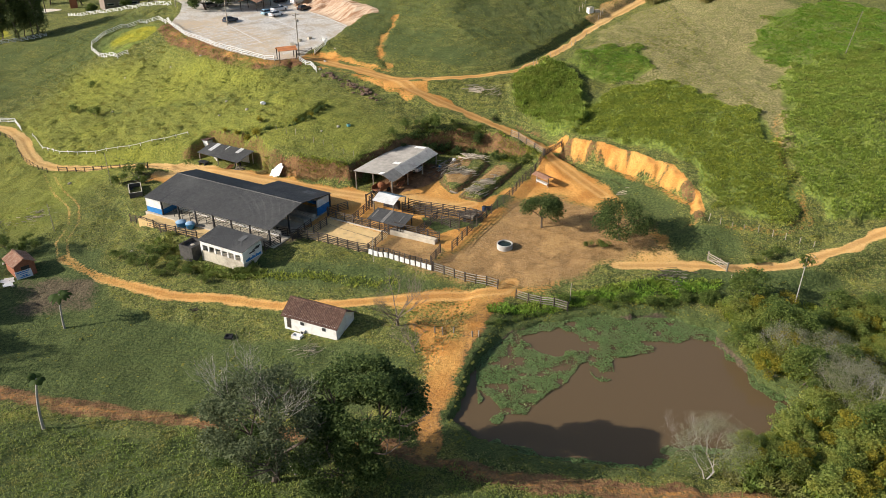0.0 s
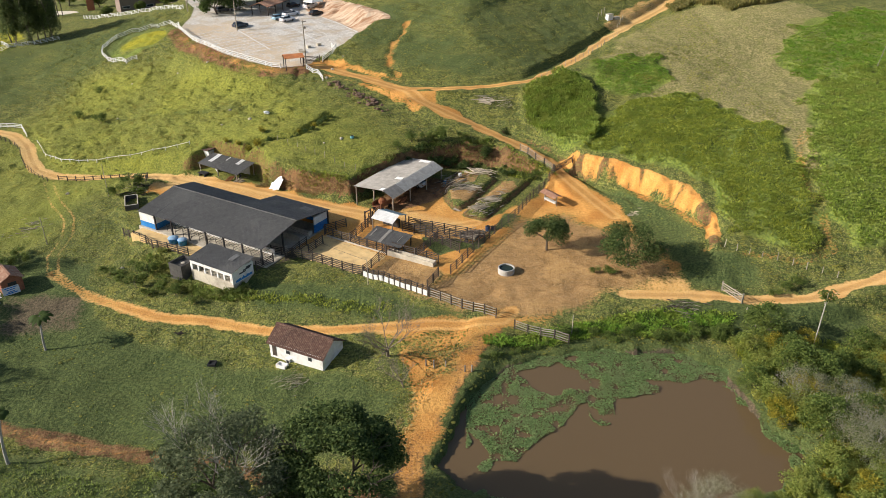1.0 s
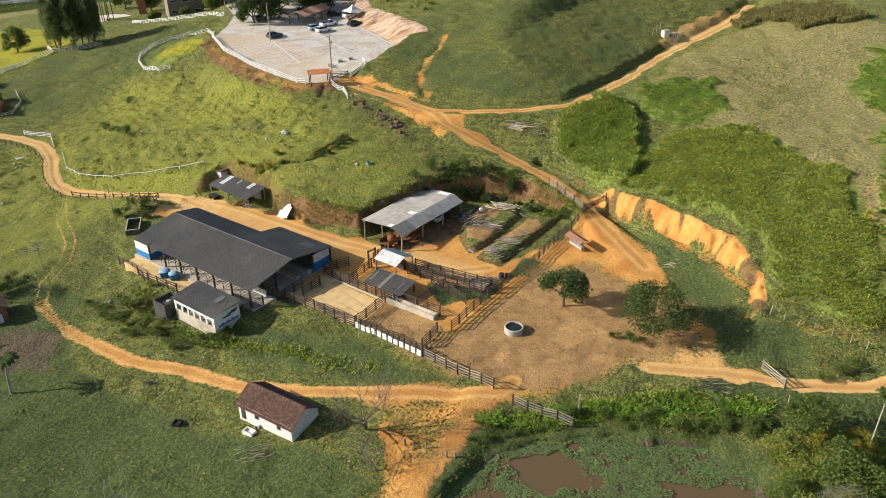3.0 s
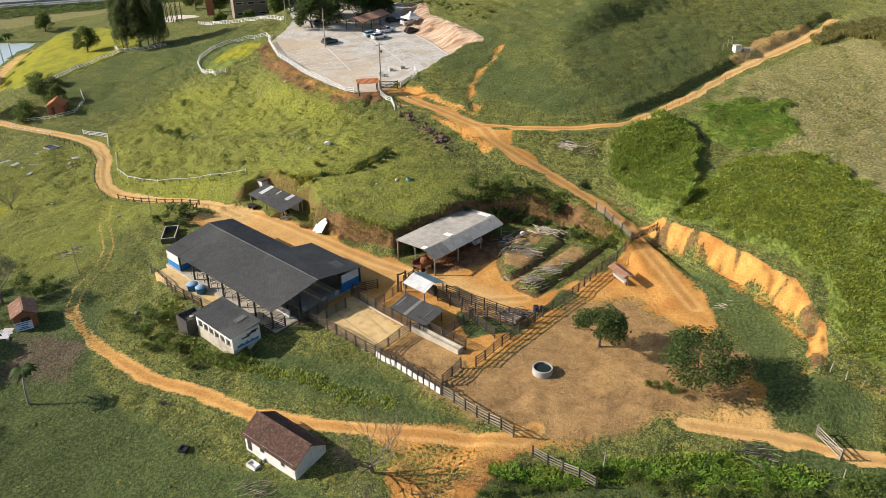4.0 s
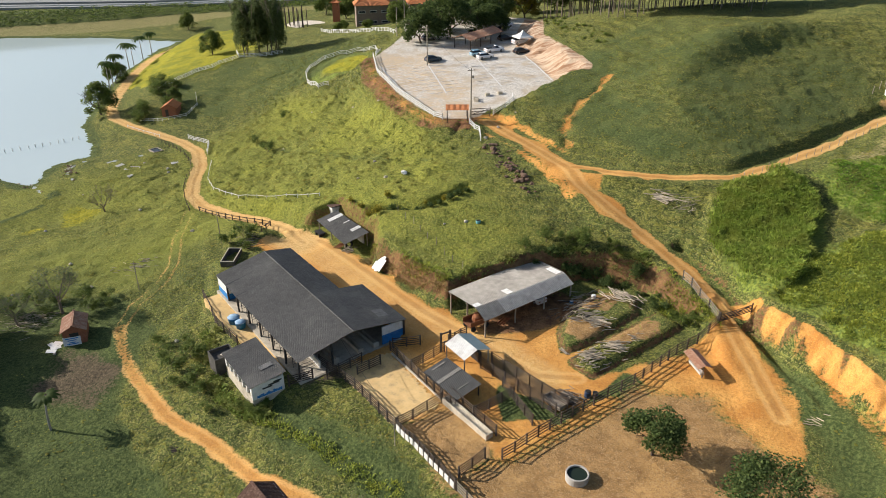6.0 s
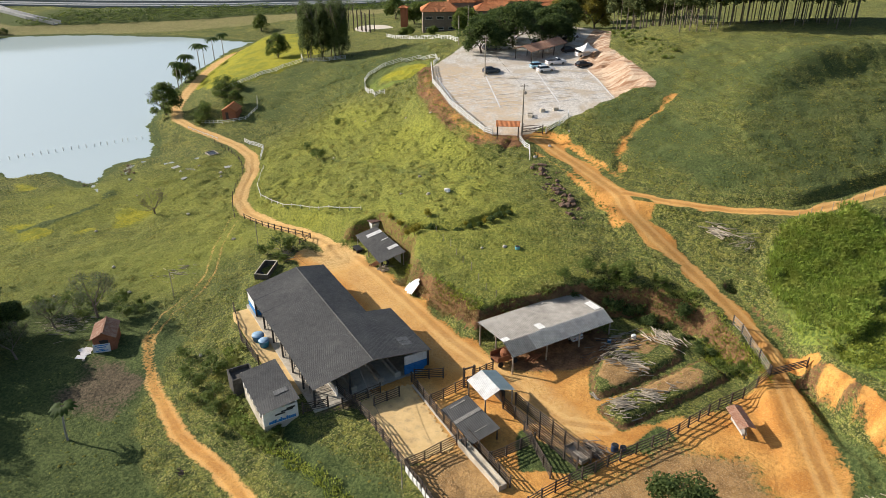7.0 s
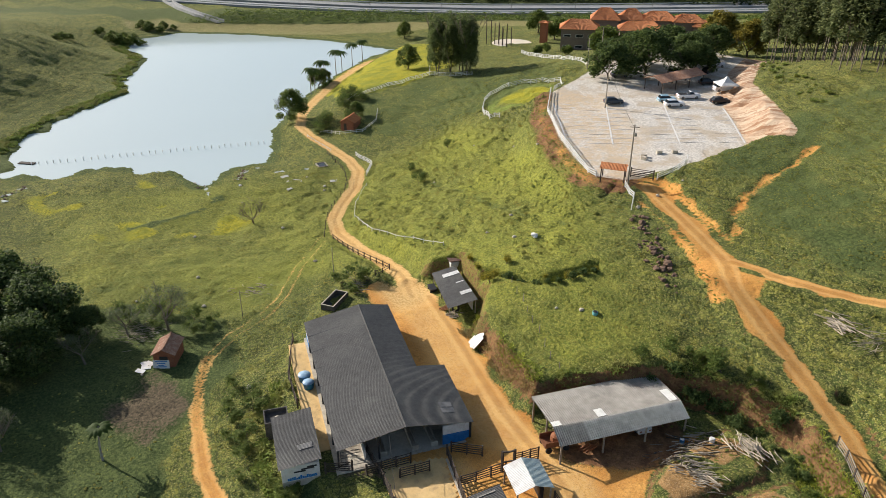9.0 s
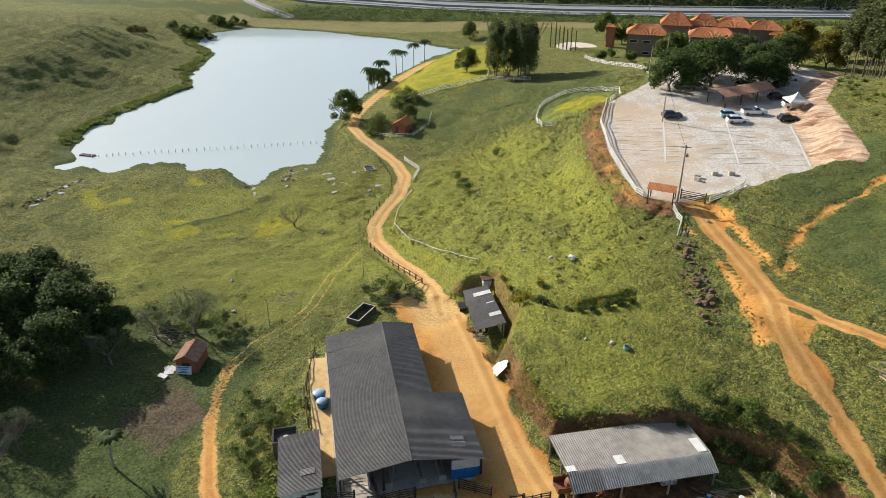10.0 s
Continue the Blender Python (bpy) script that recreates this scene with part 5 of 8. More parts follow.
CANE_YELLOW = foliage("yellow_green_forage_grass", (0.20, 0.265, 0.035), (0.47, 0.48, 0.075), (0.24, 0.30, 0.05))
CANE_DARK = foliage("dark_forage_grass", (0.12, 0.18, 0.035), (0.28, 0.335, 0.07), (0.28, 0.27, 0.08))
STRAW_CANE = foliage("straw_tipped_forage_grass", (0.16, 0.17, 0.05), (0.38, 0.34, 0.12), (0.30, 0.26, 0.10))
STRAW = foliage("dry_straw_grass", (0.24, 0.18, 0.07), (0.45, 0.36, 0.16))
BARK = surface("bark", (0.06, 0.045, 0.032), (0.16, 0.125, 0.095), 5.0, 0.9)
BARK_GREY = surface("grey_bark", (0.13, 0.10, 0.075), (0.28, 0.23, 0.18), 5.0, 0.9)
BARK_PALE = surface("pale_dead_bark", (0.26, 0.23, 0.19), (0.46, 0.42, 0.36), 5.0, 0.9)


def scatter_mesh(name, centres, sizes, material, rng, flat=0.0, tall=1.0):
    """One mesh of many leaf blades: a bent quad each, turned at random; flat: how level they lie."""
    n = len(centres)
    a = rng.rand(n) * 2 * np.pi
    d1 = np.stack([np.cos(a), np.sin(a), (rng.rand(n) - 0.5) * 2 * (1 - flat)], -1)
    d1 /= np.linalg.norm(d1, axis=1)[:, None]
    r = rng.randn(n, 3)
    r[:, 2] *= 1 + flat * 6
    d2 = np.cross(d1, r)
    d2 /= np.linalg.norm(d2, axis=1)[:, None] + 1e-9
    s = np.asarray(sizes)[:, None]
    v = np.stack([centres - d1 * s * 0.5 * tall, centres + d2 * s * 0.33, centres + d1 * s * 0.5 * tall, centres - d2 * s * 0.33], 1).reshape(-1, 3)
    return raw_mesh(name, v, np.arange(4 * n).reshape(-1, 4), material)


def raw_mesh(name, v, f, material):
    me = bpy.data.meshes.new(name)
    me.vertices.add(len(v))
    me.vertices.foreach_set("co", np.ascontiguousarray(v, dtype=np.float32).ravel())
    me.loops.add(f.size)
    me.loops.foreach_set("vertex_index", np.ascontiguousarray(f, dtype=np.int32).ravel())
    me.polygons.add(len(f))
    me.polygons.foreach_set("loop_start", np.arange(0, f.size, f.shape[1], dtype=np.int32))
    me.update()
    me.validate()
    me.materials.append(material)
    return me


def limbs(bm, p, d, length, r, depth, rng, spread, tips, droop=0.0):
    """A forking branch of tapered, slightly bent tubes; the ends go into tips."""
    q = p
    for i in range(2):
        d = (d + Vector((rng.uniform(-1, 1), rng.uniform(-1, 1), rng.uniform(-0.6, 0.8) - droop)) * 0.17).normalized()
        e = q + d * length / 2
        tube(bm, q, e, r * (1 - 0.2 * i), r * (0.8 - 0.2 * i), 6 if r > 0.06 else 4, caps=False)
        q = e
    tips.append(q)
    if depth:
        for k in range(rng.choice((2, 3)) if depth > 1 else 3):
            side = Vector((rng.uniform(-1, 1), rng.uniform(-1, 1), rng.uniform(-0.25, 0.75)))
            limbs(bm, q, (d + side * spread).normalized(), length * rng.uniform(0.62, 0.86), r * 0.58, depth - 1, rng, spread, tips, droop)


def tree(name, label, h, r, seed, leaf, bark, count=2600, size=0.34, depth=3, trunks=1, base=0.38, squash=0.62, spread=0.8, category="tree", group="", lobe=0.3, low=None, girth=0.024, deep=0.3, tilt=0.25, clumps=0):
    """A tree at the origin: trunk and limbs, and a crown of leaves in uneven clumps round the limb ends."""
    rng, nr = random.Random(seed), np.random.RandomState(seed)
    low = base * 0.9 if low is None else low
    root = thing(name, (0, 0, 0), label, category, group)
    tips = []
    bm = bmesh.new()
    for k in range(trunks):
        d = Vector((rng.uniform(-tilt, tilt), rng.uniform(-tilt, tilt), 1)).normalized() if trunks < 2 else Vector((rng.uniform(-0.6, 0.6), rng.uniform(-0.6, 0.6), 1)).normalized()
        foot = Vector((rng.uniform(-0.3, 0.3) * (trunks > 1), rng.uniform(-0.3, 0.3) * (trunks > 1), -0.3))
        thick = h * girth / math.sqrt(trunks)
        tube(bm, foot, foot + d * (h * base + 0.3), thick * 1.25, thick, 8, caps=False)
        for j in range(4 if trunks < 3 else 2):
            a = (j + rng.random()) * math.pi / 2
            limbs(bm, foot + d * (h * base * rng.uniform(0.85, 1.0) + 0.3), (d * 0.8 + Vector((math.cos(a), math.sin(a), 0.1)) * spread).normalized(), h * 0.26, thick * 0.62, depth - 1, rng, spread * 0.8, tips)
    part("trunk", bm, bark, root)
    if leaf and count:
        hubs = np.array([tuple(t) for t in tips])
        top = hubs[:, 2].max()
        hubs[:, :2] *= r * 0.85 / max(0.1, np.percentile(np.hypot(hubs[:, 0], hubs[:, 1]), 92))
        hubs[:, 2] = h * base + (hubs[:, 2] - h * base) * (h * (1 - base) * 0.93) / max(0.1, top - h * base)
        lumps = hubs[nr.randint(0, len(hubs), max(9, min(26, count // 300)))].copy()
        lumps[:, :2] *= (0.5 + 0.5 * nr.rand(len(lumps)) ** 0.6)[:, None]
        lumps[:, 2] = h * low + (lumps[:, 2] - h * low) * (deep + (1 - deep) * nr.rand(len(lumps)) ** 0.6)
        if clumps:
            # clumps over a dome with an uneven outline
            a, up = nr.rand(clumps) * 2 * np.pi, nr.uniform(-0.35, 1.0, clumps)
            out = np.sqrt(1 - np.clip(up, 0, 1) ** 2) * r * (1 - 0.85 * lobe) * (0.72 + 0.45 * ripple(np.cos(a) * 9 + seed, np.sin(a) * 9, 4.0)) * (0.55 + 0.45 * nr.rand(clumps) ** 0.4)
            mid = h * (low + (1 - low) * 0.42)
            rise = np.where(up > 0, (h - mid) * 0.93, (mid - h * low) * 2.2) * up * (0.75 + 0.25 * nr.rand(clumps))
            lumps = np.stack([np.cos(a) * out, np.sin(a) * out, mid + rise], -1)
        swell = (0.75 + 0.6 * nr.rand(len(lumps)))
        who = nr.randint(0, len(lumps), count)
        pick = lumps[who]
        off = nr.randn(count, 3)
        off *= (swell[who] * nr.rand(count) ** 0.35 / (np.linalg.norm(off, axis=1) + 1e-6))[:, None] * r * lobe * 1.15
        off[:, 2] *= squash
        adopt(new("crown", scatter_mesh("crown", pick + off, size * (0.6 + 0.8 * nr.rand(count)), leaf, nr, 0.3)), root)
    return root


def plant(proto, spots, scale=(0.85, 1.15), seed=1, first=True):
    """Copies of a thing over the ground; the first spot takes the thing itself."""
    rng = random.Random(seed)
    for i, (x, y, *s) in enumerate(spots):
        k = s[0] if s else rng.uniform(*scale)
        m = pose(x, y, ground(x, y) - 0.05, 0, 0, rng.uniform(0, 360)) @ Matrix.Scale(k, 4)
        if i == 0 and first:
            proto.matrix_basis = m
        else:
            proto.scale = (1, 1, 1)
            keep = proto.matrix_basis.copy()
            proto.matrix_basis = Matrix.Identity(4)
            copy_thing(proto, m)
            proto.matrix_basis = keep


# yard trees
plant(tree("shade_tree", "spreading green shade tree on the dirt yard", 5.8, 3.9, 11, LEAF_DARK, BARK, 6500, 0.28, base=0.32, group="yard trees", spread=1.0, lobe=0.27, low=0.36, clumps=34), [(16.1, 106.8, 1.0)])
plant(tree("shade_tree", "wide spreading green shade tree on the dirt yard", 6.4, 5.0, 23, LEAF_DARK, BARK, 8500, 0.28, base=0.28, group="yard trees", spread=1.1, lobe=0.24, low=0.32, clumps=46), [(27.7, 101.6, 1.0)])
# large old trees below the south track
plant(tree("old_tree", "large dark spreading old tree beside the track", 12.6, 6.0, 31, LEAF_DARK, BARK, 30000, 0.27, depth=4, base=0.3, spread=0.95, lobe=0.17, low=0.3, squash=0.7, clumps=85), [(-7.0, 53.8, 1.0)])
plant(tree("old_tree", "large grey-green old tree with dead branches", 12.8, 6.4, 37, LEAF_GREY, BARK, 20000, 0.24, depth=4, base=0.32, spread=1.05, lobe=0.17, low=0.34, squash=0.7, clumps=64), [(-16.4, 52.2, 1.0)])
plant(tree("old_tree", "low dark tree under its tall neighbours", 6.0, 4.8, 41, LEAF_DARK, BARK, 14000, 0.25, depth=4, base=0.2, lobe=0.22, low=0.05, clumps=36), [(-9.6, 51.6, 1.0), (-19.6, 55.0, 0.72)])
plant(tree("dead_tree", "leafless pale tree standing among green crowns", 12.4, 5.0, 43, None, BARK_PALE, 0, depth=6, base=0.55, spread=0.75, girth=0.011), [(-14.4, 53.2, 0.92)])
# bare trees
plant(tree("bare_tree", "leafless pale tree with forking branches", 8.0, 4.0, 47, None, BARK_GREY, 0, depth=6, base=0.22, trunks=2, spread=0.8, group="bare trees", girth=0.024), [(-6.0, 81.8, 0.9), (-3.5, 75.6, 0.5), (-60.5, 74.5, 0.8), (-104.5, 140.2, 0.75)])
plant(tree("pond_tree", "leafless whitish tree with many stems by the pond", 7.2, 4.2, 53, LEAF_HAZE, BARK_PALE, 7000, 0.1, depth=6, base=0.14, trunks=3, spread=0.85, group="pond trees", girth=0.014, low=0.3, lobe=0.22, clumps=40), [(25.6, 52.1, 1.05), (43.4, 63.5, 0.85), (44.6, 61.5, 0.9), (41.5, 72.3, 0.7), (45.5, 70.0, 0.75)])
plant(tree("sparse_tree", "thinly leaved grey-green tree behind the hut", 8.0, 4.2, 48, LEAF_GREY, BARK_GREY, 2600, 0.19, depth=5, base=0.3, spread=0.8, lobe=0.2, low=0.4, clumps=26), [(-75.6, 106.0, 1.0), (-76.5, 93.0, 0.75), (-79.5, 101.0, 0.7), (-64.0, 77.5, 0.75), (-70.5, 73.0, 0.85)])
# woods west of the lower road
plant(tree("wood_tree", "dense dark green tree at the wood's edge", 10.0, 5.6, 59, LEAF_DARK, BARK, 12000, 0.42, depth=4, base=0.2, group="wood edge trees", lobe=0.2, low=0.06, squash=0.9, clumps=60), [(-80, 86.5, 1.2), (-87, 91, 1.15), (-77.5, 78, 1.0), (-91, 82, 1.2), (-86, 74, 1.1), (-79, 68, 1.05), (-72, 63, 0.8), (-96, 90, 1.25), (-101, 84, 1.2), (-83, 96, 0.6)])
# bushes
def far_growth(name, x0, x1, low, high, per_m2, tall, size, leaf, label, seed):
    """Growth in a belt along the highway, low to high metres from its middle line."""
    rng = np.random.RandomState(seed)
    n = int((x1 - x0) * (high - low) / 0.76 * per_m2)
    x = rng.uniform(x0, x1, n)
    y = 590 + 0.86 * x + rng.uniform(low, high, n) * 1.32
    top = np.clip(2.2 * ripple(x, y, 2.2 * tall) * ripple(x, y, tall * 0.9) + 0.25, 0.15, 1.2) * tall
    c = np.stack([x, y, ground_height(x, y, False) + top * rng.rand(n) ** 0.4], -1)
    tagged(new(name, scatter_mesh(name, c, size * (0.6 + 0.8 * rng.rand(n)), leaf, rng, 0.4)), label, "woods", kind="stuff")


LEAF_WOODS = foliage("far_wood_leaves", (0.022, 0.035, 0.014), (0.075, 0.095, 0.035))
far_growth("far_woods", -330, -20, 16, 75, 1.7, 9.0, 1.5, LEAF_WOODS, "dark wooded slope beyond the highway", 15)
far_growth("verge_scrub", -340, -120, -38, -13, 2.6, 1.8, 0.8, LEAF_GREEN, "olive green scrub between lake and highway", 16)
shrub = tree("shrub", "rounded leafy green shrub", 2.6, 1.7, 61, LEAF_GREEN, BARK, 1100, 0.26, depth=2, base=0.1, trunks=3, category="shrub", group="shrubs", lobe=0.42)
plant(shrub, [(-84.1, 170.7, 1.0), (-91.5, 175.4, 0.8), (-91.4, 187.5, 0.8), (-75.2, 110.2, 1.0), (-78, 105, 0.7), (-83.5, 102.5, 1.4), (-72, 112, 0.7), (-79.5, 108.5, 0.9), (-82, 106.5, 1.1), (-71.5, 108.2, 0.8), (-69.8, 110.4, 0.6), (-53, 104.4, 0.7), (-49.8, 102.2, 0.8), (-46.4, 100.4, 0.9), (-44.0, 98.2, 0.6), (-42, 99.6, 0.9), (-39.6, 97.6, 0.7), (-36.4, 95.4, 0.5), (-48.6, 105.4, 0.7), (-46, 103.6, 0.9), (-60.5, 133.5, 1.2), (-63, 131.5, 0.9), (-58.5, 130.5, 0.7),
              (14.4, 132.6, 0.8), (16.2, 133.4, 0.5), (46, 93.5, 0.5), (48, 95, 0.6), (50, 96, 0.6), (-30.2, 97.0, 0.55), (-32.2, 97.4, 0.5), (-29.4, 98.4, 0.4), (-7.6, 141.2, 0.9), (-10, 138.5, 0.7), (22.5, 99.8, 0.45), (24.5, 98.9, 0.6)])
plant(tree("shrub", "tall light green bush on the bank", 4.2, 2.2, 67, LEAF_GREEN, BARK, 2200, 0.26, depth=3, base=0.1, trunks=3, category="shrub", group="shrubs", lobe=0.36), [(-1.2, 142.2, 1.0), (-4.2, 141.6, 0.7), (2.6, 142.6, 0.6)])
plant(tree("bank_shrub", "yellowing bush by the ditch", 2.0, 1.0, 71, LEAF_YELLOW, BARK, 700, 0.2, depth=2, base=0.1, trunks=2, category="shrub", group="shrubs", lobe=0.45), [(-27.2, 147.6, 1.0), (-24.5, 149.6, 0.6), (-30.5, 145.2, 0.5), (-38.4, 143.6, 1.0), (-38.2, 145.6, 0.9), (-45.4, 145.0, 0.7), (-42.6, 143.4, 0.8), (-40.2, 142.2, 0.9), (-37.4, 141.2, 1.0)])
ditch_shrub = tree("ditch_shrub", "dark low bush along the bank", 1.7, 1.2, 73, LEAF_DARK, BARK, 700, 0.22, depth=2, base=0.08, trunks=3, category="shrub", group="shrubs", lobe=0.5)
rng = random.Random(5)
bank_spots = [(-36 + i * 1.5 + rng.uniform(-0.5, 0.5), 142.9 + i * 0.28 + rng.uniform(-0.6, 0.6), rng.uniform(0.5, 0.9)) for i in range(6)]
bank_spots += [(-27.5 + i * 1.0, 144.9 + i * 1.3, rng.uniform(0.5, 0.9)) for i in range(4)]
bank_spots += [(-15.2 + i * 1.3 + rng.uniform(-0.4, 0.4), 127.8 + i * 1.45 + rng.uniform(-0.5, 0.5), rng.uniform(0.5, 1.0)) for i in range(8)]
bank_spots += [(rng.uniform(5.5, 12), rng.uniform(136, 140.5), rng.uniform(0.4, 0.9)) for _ in range(7)]
bank_spots += [(-7 + i * 1.2 + rng.uniform(-0.4, 0.4), 138.6 + 0.18 * i + rng.uniform(-0.8, 1.0), rng.uniform(0.7, 1.3)) for i in range(13)]
plant(ditch_shrub, bank_spots)
# thicket round the pond's east end
thicket = [(tree("thicket_shrub", "dense green bush on the pond bank", 2.8, 2.2, 79, LEAF_BRIGHT, BARK, 2400, 0.19, depth=2, base=0.1, trunks=3, category="shrub", group="pond thicket", lobe=0.26, low=0.03, clumps=22), 104),
           (tree("thicket_shrub", "yellowing bush on the pond bank", 3.2, 2.0, 83, LEAF_YELLOW, BARK, 2000, 0.18, depth=2, base=0.1, trunks=3, category="shrub", group="pond thicket", lobe=0.26, low=0.03, clumps=20), 42),
           (tree("thicket_tree", "dark green tree in the pond thicket", 4.8, 2.8, 89, LEAF_GREEN, BARK, 3000, 0.24, depth=2, base=0.12, trunks=3, category="tree", group="pond thicket", lobe=0.24, clumps=26), 30)]
THICKET = [(37.2, 81.5), (42, 85.5), (52, 83), (60, 82), (66, 70), (60, 52), (44, 46), (33, 50), (27.5, 53.5), (32, 58), (38.8, 60.6), (40.6, 66), (38.0, 69.6), (37.6, 74)]


def spots_in(poly, n, rng, gap=1.2):
    xs, ys = [p[0] for p in poly], [p[1] for p in poly]
    out = []
    for _ in range(n * 60):
        p = (rng.uniform(min(xs), max(xs)), rng.uniform(min(ys), max(ys)))
        if outline_distance(poly, np.array([p[0]]), np.array([p[1]]))[0] < 0 and all(math.hypot(p[0] - q[0], p[1] - q[1]) > gap for q in out):
            out.append(p)
        if len(out) == n:
            break
    return out


for proto, n in thicket:
    plant(proto, spots_in(THICKET, n, rng, 1.5), (0.5, 1.15), n)
# north shore scrub
plant(tree("shore_shrub", "low green waterside bush", 1.5, 1.4, 97, LEAF_GREEN, BARK, 800, 0.2, depth=2, base=0.08, trunks=3, category="shrub", group="shore shrubs", lobe=0.5),
      [(17.5 + i * 1.05 + rng.uniform(-0.5, 0.5), 86.0 + 0.6 * math.sin(i) + rng.uniform(-1.0, 1.0), rng.uniform(0.45, 0.95)) for i in range(20)]
      + [(6 + i * 1.2, 80.5 + i * 0.5 + rng.uniform(-0.5, 0.5), rng.uniform(0.3, 0.55)) for i in range(8)] + [(36 + i * 0.6, 86.5 + rng.uniform(-1.5, 1), rng.uniform(0.5, 0.9)) for i in range(5)])


def palm(name, label, h, seed, group, lean=0.6, fronds=13, reach=1.9):
    rng, nr = random.Random(seed), np.random.RandomState(seed)
    root = thing(name, (0, 0, 0), label, "palm tree", group)
    bm = bmesh.new()
    p = Vector((0, 0, -0.2))
    for i in range(6):
        q = Vector((lean * ((i + 1) / 6) ** 2, 0, h * (i + 1) / 6))
        tube(bm, p, q, 0.19 - 0.015 * i, 0.175 - 0.015 * i, 7, caps=False)
        p = q
    part("trunk", bm, BARK_PALE, root)
    for k in range(fronds):
        a, up = k * 2.4, rng.uniform(0.1, 1.1)
        v, f = [], []
        for i in range(9):
            s = i / 8
            x = reach * (0.15 + 0.85 * s)
            c = np.array([math.cos(a) * x, math.sin(a) * x, up * s - 1.5 * s * s * reach / 2])
            side = np.array([-math.sin(a), math.cos(a), 0]) * 0.42 * math.sin(math.pi * (0.12 + 0.85 * s))
            droop = np.array([0, 0, -0.2 * math.sin(math.pi * s)])
            v += [c - side + droop, c, c + side + droop]
            if i:
                b = 3 * i
                f += [(b - 3, b - 2, b + 1, b), (b - 2, b - 1, b + 2, b + 1)]
        ob = adopt(new("frond", raw_mesh("frond", np.array(v) + np.array(p), np.array(f), LEAF_PALM)), root)
    return root


plant(palm("palm_tree", "slim leaning palm with drooping fronds", 6.0, 5, "meadow palms"), [(-53.6, 86, 0.9)])
plant(palm("palm_tree", "slim bare palm trunk with a small green top", 6.5, 8, "meadow palms", 0.8, 7, 0.9), [(-44.3, 62.2, 1.0)])
plant(palm("royal_palm", "tall slender palm beside the lake road", 9.0, 6, "lakeside palms", 0.15, 17, 3.1),
      [(-182, 212.8, 0.95), (-183.2, 215.4, 0.85), (-189, 222.8, 1.0), (-191.5, 226.0, 0.9), (-197, 235.6, 1.05), (-201.5, 242.0, 0.9), (-205.5, 250.5, 1.0), (-208.8, 258.5, 1.0)])
# thin pale-stemmed trees by the gate
plant(tree("papaya_tree", "thin pale trunk with a small leafy top", 8.5, 1.3, 103, LEAF_GREEN, BARK_PALE, 260, 0.34, depth=1, base=0.86, spread=0.5, group="thin trees", lobe=0.5, girth=0.008, tilt=0.03), [(47.5, 83.5, 1.0)])
# lakeside and hotel trees
plant(tree("lake_tree", "round green tree on the lake shore", 9.5, 5.2, 107, LEAF_GREEN, BARK, 6500, 0.5, depth=4, base=0.2, group="lakeside trees", lobe=0.22, low=0.1, squash=0.8, clumps=44), [(-157.5, 187.5, 1.4), (-153.6, 232.6, 0.85), (-228, 300, 0.8), (-136.0, 195.5, 0.5), (-186.5, 219.5, 0.75), (-189.5, 224.5, 0.6), (-165, 318, 1.0)])
plant(tree("garden_tree", "leafy dark tree near the red house", 4.2, 2.8, 109, LEAF_GREEN, BARK, 1600, 0.36, depth=3, base=0.15, trunks=2, group="lakeside trees", lobe=0.4, low=0.05),
      [(-140.5, 187.0, 0.9), (-138.5, 184.0, 0.7), (-143, 190, 0.8), (-146, 199, 1.0), (-150, 203, 1.0), (-145, 205, 0.8), (-137, 193.5, 0.7), (-152, 207, 0.8)])
park = dict(depth=4, base=0.18, group="car park trees", lobe=0.2, low=0.1, squash=0.85, clumps=60)
plant(tree("car_park_tree", "large dense green tree shading parked cars", 9.5, 6.6, 113, LEAF_DARK, BARK, 10000, 0.52, **park), [(-69.5, 221.5, 1.0), (-61.5, 247.0, 0.95), (-74, 240, 0.9)])
plant(tree("car_park_tree", "broad dark green tree over the parked cars", 11.5, 7.6, 114, LEAF_DARK, BARK, 12000, 0.55, **park), [(-66, 232.5, 1.0), (-70, 252, 0.8), (-57.5, 241.0, 0.72), (-64, 264, 0.75)])
plant(tree("golden_tree", "tall tree with golden green crown", 13, 6.5, 115, LEAF_GOLD, BARK, 6000, 0.8, **park), [(-72, 285, 1.0), (-62, 284, 0.85)])
plant(tree("hotel_tree", "green garden tree by the hotel", 8.0, 5.0, 127, LEAF_GREEN, BARK, 3500, 0.7, depth=4, base=0.18, group="hotel garden trees", lobe=0.4, low=0.08, squash=0.85),
      [(-143, 300, 1.45), (-101, 263, 0.85), (-110.2, 283.2, 1.0), (-122, 262, 0.4), (-126, 272, 0.4), (-70, 305, 1.1), (-60, 310, 1.2), (-50, 320, 1.2), (-108, 258, 0.4), (-84, 345, 1.0)])
plant(tree("eucalyptus", "tall eucalyptus with long drooping crown", 19.0, 3.7, 131, LEAF_STAND, BARK_GREY, 8000, 0.42, depth=2, base=0.55, spread=0.25, group="eucalyptus stand", lobe=0.26, squash=1.4, girth=0.008, low=0.0, clumps=60),
      [(-139, 231.5, 0.9), (-136.5, 229.5, 0.95), (-134, 232.5, 1.0), (-131, 229.8, 0.92), (-128, 231.8, 1.02), (-125.5, 231.4, 0.92), (-132.5, 235, 0.95), (-128.5, 235.5, 0.95)])
rng = random.Random(9)
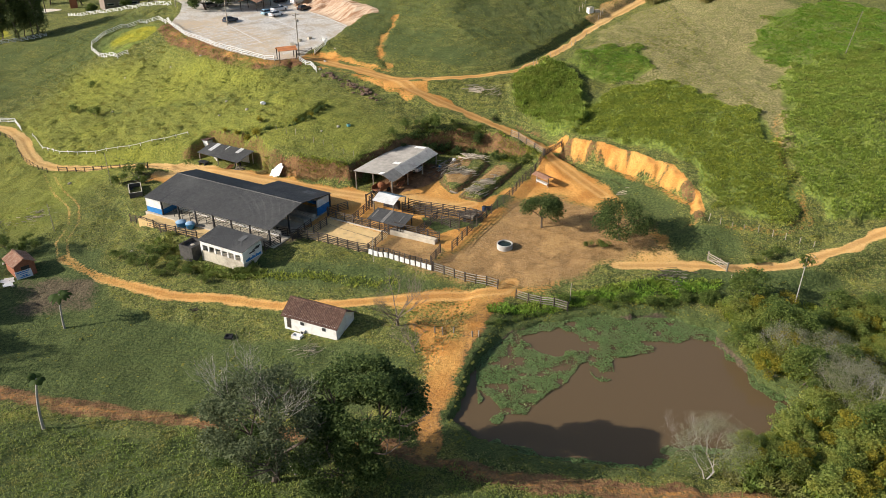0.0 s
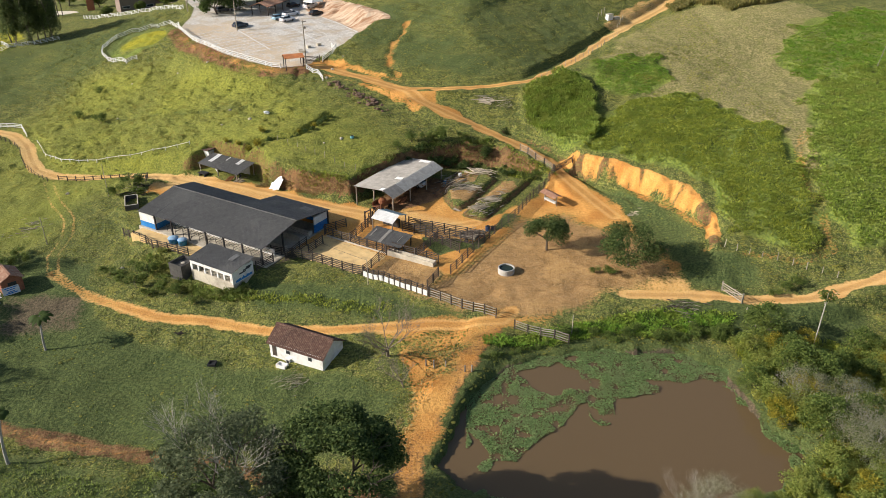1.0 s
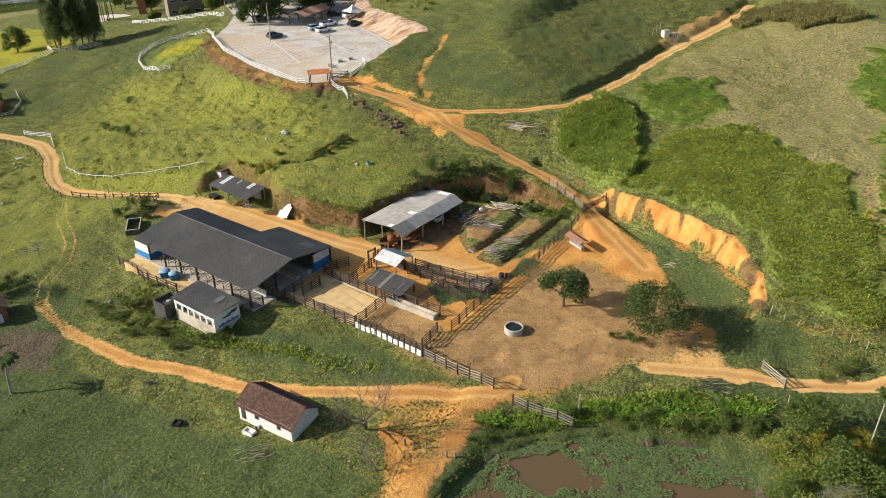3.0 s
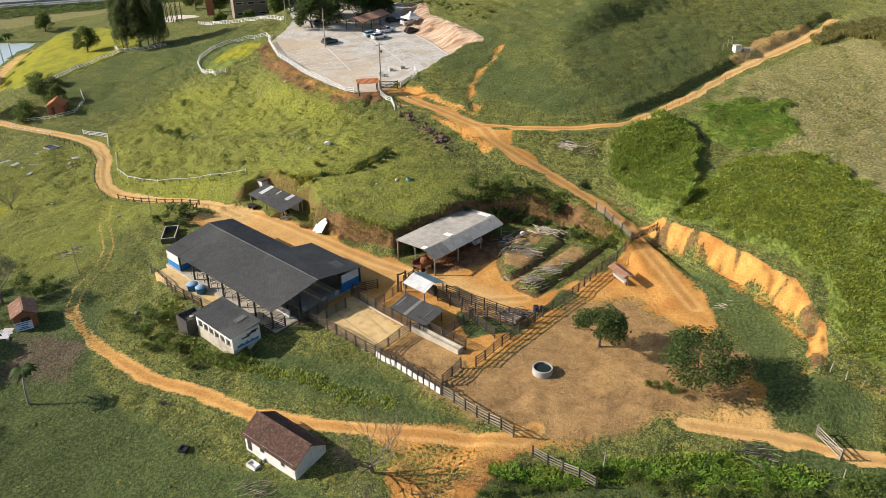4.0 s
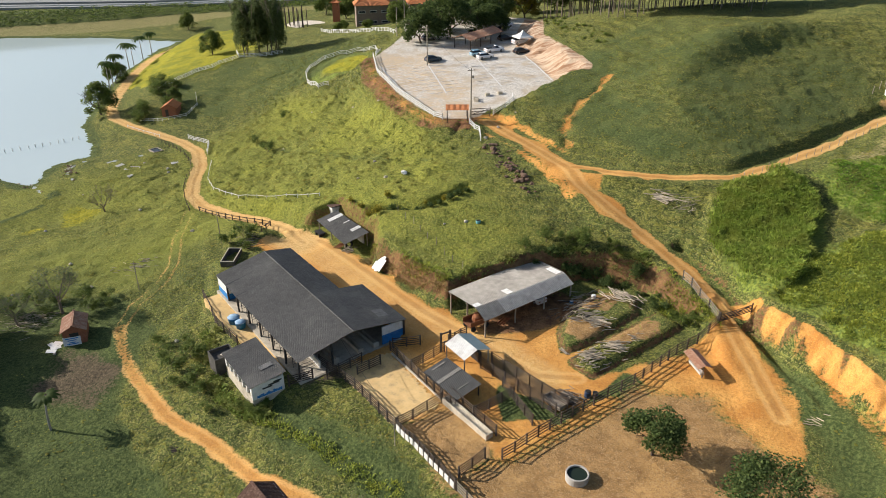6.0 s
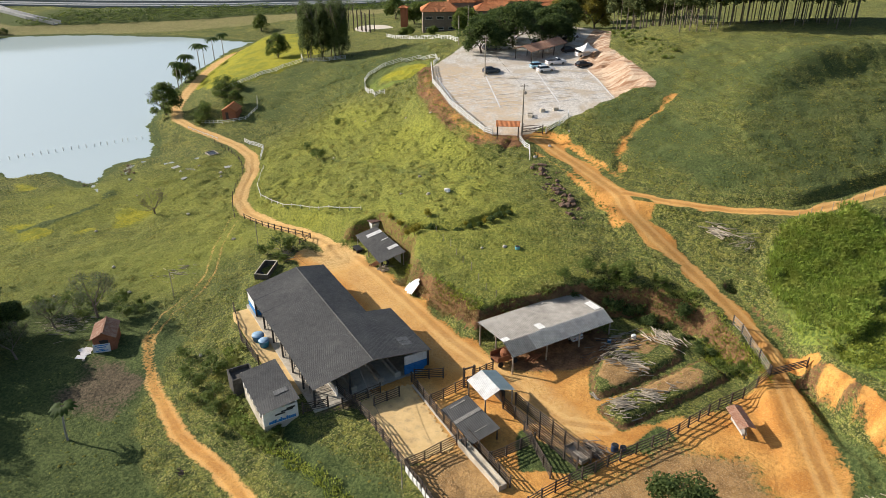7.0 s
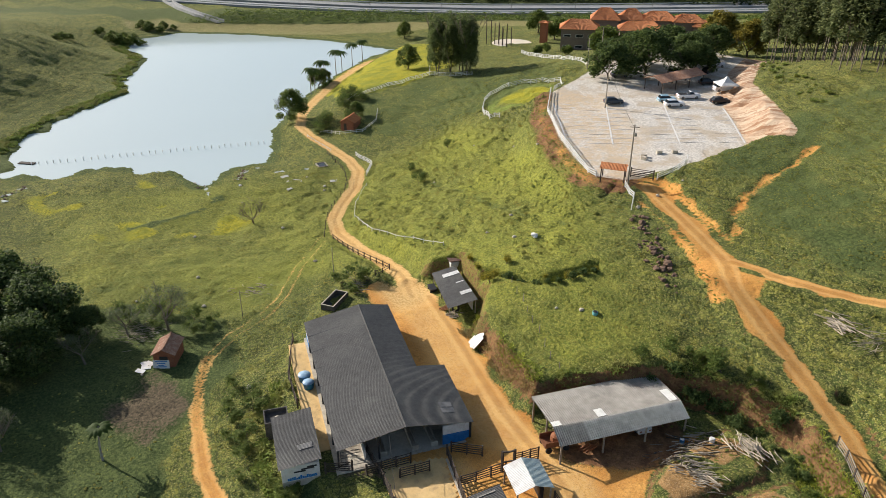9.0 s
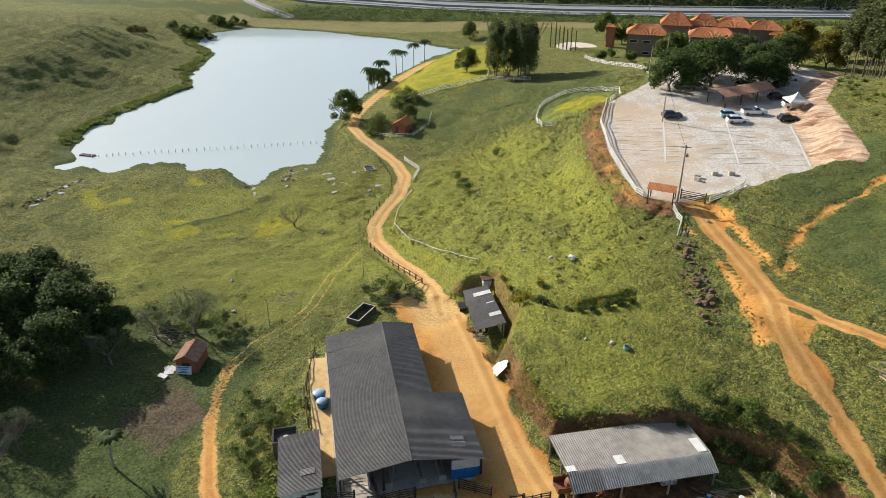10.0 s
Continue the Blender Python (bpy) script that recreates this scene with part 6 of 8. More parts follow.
forest = tree("eucalyptus", "slender plantation eucalyptus with bare lower trunk", 17.0, 3.4, 133, LEAF_EUC, BARK_GREY, 2800, 0.7, depth=2, base=0.45, spread=0.42, group="eucalyptus forest", lobe=0.32, squash=1.4, girth=0.0055, low=0.28, clumps=24)
stand = []
for i in range(135):
    x = -50 + 2.4 * (i % 27)
    y = float(np.interp(x, (-52, -31, -23.5, -15, -8, 16), (269, 255, 238, 238, 247, 251))) + 5.5 * (i // 27)
    stand.append((x + rng.uniform(-0.9, 0.9), y + rng.uniform(-1.8, 1.8), rng.uniform(0.9, 1.25)))
plant(forest, stand)
plant(tree("hill_shrub", "low yellow-green bush above the cutting", 1.0, 0.9, 135, LEAF_BRIGHT, BARK, 350, 0.24, depth=2, base=0.08, trunks=2, category="shrub", group="hill shrubs", lobe=0.5, low=0.02), [(float(np.interp(i % 9, (0, 8), (-44, -17))) + rng.uniform(-1.5, 1.5), float(np.interp(i % 9, (0, 8), (246, 212))) + rng.uniform(-1, 8), rng.uniform(0.4, 1.0)) for i in range(34)])


# ---- tall forage grass, tussocks and weed: stuff ----
def blades(name, poly, per_m2, h, material, label, seed, leaves=9, lean=0.6, wide=0.15, thin=None):
    rng = np.random.RandomState(seed)
    lo, hi = np.min(poly, 0), np.max(poly, 0)
    n = int((hi[0] - lo[0]) * (hi[1] - lo[1]) * per_m2)
    x, y = rng.uniform(lo[0], hi[0], n), rng.uniform(lo[1], hi[1], n)
    edge = outline_distance(poly, x, y) + min(5.0, 0.24 * (hi - lo).min()) * (ripple(x, y, 4.0) + 0.6 * ripple(x, y, 1.7) - 0.7)
    keep = (edge < 0) & (rng.rand(n) < np.clip(1.5 * ripple(x, y, 5.0) + 0.35, 0, 1))
    if thin is not None:
        keep &= thin(x, y)
    x, y = x[keep], y[keep]
    base = np.stack([x, y, ground_height(x, y) - 0.05], -1)
    k = np.repeat(base, leaves, 0)
    m = len(k)
    tall = h * (0.65 + 0.35 * ripple(k[:, 0], k[:, 1], 4.0) + 0.25 * (rng.rand(m) - 0.5))
    a = rng.rand(m) * 2 * np.pi
    foot = k + np.stack([np.cos(a), np.sin(a), 0 * a], -1) * (rng.rand(m) * 0.35)[:, None]
    out = np.stack([np.cos(a), np.sin(a), 0 * a], -1) * (lean * tall * (0.4 + rng.rand(m)))[:, None]
    mid = foot + out * 0.45 + np.array([0, 0, 1]) * (tall * 0.72)[:, None]
    tip = foot + out * 1.25 + np.array([0, 0, 1]) * (tall * 0.82)[:, None]
    side = np.stack([-np.sin(a), np.cos(a), 0 * a], -1) * (wide * (0.6 + 0.8 * rng.rand(m)))[:, None]
    v = np.stack([foot, mid - side, tip, mid + side], 1).reshape(-1, 3)
    tagged(new(name, raw_mesh(name, v, np.arange(4 * m).reshape(-1, 4), material)), label, "grass", kind="stuff")


blades("forage_grass", CANE_A, 13, 0.95, CANE_MIXED, "tall green forage grass in a block", 1, 4, 0.55, 0.06)
blades("forage_grass", CANE_B, 14, 0.3, CANE_BRIGHT, "dense bright green forage grass patch", 2, 4, 0.6, 0.06)
blades("forage_grass", CANE_C, 12, 0.5, CANE_YELLOW, "tall yellow-green forage grass on the hillside", 3, 4, 0.6, 0.065)
blades("forage_grass", CANE_D, 9, 0.5, CANE_MIXED, "tall yellow-green forage grass beyond the path", 4, 4, 0.6, 0.08)
blades("forage_grass", CANE_E, 8, 0.35, CANE_BRIGHT, "green forage grass patch on the dry field", 5, 4, 0.6, 0.08)
blades("forage_grass", CANE_F, 6, 2.0, STRAW_CANE, "tall straw-tipped forage grass at the field head", 36, 5, 0.35, 0.1)
blades("reeds", [(27, 52.5), (33, 57), (40, 60.5), (41, 55), (38, 48.5), (30, 48)], 8.0, 1.2, CANE_DARK, "dense green reeds on the pond bank", 7, 6, 0.5, 0.08)
blades("shore_scrub", [(8, 82.5), (18, 85.5), (36, 86.5), (40, 90), (30, 91.5), (18, 87.6), (6, 83.4)], 9.0, 0.6, CANE_BRIGHT, "rank green scrub on the pond shore", 31, 6, 0.7, 0.07)
blades("thicket_undergrowth", THICKET, 5.0, 1.1, CANE_YELLOW, "rank green growth under the thicket", 32, 6, 0.6, 0.09)
blades("bank_straw", [(-29, 96.2), (-15, 92.2), (-4, 89.8), (-4, 91.2), (-15, 94), (-28, 98)], 6.0, 0.5, CANE_YELLOW, "dry straw grass on the road bank", 8, 5, 0.6, 0.06)
blades("bank_straw", [(-36, 134.4), (-17.5, 126.4), (-17.0, 128.0), (-36, 136.6)], 9.0, 0.6, CANE_YELLOW, "long grass hanging over the cut bank", 9, 6, 0.7, 0.06)
blades("bank_straw", [(-14.5, 129.5), (-7, 139), (9, 141), (9, 143), (-8, 141.5), (-16.5, 130)], 9.0, 0.7, CANE_DARK, "long grass along the bank top", 10, 6, 0.7, 0.06)
blades("bank_straw", [(-37, 133.2), (-17.0, 125.2), (-16.4, 126.8), (-36, 135.8)], 14.0, 0.55, STRAW, "dry straw grass over the earth bank", 35, 6, 0.7, 0.05)
blades("bank_straw", [(10, 136.5), (20, 131.5), (19, 135), (11, 141)], 8.0, 0.6, CANE_YELLOW, "long grass on the road bank", 11, 6, 0.7, 0.06)
blades("dry_verge", [(-2.4, 60), (-1.6, 72), (1.4, 78), (3, 84), (1.2, 84), (-1.6, 76), (-4.6, 66), (-4.6, 60)], 5.0, 0.4, STRAW, "dry straw grass beside the dam track", 12, 4, 0.6, 0.05)
blades("barn_scrub", [(-44, 103), (-38.5, 97.5), (-30, 95.5), (-28, 97.5), (-33, 97), (-40, 103.5), (-46, 108.5), (-49, 108)], 9.0, 0.9, CANE_DARK, "rank green weeds below the barn", 13, 7, 0.6, 0.08)
blades("south_slope_grass", [(-75, 30), (60, 30), (60, 48), (20, 48.5), (-2, 53), (-24, 60.5), (-50, 65), (-75, 67)], 9.0, 0.28, CANE_DARK, "rough grass on the near slope", 14, 3, 0.8, 0.045)


def tussocks(name, x0, x1, y0, y1, per_m2, label, seed, h=0.34, wide=0.2):
    """Low grass clumps over the pasture, kept off dirt, water and gravel."""
    rng = np.random.RandomState(seed)
    n = int((x1 - x0) * (y1 - y0) * per_m2)
    x, y = rng.uniform(x0, x1, n), rng.uniform(y0, y1, n)
    keep = (outline_distance(LOT, x, y) > 0.6) & (outline_distance(POND, x, y) > 0.4) & (outline_distance(LAKE, x, y) > 0.5) & (outline_distance(BARE_YARD, x, y) > 0.8)
    for line, half in ((FORK_ROAD, 2.9), (BRANCH, 2.1), (LANE, 2.5), (RIGHT_ROAD, 2.1), (LOWER_ROAD, 1.6), (DAM_ROAD, 2.2), (SOUTH_TRACK, 1.5)):
        keep &= line_distance(line, x, y)[0] > half
    for poly in (MOWN, MOWN_RING, HUT_BROWN_SHADE, [tuple(bw(u, v, 0)[:2]) for u, v in ((-1, -15.5), (-1, 8.8), (29.5, 8.8), (29.5, -11.2), (13, -15.8))]):
        keep &= outline_distance(poly, x, y) > 0
    e = 0.6
    keep &= np.hypot(ground_height(x + e, y, False) - ground_height(x - e, y, False), ground_height(x, y + e, False) - ground_height(x, y - e, False)) < 2.0 * e
    keep &= ~((outline_distance(LOT, x, y) < 8.5) & (x + 0.2 * y > -3) & (y > 198)) & ((np.abs(outline_distance(YARD, x, y) - 0.8) > 1.5) | (x < -36) | (y < 103))
    keep &= rng.rand(n) < np.clip(1.7 * ripple(x, y, 2.6) * (0.5 + ripple(x, y, 13)), 0.12, 1)
    for g in GREENS:
        keep &= (outline_distance(g, x, y) > 0) | (rng.rand(n) < 0.12)
    x, y = x[keep], y[keep]
    n = len(x)
    c = np.stack([x, y, ground_height(x, y) - 0.04], -1)
    tall = h * (0.3 + 0.9 * rng.rand(n) ** 2) * (0.6 + 0.8 * ripple(x, y, 6))
    r = 0.05 + wide * rng.rand(n) ** 2
    v, m = [c + np.stack([0 * tall, 0 * tall, tall], -1)], 5
    turn = rng.rand(n) * 6.28
    for i in range(m):
        a = turn + i * 2 * np.pi / m
        v.append(c + np.stack([np.cos(a) * r, np.sin(a) * r, 0.45 * tall * (i % 2)], -1))
    v = np.stack(v, 1).reshape(-1, 3)
    b = (np.arange(n) * (m + 1))[:, None]
    f = np.stack([np.concatenate([b, b + 1 + i, b + 1 + (i + 1) % m], 1) for i in range(m)], 1).reshape(-1, 3)
    tagged(new(name, raw_mesh(name, v, f, GRASS_BLADE)), label, "grass", kind="stuff")


blades("shore_reeds", [(x - 4.5, y - 3.5) for x, y in LAKE[:9]] + [(x - 0.4, y - 0.3) for x, y in LAKE[8::-1]], 5.0, 0.8, CANE_DARK, "dark reeds along the lake shore", 34, 5, 0.5, 0.12)
tussocks("pasture_tussocks", -116, 62, 44, 160, 7.0, "low green and straw grass tussocks on the pasture", 21, 0.15, 0.24)
tussocks("hill_tussocks", -116, 62, 160, 236, 6.0, "grass tussocks on the hill pasture", 22, 0.17, 0.26)
tussocks("slope_tussocks", -108, -30, 146, 206, 1.0, "rounded grass clumps on the grazed slope", 26, 0.3, 0.5)
tussocks("lake_tussocks", -200, -116, 70, 270, 2.4, "grass tussocks round the lake", 23, 0.16, 0.26)

WEED = [(4.2, 68), (4.5, 72), (6.4, 77.6), (9, 80.7), (13.4, 82), (21.2, 83.4), (30.6, 83.8), (37, 79.7), (36.6, 72.8), (34.6, 73.4), (34.8, 77.8), (30.5, 77.5), (24.2, 75.8), (22.4, 73.5),
        (20.2, 70.2), (18.6, 70.2), (17.8, 72.9), (14.6, 71), (12.6, 67.8), (10.6, 66.3), (9, 63.5), (6, 63.2)]
WEED_HOLE = [(10.6, 78.8), (14.4, 80.7), (18.6, 79.5), (16.8, 75.8), (12.8, 74.6), (10.6, 76.4)]


def weed(seed):
    rng = np.random.RandomState(seed)
    n = 170000
    x, y = rng.uniform(1, 42, n), rng.uniform(53, 86, n)
    d = outline_distance(WEED, x, y) + 3.0 * (ripple(x, y, 2.2) - 0.5)
    hole = outline_distance(WEED_HOLE, x, y) + 3.5 * (ripple(x, y, 1.9) - 0.5)
    rim = np.abs(outline_distance(POND, x, y)) + 2.2 * (ripple(x, y, 1.6) - 0.5)
    keep = ((d < 0) & (hole > 0) & (rng.rand(n) < np.clip(2.4 * ripple(x, y, 1.1) - 0.35, 0, 1))) | ((rim < 0.9) & (x > 4))
    x, y = x[keep], y[keep]
    c = np.stack([x, y, POND_LEVEL + 0.05 + 0.22 * rng.rand(len(x)) * ripple(x, y, 2.8)], -1)
    tagged(new("floating_weed", scatter_mesh("floating_weed", c, 0.11 + 0.2 * rng.rand(len(x)), LEAF_WEED, rng, 0.85)), "floating green water weed on the pond", "water weed", kind="stuff")


weed(3)

# ---- houses ----
def gable_house(name, label, category, centre, turn, length, width, wall_h, rise, over, wall_m, roof_m, base, pitch=0.25, doors=(), windows=(), tile_lines=True):
    """A plain gabled house: walls with gables, two tiled slopes, ridge, doors and windows (side, along, low, high, wide)."""
    m = pose(*centre, base, 0, 0, turn)
    root = thing(name, (*centre, base), label, category)
    hl, hw = length / 2, width / 2
    for s in (-1, 1):
        bm = bmesh.new()
        block(bm, (-hl, s * hw - 0.1, -0.5), (hl, s * hw + 0.1, wall_h), m)
        part("side_wall", bm, wall_m, root)
        bm = bmesh.new()
        prof = [(-hw, -0.5), (hw, -0.5), (hw, wall_h), (0, wall_h + rise * 0.97), (-hw, wall_h)]
        a = [bm.verts.new(m @ Vector((s * hl - 0.1, y, z))) for y, z in prof]
        b = [bm.verts.new(m @ Vector((s * hl + 0.1, y, z))) for y, z in prof]
        bm.faces.new(a[::-1])
        bm.faces.new(b)
        for i in range(5):
            bm.faces.new((a[i], a[(i + 1) % 5], b[(i + 1) % 5], b[i]))
        part("gable_wall", bm, wall_m, root)
        k = (hw + over) / hw
        bm = bmesh.new()
        e = (hl + over * 0.8, s * hw * k, wall_h + rise * (1 - k) + 0.06)
        corrugated(bm, m @ Vector((-e[0], e[1], e[2])), m @ Vector(e), m @ Vector((e[0], 0, wall_h + rise + 0.06)), m @ Vector((-e[0], 0, wall_h + rise + 0.06)), pitch, 0.025, 0.06, 0.02, 5)
        part("roof_slope", bm, roof_m, root)
    bm = bmesh.new()
    beam(bm, m @ Vector((-hl - over * 0.8, 0, wall_h + rise + 0.12)), m @ Vector((hl + over * 0.8, 0, wall_h + rise + 0.12)), 0.3, 0.12)
    part("ridge", bm, roof_m, root)
    for kind, spec in (("door", doors), ("window", windows)):
        for side, x, lo, hi, wide in spec:
            bm = bmesh.new()
            if side in (-1, 1):
                block(bm, (x - wide / 2, side * (hw + 0.13) - 0.03, lo), (x + wide / 2, side * (hw + 0.13) + 0.03, hi), m)
            else:
                block(bm, (side / 2 * (hl + 0.13) - 0.03, x - wide / 2, lo), (side / 2 * (hl + 0.13) + 0.03, x + wide / 2, hi), m)
            part(kind, bm, STEEL if kind == "window" else WOOD_DARK, root, "dark opening" if kind == "window" else "dark wooden door")
    return root


gable_house("cottage", "long white cottage with dark brown tiled roof", "house", (-16.9, 83.5), -24.5, 8.3, 4.3, 1.95, 1.35, 0.4, PAINT_WHITE, TILE_BROWN, -1.15,
            doors=((-1, -3.4, 0.0, 1.75, 0.6),), windows=((-1, -1.2, 0.9, 1.4, 0.6), (-1, 2.2, 0.9, 1.4, 0.5)))
gable_house("brick_hut", "small brick hut with old clay tile roof", "hut", (-67.9, 102.3), 136, 4.2, 2.9, 2.35, 0.75, 0.4, BRICK_RED, TILE_OLD, ground(-67.2, 102), windows=((-2, 0.0, 1.3, 1.9, 1.2),))
gable_house("red_lake_house", "small red house with orange tiled roof", "house", (-132.6, 190.5), 118, 4.8, 3.8, 2.4, 1.1, 0.4, BRICK_RED, TILE_ORANGE, ground(-132.6, 190.5), doors=((-2, 0.6, 0.0, 1.9, 0.8),))
kennel = thing("dog_house", (-18.9, 82.0, -1.4), "tiny white dog house", "kennel")
KZ = ground(-18.9, 82.0)
bm = bmesh.new()
block(bm, (-0.3, -0.35, -0.1), (0.3, 0.35, 0.5), pose(-18.9, 82.0, KZ, 0, 0, -24))
part("body", bm, PAINT_WHITE, kennel)
bm = bmesh.new()
for s in (-1, 1):
    beam(bm, pose(-18.9, 82.0, KZ, 0, 0, -24) @ Vector((s * 0.2, -0.42, 0.53)), pose(-18.9, 82.0, KZ, 0, 0, -24) @ Vector((s * 0.2, 0.42, 0.53)), 0.4, 0.05)
part("roof", bm, PAINT_WHITE, kennel)
bm = bmesh.new()
block(bm, (-0.18, -0.38, -0.05), (0.18, -0.352, 0.38), pose(-18.9, 82.0, KZ, 0, 0, -24))
part("doorway", bm, RUBBER, kennel)


def open_box(name, label, at, turn, sx, sy, h, material, category="trough", fill=None):
    root = thing(name, (*at, ground(*at)), label, category)
    m = pose(*at, ground(*at), 0, 0, turn)
    w = 0.12
    for lo, hi in (((-sx, -sy, -0.2), (sx, -sy + w, h)), ((-sx, sy - w, -0.2), (sx, sy, h)), ((-sx, -sy + w, -0.2), (-sx + w, sy - w, h)), ((sx - w, -sy + w, -0.2), (sx, sy - w, h))):
        bm = bmesh.new()
        block(bm, lo, hi, m)
        part("wall", bm, material, root)
    bm = bmesh.new()
    block(bm, (-sx + w, -sy + w, -0.2), (sx - w, sy - w, h * 0.5), m)
    part("filling", bm, fill or material, root)
    return root


open_box("concrete_box", "small pale concrete box on the grass", (-19.5, 80.7), -24, 0.7, 0.42, 0.45, PAINT_WHITE)
open_box("old_well_ring", "dark tyre-like ring among stones", (-29.2, 82.3), 0, 0.5, 0.5, 0.3, RUBBER, "ring")
# round cattle tank
tank = thing("round_tank", (9.6, 100.4, ground(9.6, 100.4)), "round pale concrete cattle tank with dark water", "tank")
TZ = ground(9.6, 100.4)
bm = bmesh.new()
lathe(bm, ((1.22, -0.2), (1.25, 0.75), (1.22, 0.82), (1.08, 0.82), (1.08, 0.5), (0.5, 0.5)), 28, (9.6, 100.4, TZ))
part("wall", bm, CEMENT_LIGHT, tank)
bm = bmesh.new()
lathe(bm, ((1.07, 0.52), (1.07, 0.62)), 28, (9.6, 100.4, TZ))
part("water", bm, water_material("tank_water", (0.02, 0.03, 0.02), 0.05, 0.02), tank, "dark green tank water")
# tiled feeder
feeder = thing("salt_feeder", (18.2, 123.3, 3.0), "small covered feeder with brown tiled roof", "feeder")
FM = pose(18.2, 123.5, ground(18.2, 123.5), 0, 0, -54)
for s in (-1, 1):
    bm = bmesh.new()
    corrugated(bm, FM @ Vector((-1.9, s * 0.95, 1.75)), FM @ Vector((1.9, s * 0.95, 1.75)), FM @ Vector((1.9, 0, 2.1)), FM @ Vector((-1.9, 0, 2.1)), 0.24, 0.04, 0.05)
    part("roof_slope", bm, TILE_OLD, feeder)
for x in (-1.5, 1.5):
    bm = bmesh.new()
    tube(bm, FM @ Vector((x, 0, -0.3)), FM @ Vector((x, 0, 2.0)), 0.1, 0.1, 7)
    part("post", bm, WOOD_GREY, feeder)
bm = bmesh.new()
block(bm, (-1.45, -0.28, 0.4), (1.45, 0.28, 0.7), FM)
part("trough", bm, CEMENT_LIGHT, feeder, "pale worn trough")

# ---- timber and clutter ----
LOG_MESH = {}
for key, mat in (("pale", surface("pale_timber", (0.38, 0.31, 0.21), (0.60, 0.52, 0.40), 5.0, 0.85, vary=0.25)), ("grey", WOOD_GREY), ("dark", WOOD_DARK)):
    b = bmesh.new()
    tube(b, (-0.5, 0, 0), (0.5, 0, 0), 0.5, 0.42, 6)
    LOG_MESH[key] = mesh_of("pole", b, mat)


def pile(label, at, heading, n, length, spread, kinds, seed, r=0.07, height=0.6, name="timber_pile", lift=0.0):
    """A loose heap of poles, each a part."""
    rng = random.Random(seed)
    root = thing(name, (*at, ground(*at)), label, "timber pile", "timber piles")
    n = int(n * 1.9)
    for i in range(n):
        x, y = at[0] + rng.gauss(0, spread), at[1] + rng.gauss(0, spread)
        a = radians(heading + rng.gauss(0, 20))
        l = 0.75 * length * rng.uniform(0.4, 1.2)
        z = ground(x, y) + 0.05 + lift + rng.random() * height * (1 - i / n * 0.3)
        d = Vector((math.cos(a), math.sin(a), rng.uniform(-0.1, 0.1))) * l / 2
        k = 0.68 * r * rng.uniform(0.6, 1.5)
        piece("pole", LOG_MESH[rng.choice(kinds)], root, span(Vector((x, y, z)) - d, Vector((x, y, z)) + d, 2 * k, 2 * k))
    return root


pile("heap of pale cut poles on the bank", (2.6, 129.4), 35, 34, 1.7, 0.9, ("pale", "grey"), 1)
pile("row of pale split posts", (4.6, 128.6), 20, 30, 1.6, 0.75, ("pale",), 2, 0.08, 0.35)
pile("heap of grey weathered poles by the bank", (6.0, 136.6), -35, 42, 2.6, 1.1, ("pale", "pale", "grey"), 3, 0.08, 0.5)
pile("scattered dark poles beside the shed", (1.0, 133.4), 40, 36, 2.3, 1.3, ("grey", "pale", "dark"), 4)
pile("scattered dark sticks beside the shed", (0.2, 129.2), 60, 26, 2.0, 1.1, ("dark", "grey"), 5)
pile("heap of white and yellow timber offcuts", (5.6, 120.6), 40, 40, 1.8, 0.8, ("pale", "pale", "grey"), 6, 0.08, 0.45)
pile("stack of pale sawn poles", (7.8, 123.8), 18, 30, 2.2, 0.7, ("pale",), 7, 0.08, 0.4)
pile("few pale offcuts on the terrace", (9.8, 126.6), 30, 8, 1.2, 0.5, ("pale",), 8, 0.06, 0.15)
pile("heap of grey sticks beside the cart", (5.0, 112.4), -20, 42, 2.6, 0.65, ("grey", "dark"), 9, 0.06, 0.5)
pile("two loose logs on the dirt", (2.0, 121.3), -30, 2, 1.9, 0.2, ("grey",), 10, 0.11, 0.05)
pile("heap of cut branches on the grass", (33.4, 91.2), 10, 34, 2.2, 0.9, ("grey", "dark"), 11, 0.05, 0.5, "branch_pile")
pile("felled pale trunks beside the track", (7.4, 155.8), -16, 12, 6.0, 0.7, ("pale", "grey"), 12, 0.09, 0.3, "felled_trunks")
pile("dead branches of a felled tree", (11.0, 154.4), 60, 30, 2.6, 0.8, ("pale", "grey"), 13, 0.035, 1.2, "branch_pile")
pile("pale planks lying on the grass", (31.8, 118.8), 0, 5, 1.8, 0.4, ("pale",), 14, 0.07, 0.1)
pile("dark scrap beside the lane", (-59.6, 133.0), 30, 26, 2.2, 1.0, ("dark", "grey"), 15, 0.07, 0.4, "scrap_heap")
pile("firewood and scrap in front of the shed", (-40.6, 136.0), 30, 18, 1.0, 0.55, ("pale", "grey"), 16, 0.09, 0.3, "firewood_heap")
pile("dry brush heap on the meadow", (-17.4, 77.6), 30, 30, 2.0, 0.9, ("pale", "grey"), 17, 0.025, 0.4, "branch_pile")
pile("dry brush and stalks beside the hut", (-79.5, 103.2), 35, 90, 1.6, 2.0, ("pale", "grey"), 18, 0.04, 0.25, "brush_heap")
pile("rubbish and timber on the slope", (-75.5, 122.0), 30, 26, 1.4, 1.4, ("grey", "pale"), 19, 0.06, 0.3, "rubbish_heap")
pile("old dark logs on the meadow", (-35.8, 88.8), 30, 4, 1.3, 0.35, ("dark",), 20, 0.09, 0.5, "log_heap")
cart = thing("farm_cart", (4.2, 110.6, 2.2), "small wooden cart with pale tipping body", "cart")
